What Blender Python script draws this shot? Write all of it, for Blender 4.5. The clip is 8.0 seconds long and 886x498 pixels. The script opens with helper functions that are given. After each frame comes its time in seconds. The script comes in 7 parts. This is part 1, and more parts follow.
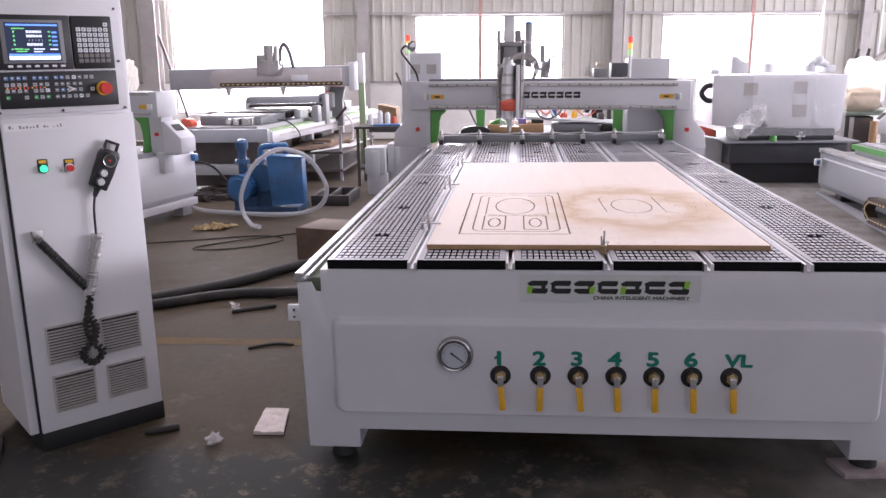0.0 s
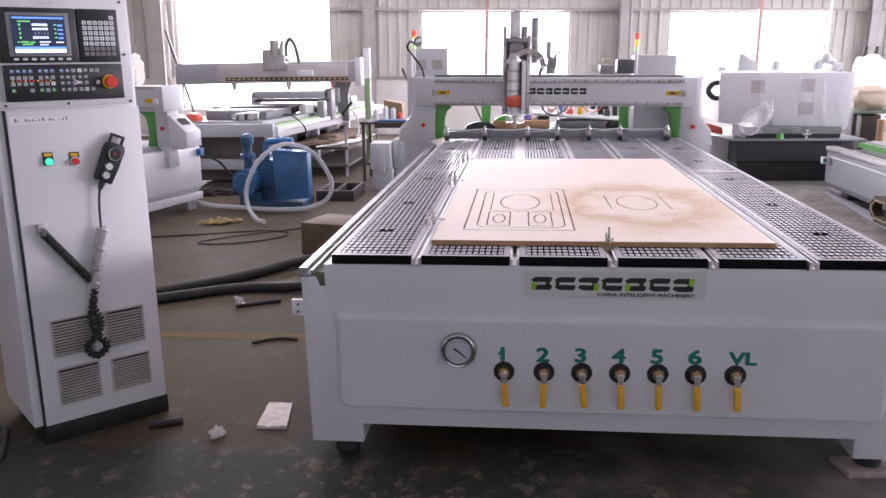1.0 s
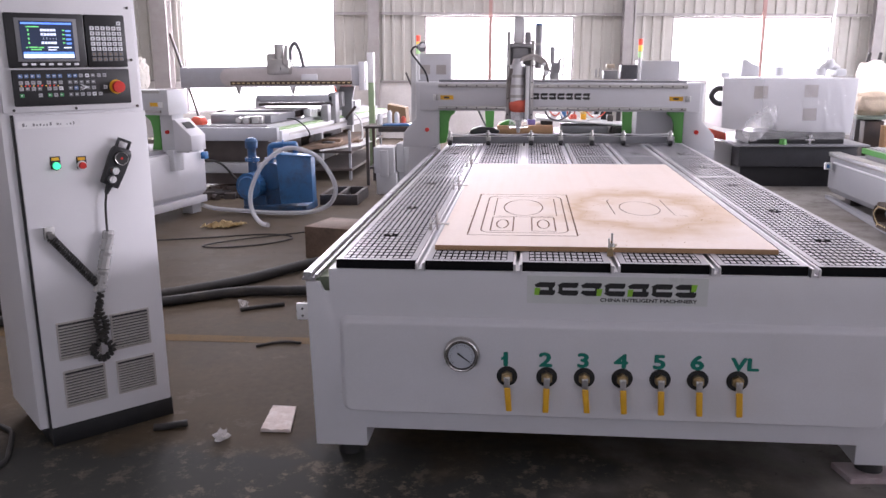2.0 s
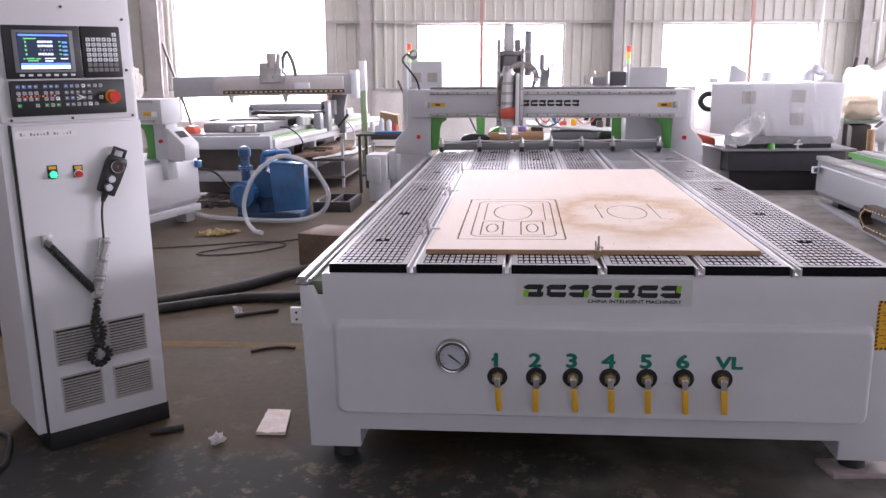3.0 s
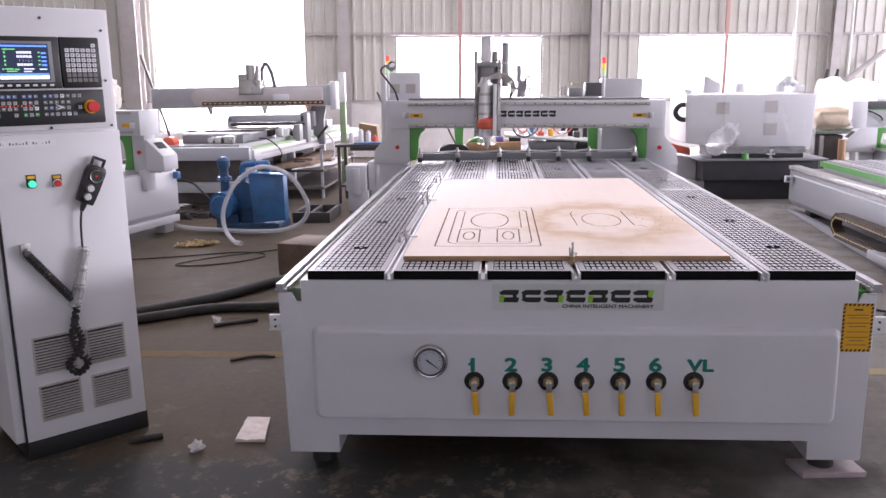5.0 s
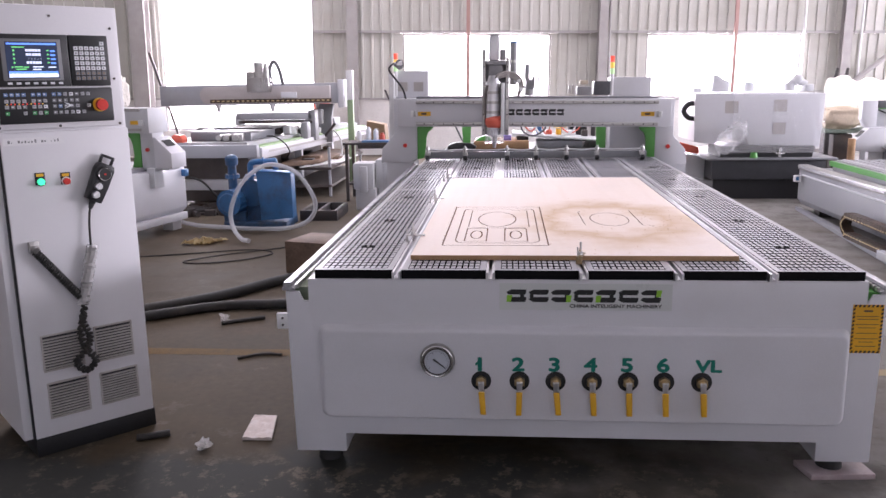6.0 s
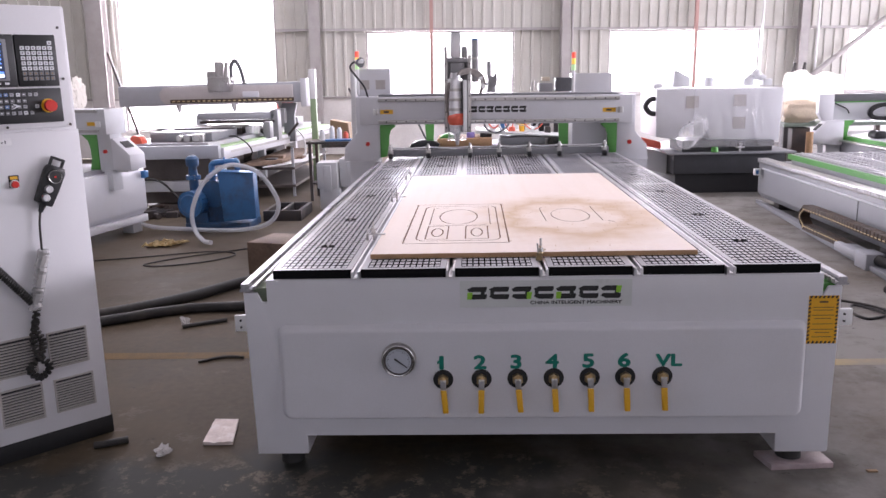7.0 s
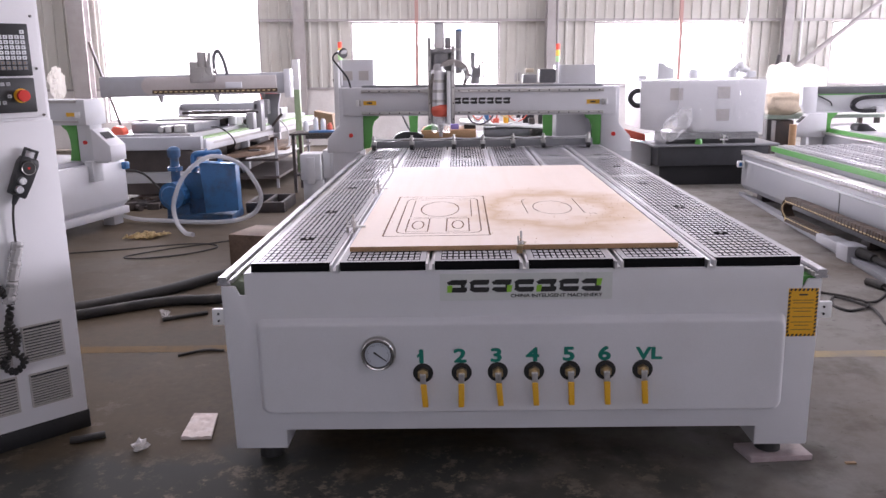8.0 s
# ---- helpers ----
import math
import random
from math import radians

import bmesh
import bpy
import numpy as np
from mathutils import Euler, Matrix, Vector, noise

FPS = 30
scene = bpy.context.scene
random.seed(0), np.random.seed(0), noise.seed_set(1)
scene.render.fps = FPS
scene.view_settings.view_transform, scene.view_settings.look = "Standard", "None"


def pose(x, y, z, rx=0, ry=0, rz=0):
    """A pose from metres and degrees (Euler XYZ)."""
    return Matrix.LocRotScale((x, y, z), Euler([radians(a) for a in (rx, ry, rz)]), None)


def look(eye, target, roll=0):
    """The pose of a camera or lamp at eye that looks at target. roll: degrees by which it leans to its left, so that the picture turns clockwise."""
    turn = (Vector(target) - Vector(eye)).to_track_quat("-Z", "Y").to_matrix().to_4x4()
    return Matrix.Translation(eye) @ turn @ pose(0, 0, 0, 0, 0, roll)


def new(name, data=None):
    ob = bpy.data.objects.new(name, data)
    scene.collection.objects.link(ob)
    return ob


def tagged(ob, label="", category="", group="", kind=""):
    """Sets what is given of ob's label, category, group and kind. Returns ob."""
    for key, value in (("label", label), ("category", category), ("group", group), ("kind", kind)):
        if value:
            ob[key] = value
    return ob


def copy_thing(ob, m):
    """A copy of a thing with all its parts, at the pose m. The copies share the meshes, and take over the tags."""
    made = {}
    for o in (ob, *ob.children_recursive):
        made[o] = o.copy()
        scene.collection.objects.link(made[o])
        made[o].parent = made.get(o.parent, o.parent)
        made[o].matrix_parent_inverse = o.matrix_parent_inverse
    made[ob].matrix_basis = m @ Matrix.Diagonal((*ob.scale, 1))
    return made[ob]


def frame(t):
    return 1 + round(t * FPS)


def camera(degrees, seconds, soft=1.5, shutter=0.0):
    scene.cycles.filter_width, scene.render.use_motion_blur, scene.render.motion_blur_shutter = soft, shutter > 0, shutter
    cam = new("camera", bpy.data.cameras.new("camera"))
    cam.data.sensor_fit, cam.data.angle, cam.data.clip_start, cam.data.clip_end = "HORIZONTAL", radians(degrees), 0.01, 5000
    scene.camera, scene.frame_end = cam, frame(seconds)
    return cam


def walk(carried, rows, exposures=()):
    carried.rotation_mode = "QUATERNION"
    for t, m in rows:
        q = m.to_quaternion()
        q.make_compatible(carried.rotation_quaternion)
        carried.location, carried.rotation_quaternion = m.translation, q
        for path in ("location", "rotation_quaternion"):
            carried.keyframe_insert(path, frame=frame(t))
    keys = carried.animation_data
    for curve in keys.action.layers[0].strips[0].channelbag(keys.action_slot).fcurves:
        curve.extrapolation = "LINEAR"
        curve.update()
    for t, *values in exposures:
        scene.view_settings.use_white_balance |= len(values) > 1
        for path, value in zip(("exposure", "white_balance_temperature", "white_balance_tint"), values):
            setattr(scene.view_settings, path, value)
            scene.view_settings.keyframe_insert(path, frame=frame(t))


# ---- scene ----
cam = camera(57.1, 8.0)
PATH = [
    (0, (0.768, -2.723, 1.448), (0.585, -0.783, 0.999), -1.0),
    (0.5, (0.767, -2.72, 1.444), (0.58, -0.782, 0.989), -0.6),
    (1, (0.77, -2.72, 1.445), (0.575, -0.783, 0.987), -0.7),
    (1.5, (0.764, -2.721, 1.451), (0.558, -0.784, 0.995), -0.4),
    (3, (0.786, -2.8, 1.456), (0.599, -0.856, 1.024), -0.9),
    (3.5, (0.794, -2.821, 1.458), (0.623, -0.874, 1.033), -0.8),
    (4, (0.803, -2.834, 1.456), (0.657, -0.883, 1.04), -1.1),
    (5.5, (0.804, -2.852, 1.448), (0.665, -0.898, 1.044), -0.9),
    (6, (0.802, -2.844, 1.453), (0.645, -0.893, 1.043), -0.8),
    (6.5, (0.813, -2.836, 1.453), (0.683, -0.884, 1.039), -1.3),
    (7, (0.833, -2.822, 1.449), (0.753, -0.868, 1.033), -1.3),
    (7.5, (0.851, -2.809, 1.451), (0.794, -0.856, 1.024), -1.1),
    (8, (0.856, -2.798, 1.448), (0.809, -0.847, 1.011), -1.1),
]
EXPOSURES = [(0.0, 0.11, 6350, 26), (8.0, 0.11, 6350, 26)]
walk(cam, [(t, look(e, g, r)) for t, e, g, r in PATH], EXPOSURES)

# ---- world and light ----
world = bpy.data.worlds.new("sky")
scene.world = world
world.use_nodes = True
wn = world.node_tree.nodes
sky = wn.new("ShaderNodeTexSky")
sky.sky_type, sky.sun_disc = "NISHITA", False
sky.sun_elevation, sky.sun_rotation = radians(40), radians(-25)
wn["Background"].inputs[1].default_value = 0.12
world.node_tree.links.new(sky.outputs[0], wn["Background"].inputs[0])
sun = new("sun", bpy.data.lights.new("sun", "SUN"))
sun.data.energy, sun.data.angle, sun.data.color = 1.0, radians(12), (1.0, 0.96, 0.9)
sun.matrix_world = look((-5, 12, 10), (0, 0, 0))


def opening_light(x, y, z, w, h, watts, turn, colour=(0.95, 0.97, 1.0)):
    """Sky light that falls in through an opening of w by h metres."""
    lamp = new("window_light", bpy.data.lights.new("window_light", "AREA"))
    lamp.data.shape, lamp.data.size, lamp.data.size_y = "RECTANGLE", w, h
    lamp.data.energy, lamp.data.color = watts, colour
    lamp.matrix_world = pose(x, y, z, 90, 0, turn)


WALL = pose(2.5, 13.5, -0.073, 0, 0.76, 5)
for wx, wz, ww, wh, watts in ((-2.35, 1.75, 2.8, 1.1, 330), (2.55, 1.75, 2.8, 1.1, 330), (-7.2, 2.6, 3.0, 3.4, 900), (7.2, 1.75, 2.8, 1.1, 330)):
    p = WALL @ Vector((wx, 0.3, wz))
    opening_light(p.x, p.y, p.z, ww, wh, watts, 185)
for wx in (-7, 0.5, 8):
    opening_light(wx, -12.1, 2.4, 5.0, 2.0, 34, 0)
# windows along the east wall
for wy, watts in ((-6.5, 110), (3.5, 1350), (10.5, 900)):
    opening_light(16.15, wy, 2.4, 6.0, 2.0, watts, 90)
# daylight through two strips of roof lights
for wy, watts in ((4.0, 220), (9.0, 430)):
    lamp = new("roof_light", bpy.data.lights.new("roof_light", "AREA"))
    lamp.data.shape, lamp.data.size, lamp.data.size_y = "RECTANGLE", 16, 1.6
    lamp.data.energy, lamp.data.color = watts, (1.0, 0.98, 0.96)
    lamp.matrix_world = pose(1, wy, 7.08)

# ---- materials ----


def mat(name, colour, rough=0.5, metal=0.0, vary=0.08, scale=6.0, fine=90.0, bump=0.05, coat=0.0, stain=None, stain_amount=0.0, stain_scale=2.0):
    """A surface with colour drift at two scales, uneven gloss, fine relief and, if given, stains of a second colour."""
    m = bpy.data.materials.new(name)
    m.use_nodes = True
    nt = m.node_tree
    n, l = nt.nodes, nt.links
    b = n["Principled BSDF"]
    b.inputs["Metallic"].default_value = metal
    b.inputs["Coat Weight"].default_value = coat
    co = n.new("ShaderNodeTexCoord")
    big, small = n.new("ShaderNodeTexNoise"), n.new("ShaderNodeTexNoise")
    big.inputs["Scale"].default_value, big.inputs["Detail"].default_value = scale, 5
    small.inputs["Scale"].default_value, small.inputs["Detail"].default_value = fine, 3
    for k in (big, small):
        l.new(co.outputs["Object"], k.inputs["Vector"])
    mean = n.new("ShaderNodeMath")
    mean.operation = "ADD"
    l.new(big.outputs["Fac"], mean.inputs[0])
    l.new(small.outputs["Fac"], mean.inputs[1])
    ramp = n.new("ShaderNodeMapRange")
    ramp.inputs["From Min"].default_value, ramp.inputs["From Max"].default_value = 0.6, 1.4
    ramp.inputs["To Min"].default_value, ramp.inputs["To Max"].default_value = 1 - vary, 1 + vary
    l.new(mean.outputs[0], ramp.inputs["Value"])
    mul = n.new("ShaderNodeVectorMath")
    mul.operation = "SCALE"
    mul.inputs[0].default_value = colour
    l.new(ramp.outputs[0], mul.inputs["Scale"])
    out = mul.outputs[0]
    if stain:
        st = n.new("ShaderNodeTexNoise")
        st.inputs["Scale"].default_value, st.inputs["Detail"].default_value, st.inputs["Roughness"].default_value = stain_scale, 8, 0.65
        l.new(co.outputs["Object"], st.inputs["Vector"])
        sr = n.new("ShaderNodeMapRange")
        sr.inputs["From Min"].default_value, sr.inputs["From Max"].default_value = 0.48, 0.68
        sr.inputs["To Max"].default_value = stain_amount
        l.new(st.outputs["Fac"], sr.inputs["Value"])
        mx = n.new("ShaderNodeMix")
        mx.data_type = "RGBA"
        l.new(sr.outputs[0], mx.inputs["Factor"])
        l.new(out, mx.inputs["A"])
        mx.inputs["B"].default_value = (*stain, 1)
        out = mx.outputs["Result"]
    l.new(out, b.inputs["Base Color"])
    rr = n.new("ShaderNodeMapRange")
    rr.inputs["To Min"].default_value, rr.inputs["To Max"].default_value = max(rough - 0.08, 0.02), min(rough + 0.1, 1)
    l.new(big.outputs["Fac"], rr.inputs["Value"])
    l.new(rr.outputs[0], b.inputs["Roughness"])
    if bump:
        bp = n.new("ShaderNodeBump")
        bp.inputs["Strength"].default_value, bp.inputs["Distance"].default_value = bump, 0.004
        l.new(small.outputs["Fac"], bp.inputs["Height"])
        l.new(bp.outputs[0], b.inputs["Normal"])
    return m


def glow(name, colour, strength):
    m = bpy.data.materials.new(name)
    m.use_nodes = True
    b = m.node_tree.nodes["Principled BSDF"]
    b.inputs["Base Color"].default_value = (*colour, 1)
    b.inputs["Emission Color"].default_value = (*colour, 1)
    b.inputs["Emission Strength"].default_value = strength
    return m


def clear(name, colour, share, rough=0.1):
    """Thin clear plastic or glass: part see-through, part gloss."""
    m = bpy.data.materials.new(name)
    m.use_nodes = True
    n, l = m.node_tree.nodes, m.node_tree.links
    b = n["Principled BSDF"]
    b.inputs["Base Color"].default_value, b.inputs["Roughness"].default_value = (*colour, 1), rough
    t = n.new("ShaderNodeBsdfTransparent")
    mx = n.new("ShaderNodeMixShader")
    mx.inputs[0].default_value = share
    l.new(t.outputs[0], mx.inputs[1])
    l.new(b.outputs[0], mx.inputs[2])
    l.new(mx.outputs[0], n["Material Output"].inputs["Surface"])
    return m


M_PAINT = mat("machine_paint", (0.66, 0.66, 0.69), 0.42, vary=0.04, scale=2.5, fine=220, bump=0.04, stain=(0.5, 0.48, 0.45), stain_amount=0.2, stain_scale=2.2)
M_CAB = mat("cabinet_paint", (0.68, 0.67, 0.69), 0.45, vary=0.03, scale=3, fine=260, bump=0.06, stain=(0.52, 0.5, 0.48), stain_amount=0.1)
M_PAINT2 = mat("old_machine_paint", (0.6, 0.61, 0.63), 0.5, vary=0.06, scale=3, fine=160, stain=(0.35, 0.33, 0.3), stain_amount=0.25)
M_GREYBED = mat("grey_bed_paint", (0.22, 0.225, 0.24), 0.5, vary=0.06, scale=3, fine=160, stain=(0.3, 0.29, 0.27), stain_amount=0.25)
M_LINING = mat("dusty_green_lining", (0.24, 0.29, 0.20), 0.6, vary=0.15)
M_GREEN = mat("green_paint", (0.085, 0.32, 0.065), 0.4, vary=0.08)
M_BLACK = mat("black_plastic", (0.016, 0.016, 0.018), 0.42, vary=0.15)
M_PLINTH = mat("plinth_black", (0.012, 0.012, 0.013), 0.5, vary=0.2, stain=(0.06, 0.055, 0.05), stain_amount=0.25)
M_RUBBER = mat("black_rubber", (0.022, 0.021, 0.02), 0.68, vary=0.2, stain=(0.085, 0.07, 0.055), stain_amount=0.45, stain_scale=5)
M_PLATE = mat("phenolic_plate", (0.40, 0.40, 0.43), 0.38, vary=0.12, scale=4, fine=120, bump=0.06, stain=(0.42, 0.38, 0.33), stain_amount=0.35, stain_scale=2.5)
# black board, with the shade of grooves and recesses put into the colour
M_GROOVE = mat("black_groove_shade", (0.012, 0.012, 0.013), 0.6, vary=0.2)
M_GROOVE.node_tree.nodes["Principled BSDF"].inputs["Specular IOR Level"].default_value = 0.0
M_ALU = mat("aluminium", (0.70, 0.70, 0.72), 0.36, 1.0, vary=0.08, scale=10, fine=200)
M_STEEL = mat("steel", (0.48, 0.47, 0.46), 0.35, 1.0, vary=0.12, scale=12, stain=(0.2, 0.15, 0.1), stain_amount=0.2)
M_RAIL = mat("rail_steel", (0.40, 0.40, 0.42), 0.42, 0.9, vary=0.25, scale=14, fine=120, stain=(0.12, 0.11, 0.1), stain_amount=0.6, stain_scale=16)
M_CHROME = mat("chrome", (0.8, 0.8, 0.8), 0.12, 1.0, vary=0.04)
M_DARKSTEEL = mat("dark_steel", (0.06, 0.055, 0.055), 0.5, 0.4, vary=0.25, stain=(0.16, 0.09, 0.05), stain_amount=0.4)
M_YELLOW = mat("yellow_vinyl", (0.78, 0.42, 0.02), 0.45, vary=0.06)
M_SIGN = mat("sign_yellow", (0.78, 0.40, 0.015), 0.4, vary=0.05)
M_TEAL = mat("teal_vinyl", (0.0, 0.19, 0.14), 0.4, vary=0.05)
M_INK = mat("ink", (0.015, 0.015, 0.015), 0.45, vary=0.1)
M_LIME = mat("lime_vinyl", (0.25, 0.55, 0.04), 0.4, vary=0.05)
M_STICKER = mat("sticker", (0.60, 0.62, 0.61), 0.3, vary=0.03)
M_BLUE = mat("blue_paint", (0.04, 0.165, 0.38), 0.38, vary=0.14, scale=5, stain=(0.05, 0.07, 0.10), stain_amount=0.55, stain_scale=7)
M_RED = mat("red_plastic", (0.62, 0.03, 0.02), 0.35, vary=0.06)
M_CORAL = mat("coral_rubber", (0.68, 0.12, 0.07), 0.45, vary=0.08)
M_WHITE = mat("white_plastic", (0.78, 0.78, 0.78), 0.45, vary=0.04)
M_WOODBLK = mat("old_timber", (0.19, 0.125, 0.085), 0.75, vary=0.3, scale=9, fine=60, bump=0.4, stain=(0.05, 0.035, 0.03), stain_amount=0.6)
M_PLYEDGE = mat("ply_edge", (0.42, 0.25, 0.13), 0.7, vary=0.2, scale=20, fine=150, bump=0.2)
M_CARD = mat("cardboard", (0.3, 0.2, 0.12), 0.8, vary=0.12)
M_BRASS = mat("valve_brass", (0.55, 0.43, 0.25), 0.35, 1.0, vary=0.1)
M_VENT = mat("vent_grille", (0.46, 0.43, 0.41), 0.5, vary=0.08, stain=(0.18, 0.13, 0.1), stain_amount=0.3)
M_CLOTH = mat("dust_bag_cloth", (0.78, 0.75, 0.68), 0.85, vary=0.08, bump=0.2, fine=50)
def see_through_cloth(m):
    """Lets daylight glow through thin cloth."""
    n, l = m.node_tree.nodes, m.node_tree.links
    tr, mx = n.new("ShaderNodeBsdfTranslucent"), n.new("ShaderNodeMixShader")
    tr.inputs["Color"].default_value = (0.95, 0.93, 0.9, 1)
    mx.inputs[0].default_value = 0.75
    l.new(n["Principled BSDF"].outputs[0], mx.inputs[1])
    l.new(tr.outputs[0], mx.inputs[2])
    l.new(mx.outputs[0], n["Material Output"].inputs["Surface"])


see_through_cloth(M_CLOTH)
M_CLOTH2 = mat("dusty_cloth", (0.6, 0.5, 0.38), 0.85, vary=0.15, bump=0.2, fine=50)
M_REDOX = mat("red_oxide", (0.42, 0.25, 0.22), 0.6, vary=0.12)
M_COL = mat("column_paint", (0.36, 0.34, 0.33), 0.55, vary=0.12, stain=(0.2, 0.17, 0.15), stain_amount=0.3)
M_PLASTER = mat("whitewash", (0.72, 0.70, 0.68), 0.85, vary=0.08, scale=1.5, fine=30, bump=0.25, stain=(0.45, 0.42, 0.38), stain_amount=0.35, stain_scale=1.2)
M_SHEET = mat("wall_sheet", (0.50, 0.49, 0.45), 0.5, vary=0.07, scale=1.2, fine=40, stain=(0.34, 0.31, 0.26), stain_amount=0.35, stain_scale=1.0)
M_ROOF = mat("roof_sheet", (0.5, 0.5, 0.5), 0.6, vary=0.06, scale=1)
M_FILM = clear("stretch_film", (0.86, 0.86, 0.88), 0.28, 0.08)
M_BAGFILM = clear("plastic_bag", (0.75, 0.73, 0.72), 0.45, 0.15)
M_HOSE = clear("clear_hose", (0.80, 0.82, 0.86), 0.46, 0.10)
M_GLASS = clear("pane_glass", (0.9, 0.93, 0.93), 0.05, 0.03)
M_DIAL = mat("dial_white", (0.50, 0.53, 0.58), 0.3, vary=0.02)
M_SKYGLOW = glow("bright_sky", (1.0, 0.99, 1.0), 3.2)
M_LEDG = glow("lamp_green", (0.02, 0.75, 0.35), 1.2)
M_LEDR = glow("led_red", (0.9, 0.05, 0.02), 1.0)
M_BEACONR = glow("beacon_red", (0.9, 0.10, 0.05), 0.6)
M_BEACONY = glow("beacon_amber", (0.95, 0.6, 0.1), 0.5)
M_BEACONG = glow("beacon_green", (0.5, 0.8, 0.4), 0.4)
M_SCREEN = glow("screen_dark", (0.01, 0.02, 0.05), 0.6)
M_UIBLUE = glow("screen_blue", (0.12, 0.3, 0.95), 1.0)
M_UIWHITE = glow("screen_white", (0.75, 0.85, 1.0), 0.9)
M_UIGREEN = glow("screen_green", (0.15, 0.7, 0.2), 0.7)
M_KEYW = mat("key_white", (0.74, 0.75, 0.78), 0.5, vary=0.04)
M_KEYP = mat("key_pale_grey", (0.36, 0.36, 0.38), 0.5, vary=0.06)
M_KEYB = mat("key_blue", (0.12, 0.2, 0.38), 0.5, vary=0.04)
M_KEYG = mat("key_green", (0.05, 0.3, 0.1), 0.5, vary=0.04)
M_KEYD = mat("key_grey", (0.2, 0.2, 0.21), 0.5, vary=0.04)
M_CHAIN = mat("chain_brown", (0.05, 0.03, 0.018), 0.5, vary=0.3, stain=(0.16, 0.09, 0.04), stain_amount=0.45, stain_scale=8)
M_PAPER = mat("foam_sheet", (0.56, 0.47, 0.43), 0.7, vary=0.14, scale=14, bump=0.25, stain=(0.7, 0.66, 0.64), stain_amount=0.7, stain_scale=18)
M_RAG = mat("yellow_rag", (0.62, 0.49, 0.27), 0.8, vary=0.15, bump=0.3)
M_FLOORLINE = mat("floor_paint", (0.115, 0.072, 0.028), 0.8, vary=0.3, scale=5, stain=(0.062, 0.047, 0.031), stain_amount=1.0, stain_scale=3)
M_FLOORLINE.node_tree.nodes["Principled BSDF"].inputs["Specular IOR Level"].default_value = 0.12


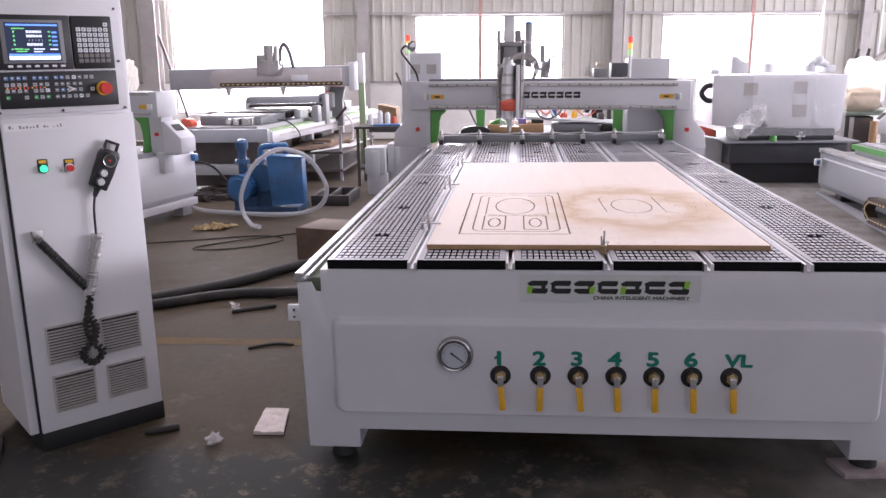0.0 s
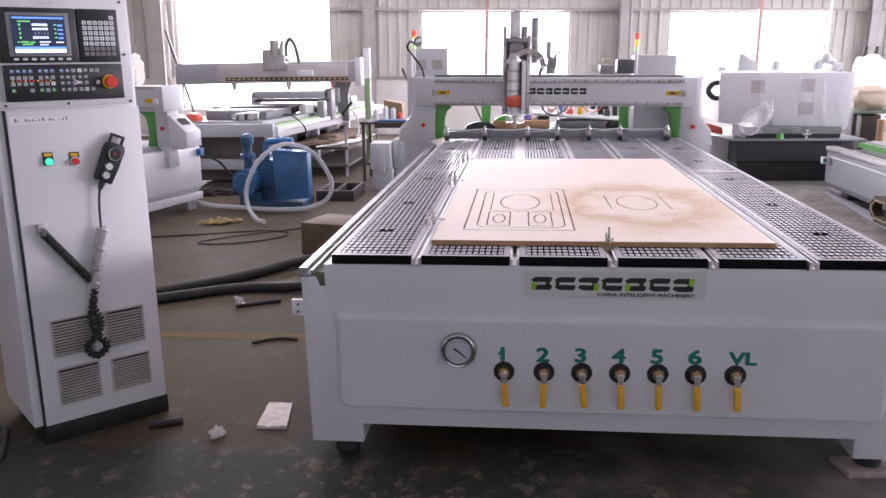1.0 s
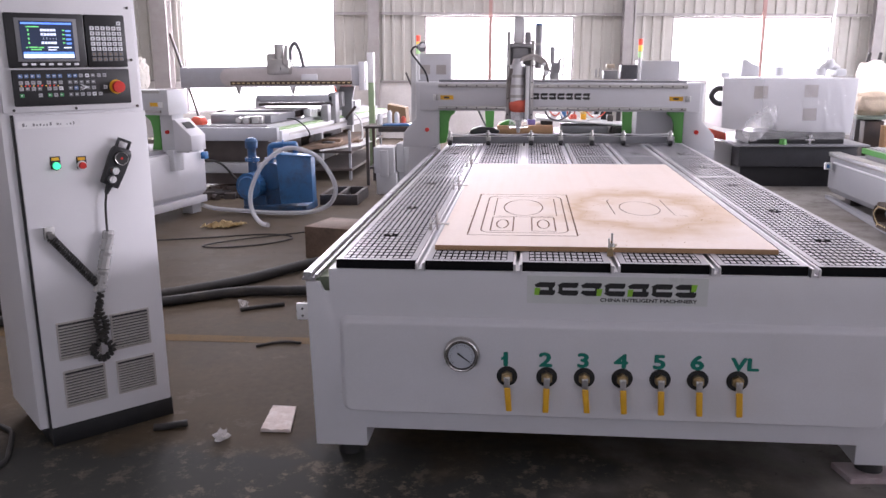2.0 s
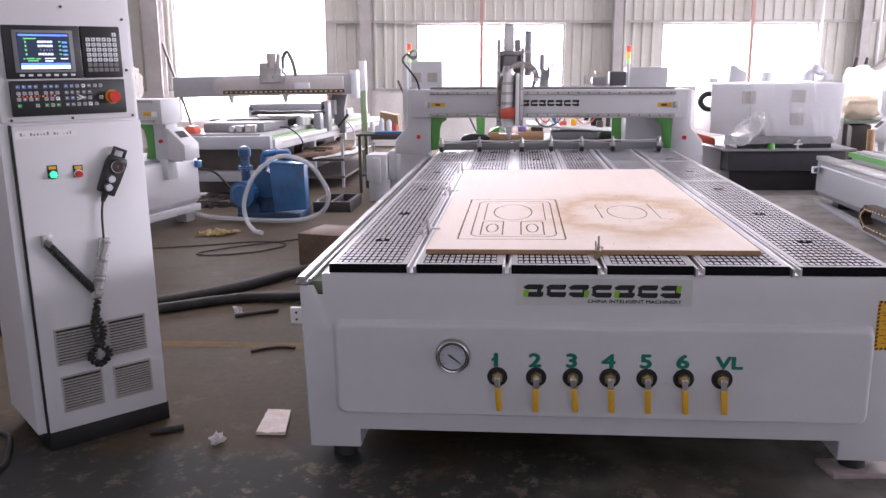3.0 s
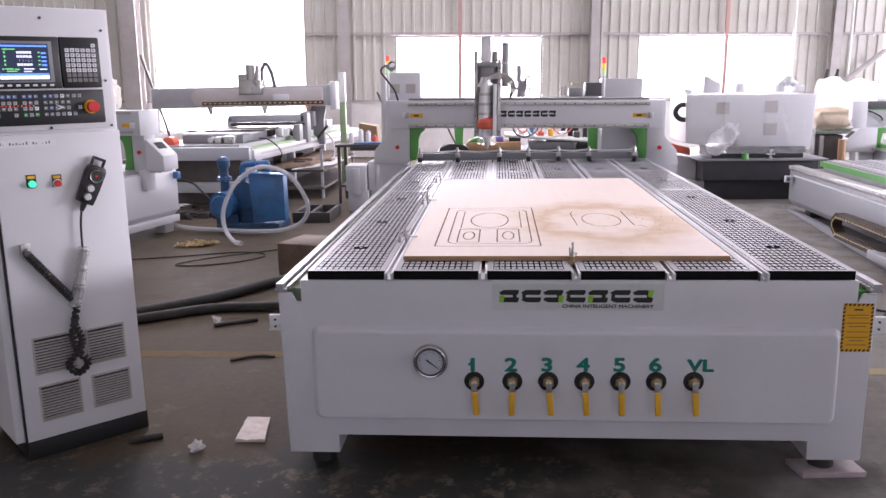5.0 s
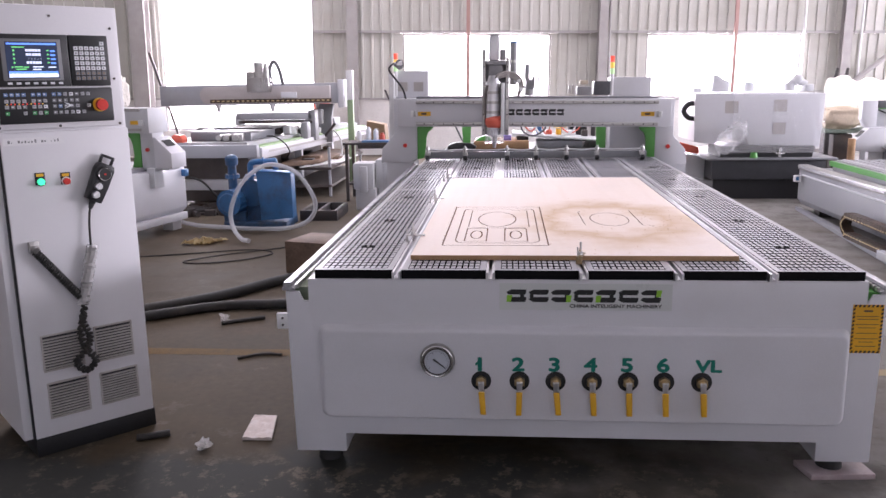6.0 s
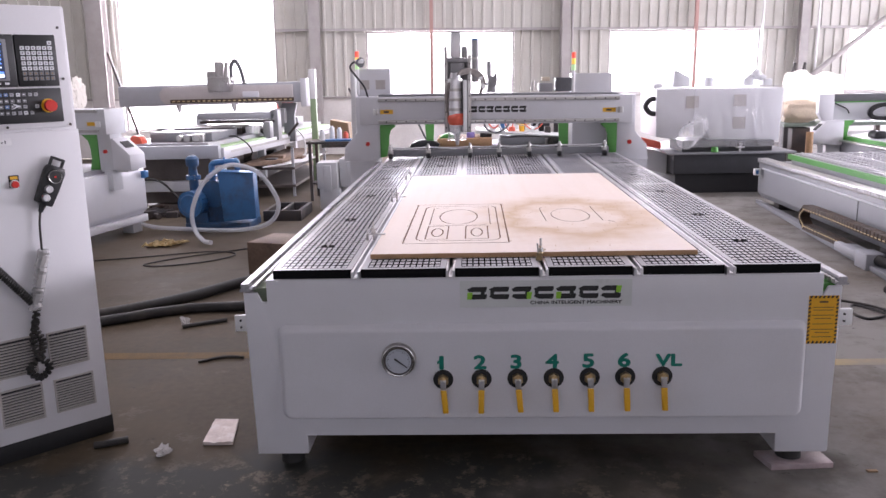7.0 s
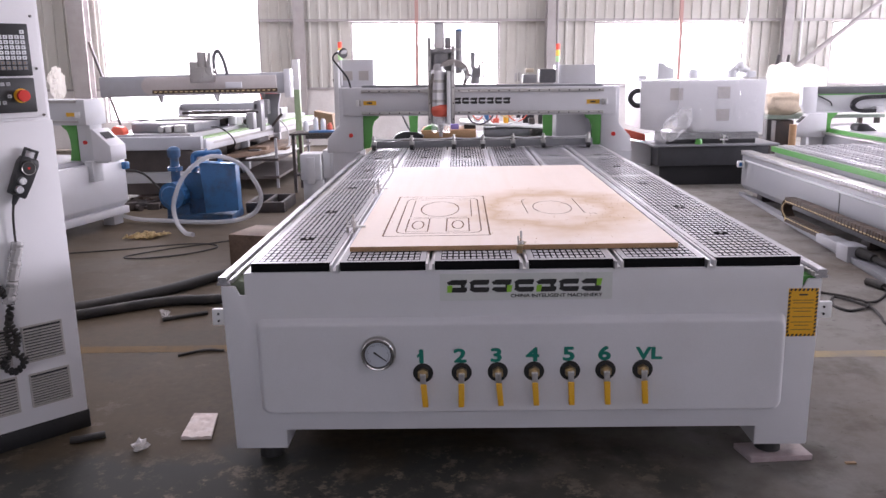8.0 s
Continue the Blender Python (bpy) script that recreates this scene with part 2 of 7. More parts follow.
def concrete():
    """Brown concrete with oil-dark areas and dust drifts, and an aisle of old blue-grey floor paint that flakes off.
    Window light and the machine's shade are put into the colours.
    """
    m = mat("concrete_floor", (0.062, 0.046, 0.029), 0.75, vary=0.28, scale=1.4, fine=26, bump=0.15, stain=(0.048, 0.044, 0.034), stain_amount=0.8, stain_scale=0.8)
    n, l = m.node_tree.nodes, m.node_tree.links
    b = n["Principled BSDF"]
    src = b.inputs["Base Color"].links[0].from_socket
    co = n.new("ShaderNodeTexCoord")

    def spots(scale, low, high, rough=0.7):
        sp = n.new("ShaderNodeTexNoise")
        sp.inputs["Scale"].default_value, sp.inputs["Detail"].default_value, sp.inputs["Roughness"].default_value = scale, 11, rough
        l.new(co.outputs["Object"], sp.inputs["Vector"])
        mr = n.new("ShaderNodeMapRange")
        mr.inputs["From Min"].default_value, mr.inputs["From Max"].default_value = low, high
        l.new(sp.outputs["Fac"], mr.inputs["Value"])
        return mr.outputs[0]

    def times(a, b2):
        k = n.new("ShaderNodeMath")
        k.operation = "MULTIPLY"
        l.new(a, k.inputs[0])
        if isinstance(b2, float):
            k.inputs[1].default_value = b2
        else:
            l.new(b2, k.inputs[1])
        return k.outputs[0]

    b.inputs["Specular IOR Level"].default_value = 0.12
    # the painted aisle runs across before the machine, with a ragged edge; its dark colour also holds the machine's
    # shade
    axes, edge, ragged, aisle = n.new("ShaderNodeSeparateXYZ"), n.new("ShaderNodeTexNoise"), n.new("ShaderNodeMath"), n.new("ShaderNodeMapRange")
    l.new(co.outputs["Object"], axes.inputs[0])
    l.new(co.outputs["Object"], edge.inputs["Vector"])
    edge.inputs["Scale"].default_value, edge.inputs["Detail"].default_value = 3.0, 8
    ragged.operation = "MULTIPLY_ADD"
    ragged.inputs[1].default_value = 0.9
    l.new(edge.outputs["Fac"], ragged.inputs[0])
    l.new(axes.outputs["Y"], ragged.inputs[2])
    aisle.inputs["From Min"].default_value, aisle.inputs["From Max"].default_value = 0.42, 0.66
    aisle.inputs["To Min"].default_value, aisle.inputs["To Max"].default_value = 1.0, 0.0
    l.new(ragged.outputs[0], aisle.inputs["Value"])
    # it ends in a ragged edge beside the machine, where grey concrete goes on, paled to hold the unshaded light there
    east, bare_lit = n.new("ShaderNodeMath"), n.new("ShaderNodeMapRange")
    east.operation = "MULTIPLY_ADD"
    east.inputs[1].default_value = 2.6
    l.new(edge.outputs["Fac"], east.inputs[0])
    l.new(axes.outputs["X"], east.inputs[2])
    bare_lit.inputs["From Min"].default_value, bare_lit.inputs["From Max"].default_value = 2.2, 3.5
    l.new(east.outputs[0], bare_lit.inputs["Value"])
    # beyond the walkway pale dust, with light from the windows put into its colour
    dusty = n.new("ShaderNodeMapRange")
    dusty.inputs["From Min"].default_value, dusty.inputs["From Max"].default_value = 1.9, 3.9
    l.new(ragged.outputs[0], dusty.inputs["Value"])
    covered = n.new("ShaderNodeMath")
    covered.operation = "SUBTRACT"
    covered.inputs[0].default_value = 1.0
    l.new(bare_lit.outputs[0], covered.inputs[1])
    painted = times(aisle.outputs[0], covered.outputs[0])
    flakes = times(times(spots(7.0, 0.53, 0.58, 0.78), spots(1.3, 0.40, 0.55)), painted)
    for fac, colour in ((times(dusty.outputs[0], 0.6), (0.135, 0.115, 0.095, 1)), (times(bare_lit.outputs[0], 0.9), (0.25, 0.24, 0.226, 1)), (times(spots(0.55, 0.45, 0.62), 0.6), (0.10, 0.072, 0.044, 1)), (times(spots(2.6, 0.5, 0.64), 0.45), (0.062, 0.048, 0.032, 1)), (times(painted, 0.85), (0.042, 0.046, 0.044, 1)), (times(flakes, 0.85), (0.19, 0.16, 0.12, 1)), (times(times(spots(6.0, 0.55, 0.6, 0.78), spots(1.1, 0.45, 0.6)), 0.35), (0.16, 0.14, 0.115, 1)), (times(spots(16.0, 0.62, 0.68), 0.6), (0.02, 0.018, 0.016, 1))):
        mx = n.new("ShaderNodeMix")
        mx.data_type = "RGBA"
        l.new(fac, mx.inputs["Factor"])
        l.new(src, mx.inputs["A"])
        mx.inputs["B"].default_value = colour
        src = mx.outputs["Result"]
    l.new(src, b.inputs["Base Color"])
    return m


def board_ply():
    """Pale veneer with long grain, and sawdust thrown in a ring round one carving."""
    m = mat("plywood_face", (0.79, 0.68, 0.61), 0.6, vary=0.05, scale=3, fine=70, bump=0.05)
    n, l = m.node_tree.nodes, m.node_tree.links
    b = n["Principled BSDF"]
    src = b.inputs["Base Color"].links[0].from_socket
    co = n.new("ShaderNodeTexCoord")
    gm = n.new("ShaderNodeMapping")
    gm.inputs["Scale"].default_value = (26, 1.3, 1)
    l.new(co.outputs["Object"], gm.inputs["Vector"])
    gr = n.new("ShaderNodeTexNoise")
    gr.inputs["Scale"].default_value, gr.inputs["Detail"].default_value = 1.0, 4
    l.new(gm.outputs[0], gr.inputs["Vector"])
    g2 = n.new("ShaderNodeMapRange")
    g2.inputs["From Min"].default_value, g2.inputs["From Max"].default_value, g2.inputs["To Max"].default_value = 0.45, 0.75, 0.3
    l.new(gr.outputs["Fac"], g2.inputs["Value"])
    m1 = n.new("ShaderNodeMix")
    m1.data_type = "RGBA"
    l.new(g2.outputs[0], m1.inputs["Factor"])
    l.new(src, m1.inputs["A"])
    m1.inputs["B"].default_value = (0.74, 0.59, 0.48, 1)
    mp = n.new("ShaderNodeMapping")
    mp.vector_type = "TEXTURE"
    mp.inputs["Location"].default_value, mp.inputs["Scale"].default_value = (1.28, 0.95, 0.8), (0.42, 0.62, 1.0)
    l.new(co.outputs["Object"], mp.inputs["Vector"])
    wob = n.new("ShaderNodeTexNoise")
    wob.inputs["Scale"].default_value, wob.inputs["Detail"].default_value = 5.0, 6
    l.new(co.outputs["Object"], wob.inputs["Vector"])
    ln = n.new("ShaderNodeVectorMath")
    ln.operation = "LENGTH"
    l.new(mp.outputs[0], ln.inputs[0])
    ad = n.new("ShaderNodeMath")
    ad.operation = "MULTIPLY_ADD"
    l.new(wob.outputs["Fac"], ad.inputs[0])
    ad.inputs[1].default_value = 0.9
    l.new(ln.outputs["Value"], ad.inputs[2])
    cr = n.new("ShaderNodeValToRGB")
    cr.color_ramp.elements[0].position, cr.color_ramp.elements[0].color = 0.42, (0.12, 0.12, 0.12, 1)
    cr.color_ramp.elements[1].position, cr.color_ramp.elements[1].color = 0.80, (0, 0, 0, 1)
    e = cr.color_ramp.elements.new(0.56)
    e.color = (0.85, 0.85, 0.85, 1)
    e = cr.color_ramp.elements.new(0.65)
    e.color = (0.45, 0.45, 0.45, 1)
    hv = n.new("ShaderNodeMath")
    hv.operation = "MULTIPLY"
    hv.inputs[1].default_value = 0.5
    l.new(ad.outputs[0], hv.inputs[0])
    l.new(hv.outputs[0], cr.inputs["Fac"])
    m2 = n.new("ShaderNodeMix")
    m2.data_type = "RGBA"
    l.new(cr.outputs["Color"], m2.inputs["Factor"])
    l.new(m1.outputs["Result"], m2.inputs["A"])
    m2.inputs["B"].default_value = (0.57, 0.38, 0.21, 1)
    l.new(m2.outputs["Result"], b.inputs["Base Color"])
    return m


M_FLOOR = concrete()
M_BOARD = board_ply()
M_GREYCABLE = mat("grey_cable", (0.13, 0.13, 0.14), 0.55, vary=0.2)
M_CARVE = mat("carved_groove", (0.20, 0.105, 0.05), 0.8, vary=0.25)

# ---- shaping ----


def box(bm, x0, x1, y0, y1, z0, z1, bevel=0.0, segments=2):
    ret = bmesh.ops.create_cube(bm, size=1.0, matrix=Matrix.LocRotScale(((x0 + x1) / 2, (y0 + y1) / 2, (z0 + z1) / 2), None, (abs(x1 - x0), abs(y1 - y0), abs(z1 - z0))))
    if bevel:
        es = {e for v in ret["verts"] for e in v.link_edges}
        bmesh.ops.bevel(bm, geom=list(es), offset=bevel, segments=segments, profile=0.5, affect="EDGES")
    return bm


def Box(*a, **k):
    return box(bmesh.new(), *a, **k)


def rod(bm, a, b, r, r2=None, sides=16, bevel=0.0):
    """A cylinder or cone from a to b."""
    a, b = Vector(a), Vector(b)
    turn = (b - a).to_track_quat("Z", "Y").to_matrix().to_4x4()
    bmesh.ops.create_cone(bm, cap_ends=True, segments=sides, radius1=r, radius2=r if r2 is None else r2, depth=(b - a).length, matrix=Matrix.Translation((a + b) / 2) @ turn)
    return bm


def Rod(*a, **k):
    return rod(bmesh.new(), *a, **k)


def prism(bm, outline, a, b, axis="y", bevel=0.0):
    """A straight solid: an outline in the two other axes, drawn out along axis from a to b."""
    put = {"y": lambda u, v, w: (u, w, v), "x": lambda u, v, w: (w, u, v), "z": lambda u, v, w: (u, v, w)}[axis]
    low = [bm.verts.new(put(u, v, a)) for u, v in outline]
    high = [bm.verts.new(put(u, v, b)) for u, v in outline]
    faces = [bm.faces.new(low), bm.faces.new(high[::-1])]
    for k in range(len(low)):
        j = (k + 1) % len(low)
        faces.append(bm.faces.new((low[j], low[k], high[k], high[j])))
    bmesh.ops.recalc_face_normals(bm, faces=faces)
    if bevel:
        es = {e for f in faces for e in f.edges}
        bmesh.ops.bevel(bm, geom=list(es), offset=bevel, segments=2, profile=0.5, affect="EDGES")
    return bm


def Prism(*a, **k):
    return prism(bmesh.new(), *a, **k)


def smooth_line(points, steps=8):
    """A smooth line through the points."""
    p = [Vector(q) for q in points]
    p = [p[0] * 2 - p[1]] + p + [p[-1] * 2 - p[-2]]
    out = []
    for k in range(1, len(p) - 2):
        a, b, c, d = p[k - 1:k + 3]
        for s in range(steps):
            t = s / steps
            out.append(0.5 * (2 * b + (c - a) * t + (2 * a - 5 * b + 4 * c - d) * t * t + (3 * b - a - 3 * c + d) * t ** 3))
    return out + [p[-2]]


def tube(bm, line, r, sides=10, ribs=0.0):
    """A round hose along a line; ribs: how far every other ring stands out."""
    line = [Vector(q) for q in line]
    rings, up = [], Vector((0.13, 0.21, 0.97)).normalized()
    for k, c in enumerate(line):
        way = (line[min(k + 1, len(line) - 1)] - line[max(k - 1, 0)]).normalized()
        side = way.cross(up)
        side = side.normalized() if side.length > 1e-4 else way.orthogonal().normalized()
        up = side.cross(way).normalized()
        rr = r + (ribs if k % 2 else 0)
        rings.append([bm.verts.new(c + rr * (math.cos(a) * side + math.sin(a) * up)) for a in (2 * math.pi * i / sides for i in range(sides))])
    for a, b in zip(rings, rings[1:]):
        for i in range(sides):
            j = (i + 1) % sides
            bm.faces.new((a[i], a[j], b[j], b[i]))
    bm.faces.new(rings[0][::-1])
    bm.faces.new(rings[-1])
    bmesh.ops.recalc_face_normals(bm, faces=bm.faces)
    return bm


def Tube(*a, **k):
    return tube(bmesh.new(), *a, **k)


def coil(a, b, r, turns, per=10, sag=0.0):
    """The line of a coiled cable from a to b."""
    a, b = Vector(a), Vector(b)
    way = (b - a).normalized()
    s = way.orthogonal().normalized()
    u = way.cross(s)
    n = turns * per
    return [a.lerp(b, k / n) + r * (math.cos(2 * math.pi * k / per) * s + math.sin(2 * math.pi * k / per) * u) + Vector((0, 0, -sag * math.sin(math.pi * k / n))) for k in range(n + 1)]


def finish(name, bm, material, smooth=True):
    me = bpy.data.meshes.new(name)
    bm.to_mesh(me)
    bm.free()
    me.materials.append(material)
    if smooth:
        me.shade_smooth()
        me.set_sharp_from_angle(angle=radians(35))
    return me


def part(name, bm, material, parent, label=""):
    """One mesh object under a thing or under a part."""
    ob = new(name, finish(name, bm, material))
    ob.parent = parent
    if name in ("gear_rack", "rail_bolts", "table_grid", "small_print", "scale_marks", "print_lines", "striped_border"):
        tagged(ob, kind="stuff")
    return tagged(ob, label)


def thing(name, m, label, category, group="", kind=""):
    ob = new(name)
    ob.empty_display_size = 0.1
    ob.matrix_world = m
    return tagged(ob, label, category, group, kind)


def solid(name, bm, material, label, category, group="", kind="", m=None):
    """A thing that is one mesh."""
    ob = new(name, finish(name, bm, material))
    if m is not None:
        ob.matrix_world = m
    return tagged(ob, label, category, group, kind)


def bold(me, d):
    """Thickens flat lettering by shifted copies."""
    bm = bmesh.new()
    for k, (u, v) in enumerate(((0, 0), (d, 0), (-d, 0), (0, d), (0, -d), (d * .7, d * .7), (-d * .7, -d * .7), (d * .7, -d * .7), (-d * .7, d * .7))):
        b2 = bm.verts[:]
        bm.from_mesh(me)
        old = set(b2)
        bmesh.ops.translate(bm, vec=(u, v, 0.00008 * k), verts=[q for q in bm.verts if q not in old])
    bm.to_mesh(me)
    bm.free()


def lettering(name, words, size, material, parent, m, thick=0.001, fat=0.0):
    cu = bpy.data.curves.new(name, "FONT")
    cu.body, cu.size, cu.extrude = words, size, thick
    cu.align_x = "CENTER"
    tmp = bpy.data.objects.new(name, cu)
    scene.collection.objects.link(tmp)
    me = bpy.data.meshes.new_from_object(tmp.evaluated_get(bpy.context.evaluated_depsgraph_get()))
    bpy.data.objects.remove(tmp)
    bold(me, fat)
    me.materials.clear()
    me.materials.append(material)
    ob = new(name, me)
    ob.parent = parent
    ob.matrix_basis = m
    return ob


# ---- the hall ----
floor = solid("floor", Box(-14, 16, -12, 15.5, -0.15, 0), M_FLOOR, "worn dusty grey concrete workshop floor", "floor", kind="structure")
bm = bmesh.new()
for y0, y1 in ((-12, 3.2), (4.8, 8.2), (9.8, 16)):
    box(bm, -14, 16, y0, y1, 7.0, 7.1)
for y0, y1 in ((3.2, 4.8), (8.2, 9.8)):
    box(bm, -14, -7, y0, y1, 7.0, 7.1)
    box(bm, 9, 16, y0, y1, 7.0, 7.1)
solid("ceiling", bm, M_ROOF, "pale metal sheet roof with long roof lights", "ceiling", kind="structure")
solid("wall_west", Box(-14.2, -14, -12, 15.5, 0, 7), M_PLASTER, "plain pale plastered wall", "wall", kind="structure")
east = thing("wall_east", pose(16, 0, 0), "plain pale wall with long windows", "wall", kind="structure")
for y0, y1, z0, z1 in ((-12, 16, 0, 1.4), (-12, 16, 3.4, 7), (-12, -9.5, 1.4, 3.4), (-3.5, 0.5, 1.4, 3.4), (6.5, 7.5, 1.4, 3.4), (13.5, 16, 1.4, 3.4)):
    part("wall_panel", Box(0, 0.2, y0, y1, z0, z1), M_PLASTER, east)
south = thing("wall_south", pose(0, -12, 0), "plain pale wall with long windows", "wall", kind="structure")
for x0, x1, z0, z1 in ((-14, -9.5, 0, 7), (-4.5, -2, 0, 7), (3, 5.5, 0, 7), (10.5, 16, 0, 7), (-9.5, -4.5, 0, 1.4), (-9.5, -4.5, 3.4, 7), (-2, 3, 0, 1.4), (-2, 3, 3.4, 7), (5.5, 10.5, 0, 1.4), (5.5, 10.5, 3.4, 7)):
    part("wall_panel", Box(x0, x1, -0.2, 0, z0, z1), M_PLASTER, south)

north = thing("wall_north", WALL, "corrugated metal sheet wall over whitewashed brick", "wall", kind="structure")


def corrugated(x0, x1, z0, z1):
    """A ribbed sheet, 0.19 m from rib to rib."""
    line, x = [(x0, 0.0)], x0
    while x + 0.19 < x1:
        line += [(x + 0.13, 0.0), (x + 0.14, -0.03), (x + 0.175, -0.03), (x + 0.185, 0.0)]
        x += 0.19
    line += [(x1, 0.0)]
    back = [(u, v + 0.012) for u, v in reversed(line)]
    return Prism(line + back, z0, z1, "z")


for x0, x1, z0, z1 in ((-13, 13, 4.4, 7), (-13, -8.38, 1.1, 4.4), (-5.45, 13, 2.33, 4.4), (-5.45, -3.75, 1.12, 2.33), (-0.9, 0.945, 1.12, 2.33), (3.95, 5.72, 1.12, 2.33), (8.5, 13, 1.12, 2.33)):
    part("wall_sheet", corrugated(x0, x1, z0, z1), M_SHEET, north)
for x0, x1 in ((-13, -8.38), (-5.45, 13)):
    part("brick_dado", Box(x0, x1, -0.06, 0.2, 0, 1.08), M_PLASTER, north, "whitewashed brick dado")
    part("dado_ledge", Box(x0, x1, -0.09, 0.2, 1.08, 1.12), M_COL, north)
part("brick_dado", Box(-8.38, -5.45, -0.06, 0.2, 0, 0.5), M_PLASTER, north)
part("wall_rail", Box(-5.45, 13, -0.09, -0.035, 2.335, 2.385), M_COL, north, "horizontal steel wall rail")
for x0, x1, mtl, deep in ((-8.83, -8.53, M_COL, 0.3), (-4.80, -4.60, M_COL, 0.16), (-0.04, 0.12, M_COL, 0.26), (4.62, 4.79, M_COL, 0.16)):
    bm = bmesh.new()
    box(bm, x0, x1, -0.11 - deep, -0.11 - deep + 0.02, 0, 7)
    box(bm, x0, x1, -0.13, -0.11, 0, 7)
    box(bm, (x0 + x1) / 2 - 0.01, (x0 + x1) / 2 + 0.01, -0.11 - deep + 0.02, -0.13, 0, 7)
    part("column", bm, mtl, north, "grey steel column")
part("brace", Rod((4.9, -0.2, 1.42), (7.4, -0.2, 3.36), 0.05, sides=8), M_COL, north, "diagonal steel brace")
for px in (0.2, 5.02, 3.92):
    part("drain_pipe", Rod((px, -0.14, 0), (px, -0.14, 6.9), 0.022, sides=12), M_WHITE if px > 0.5 else M_COL, north)
n = 0
for x0, x1, z0, z1, mull, mtl in ((-3.75, -0.9, 1.12, 2.33, -2.5, M_REDOX), (0.945, 3.95, 1.12, 2.33, 2.61, M_REDOX), (-8.38, -5.45, 0.5, 4.4, -6.9, M_COL), (5.72, 8.5, 1.12, 2.33, 7.1, M_REDOX)):
    n += 1
    win = tagged(new("window_%d" % n), "bright overexposed window with thin steel frame", "window", kind="structure")
    win.matrix_world = WALL
    w = 0.035
    for a, b, c, d in ((x0, x1, z1 - w, z1), (x0, x1, z0, z0 + w), (x0, x0 + w, z0, z1), (x1 - w, x1, z0, z1)):
        part("window_frame", Box(a, b, 0.02, 0.07, c, d), M_COL, win)
    if n != 3:
        part("post", Box(mull - 0.032, mull + 0.032, -0.16, -0.105, z0, 6.9), mtl, win, "red-brown painted steel post")
    part("glazing_bar", Box(x0 + w, x1 - w, 0.03, 0.06, z0 + 0.62 * (z1 - z0), z0 + 0.62 * (z1 - z0) + 0.015), M_WHITE, win)
    for a, b in ((x0 + w, mull - 0.01), (mull + 0.01, x1 - w)):
        pane = part("pane", Box(a, b, 0.04, 0.046, z0 + w, z1 - w), M_GLASS, win)
        pane.visible_shadow = False
bm = bmesh.new()
prism(bm, [(-13.5, -0.5), (13.5, -0.5), (13.5, 8), (-13.5, 8)], 2.5, 2.55, "y")
solid("backdrop", bm, M_SKYGLOW, "plain white glare of daylight outside", "sky", kind="structure", m=WALL)
solid("floor_line", Box(-6, -0.3, 1.26, 1.36, 0.0, 0.0007), M_FLOORLINE, "worn yellow paint line on concrete floor", "floor marking", kind="structure")
# paler copy of the line paint, to suit the light put into this floor
solid("floor_line", Box(2.3, 4.2, 1.08, 1.17, 0.0, 0.0007), mat("worn_line_paint_lit", (0.34, 0.26, 0.14), 0.8, vary=0.2, scale=5, stain=(0.22, 0.2, 0.17), stain_amount=0.9, stain_scale=3), "worn yellow paint line on concrete floor", "floor marking", kind="structure")

# ---- the large router ----
LEN, W, TOP = 4.22, 2.118, 0.775
router = thing("cnc_router", pose(0, 0, 0), "large white flatbed router with vacuum table and overhead gantry", "machine")
front = [(0.003, 0.067), (0.194, 0.067), (0.194, 0.14), (1.922, 0.14), (1.922, 0.067), (W - 0.008, 0.067), (W + 0.003, 0.695), (2.075, 0.695), (2.055, 0.66), (2.055, 0.742), (0.075, 0.742), (0.075, 0.66), (0.055, 0.66), (0.04, 0.695), (-0.01, 0.695)]
part("front_plate", Prism(front, 0.0, 0.012, bevel=0.0015), M_PAINT, router, "white powder-coated front plate with corner legs")
for x0 in (0.0, W - 0.012):
    part("side_plate", Prism([(0.012, 0.067), (0.2, 0.067), (0.2, 0.14), (LEN - 0.2, 0.14), (LEN - 0.2, 0.067), (LEN, 0.067), (LEN, 0.695), (0.012, 0.695)], x0, x0 + 0.012, "x"), M_PAINT, router)
part("back_plate", Prism(front, LEN, LEN + 0.012), M_PAINT, router)
for x0 in (0.0, 1.922):
    for y0 in (0.012, LEN - 0.2):
        part("leg_return", Box(x0 + 0.188 if x0 == 0 else x0, x0 + 0.194 if x0 == 0 else x0 + 0.006, y0, y0 + 0.188, 0.067, 0.14), M_PAINT, router)
part("bed_underside", Box(0.012, W - 0.012, 0.012, LEN, 0.14, 0.2), M_PAINT2, router)
part("bed_top", Box(0.075, 2.055, 0.012, LEN, 0.72, 0.742), M_PAINT, router)
# raised front panel: a shallow pan with sloping edges
def pan_outline(x0, x1, z0, z1, r, n=7):
    out = []
    for cx, cz, a0 in ((x1 - r, z1 - r, 0), (x0 + r, z1 - r, 90), (x0 + r, z0 + r, 180), (x1 - r, z0 + r, 270)):
        out += [(cx + r * math.cos(radians(a0 + 90 * k / n)), cz + r * math.sin(radians(a0 + 90 * k / n))) for k in range(n + 1)]
    return out


bm = bmesh.new()
loops = []
for y, g, r in ((0.0, 0.0, 0.032), (-0.018, 0.009, 0.032), (-0.026, 0.014, 0.030), (-0.0295, 0.019, 0.028), (-0.030, 0.025, 0.026), (-0.030, 0.031, 0.024)):
    loops.append([bm.verts.new((u, y, v)) for u, v in pan_outline(0.108 + g, 2.008 - g, 0.208 + 0.7 * g, 0.572 - g, r)])
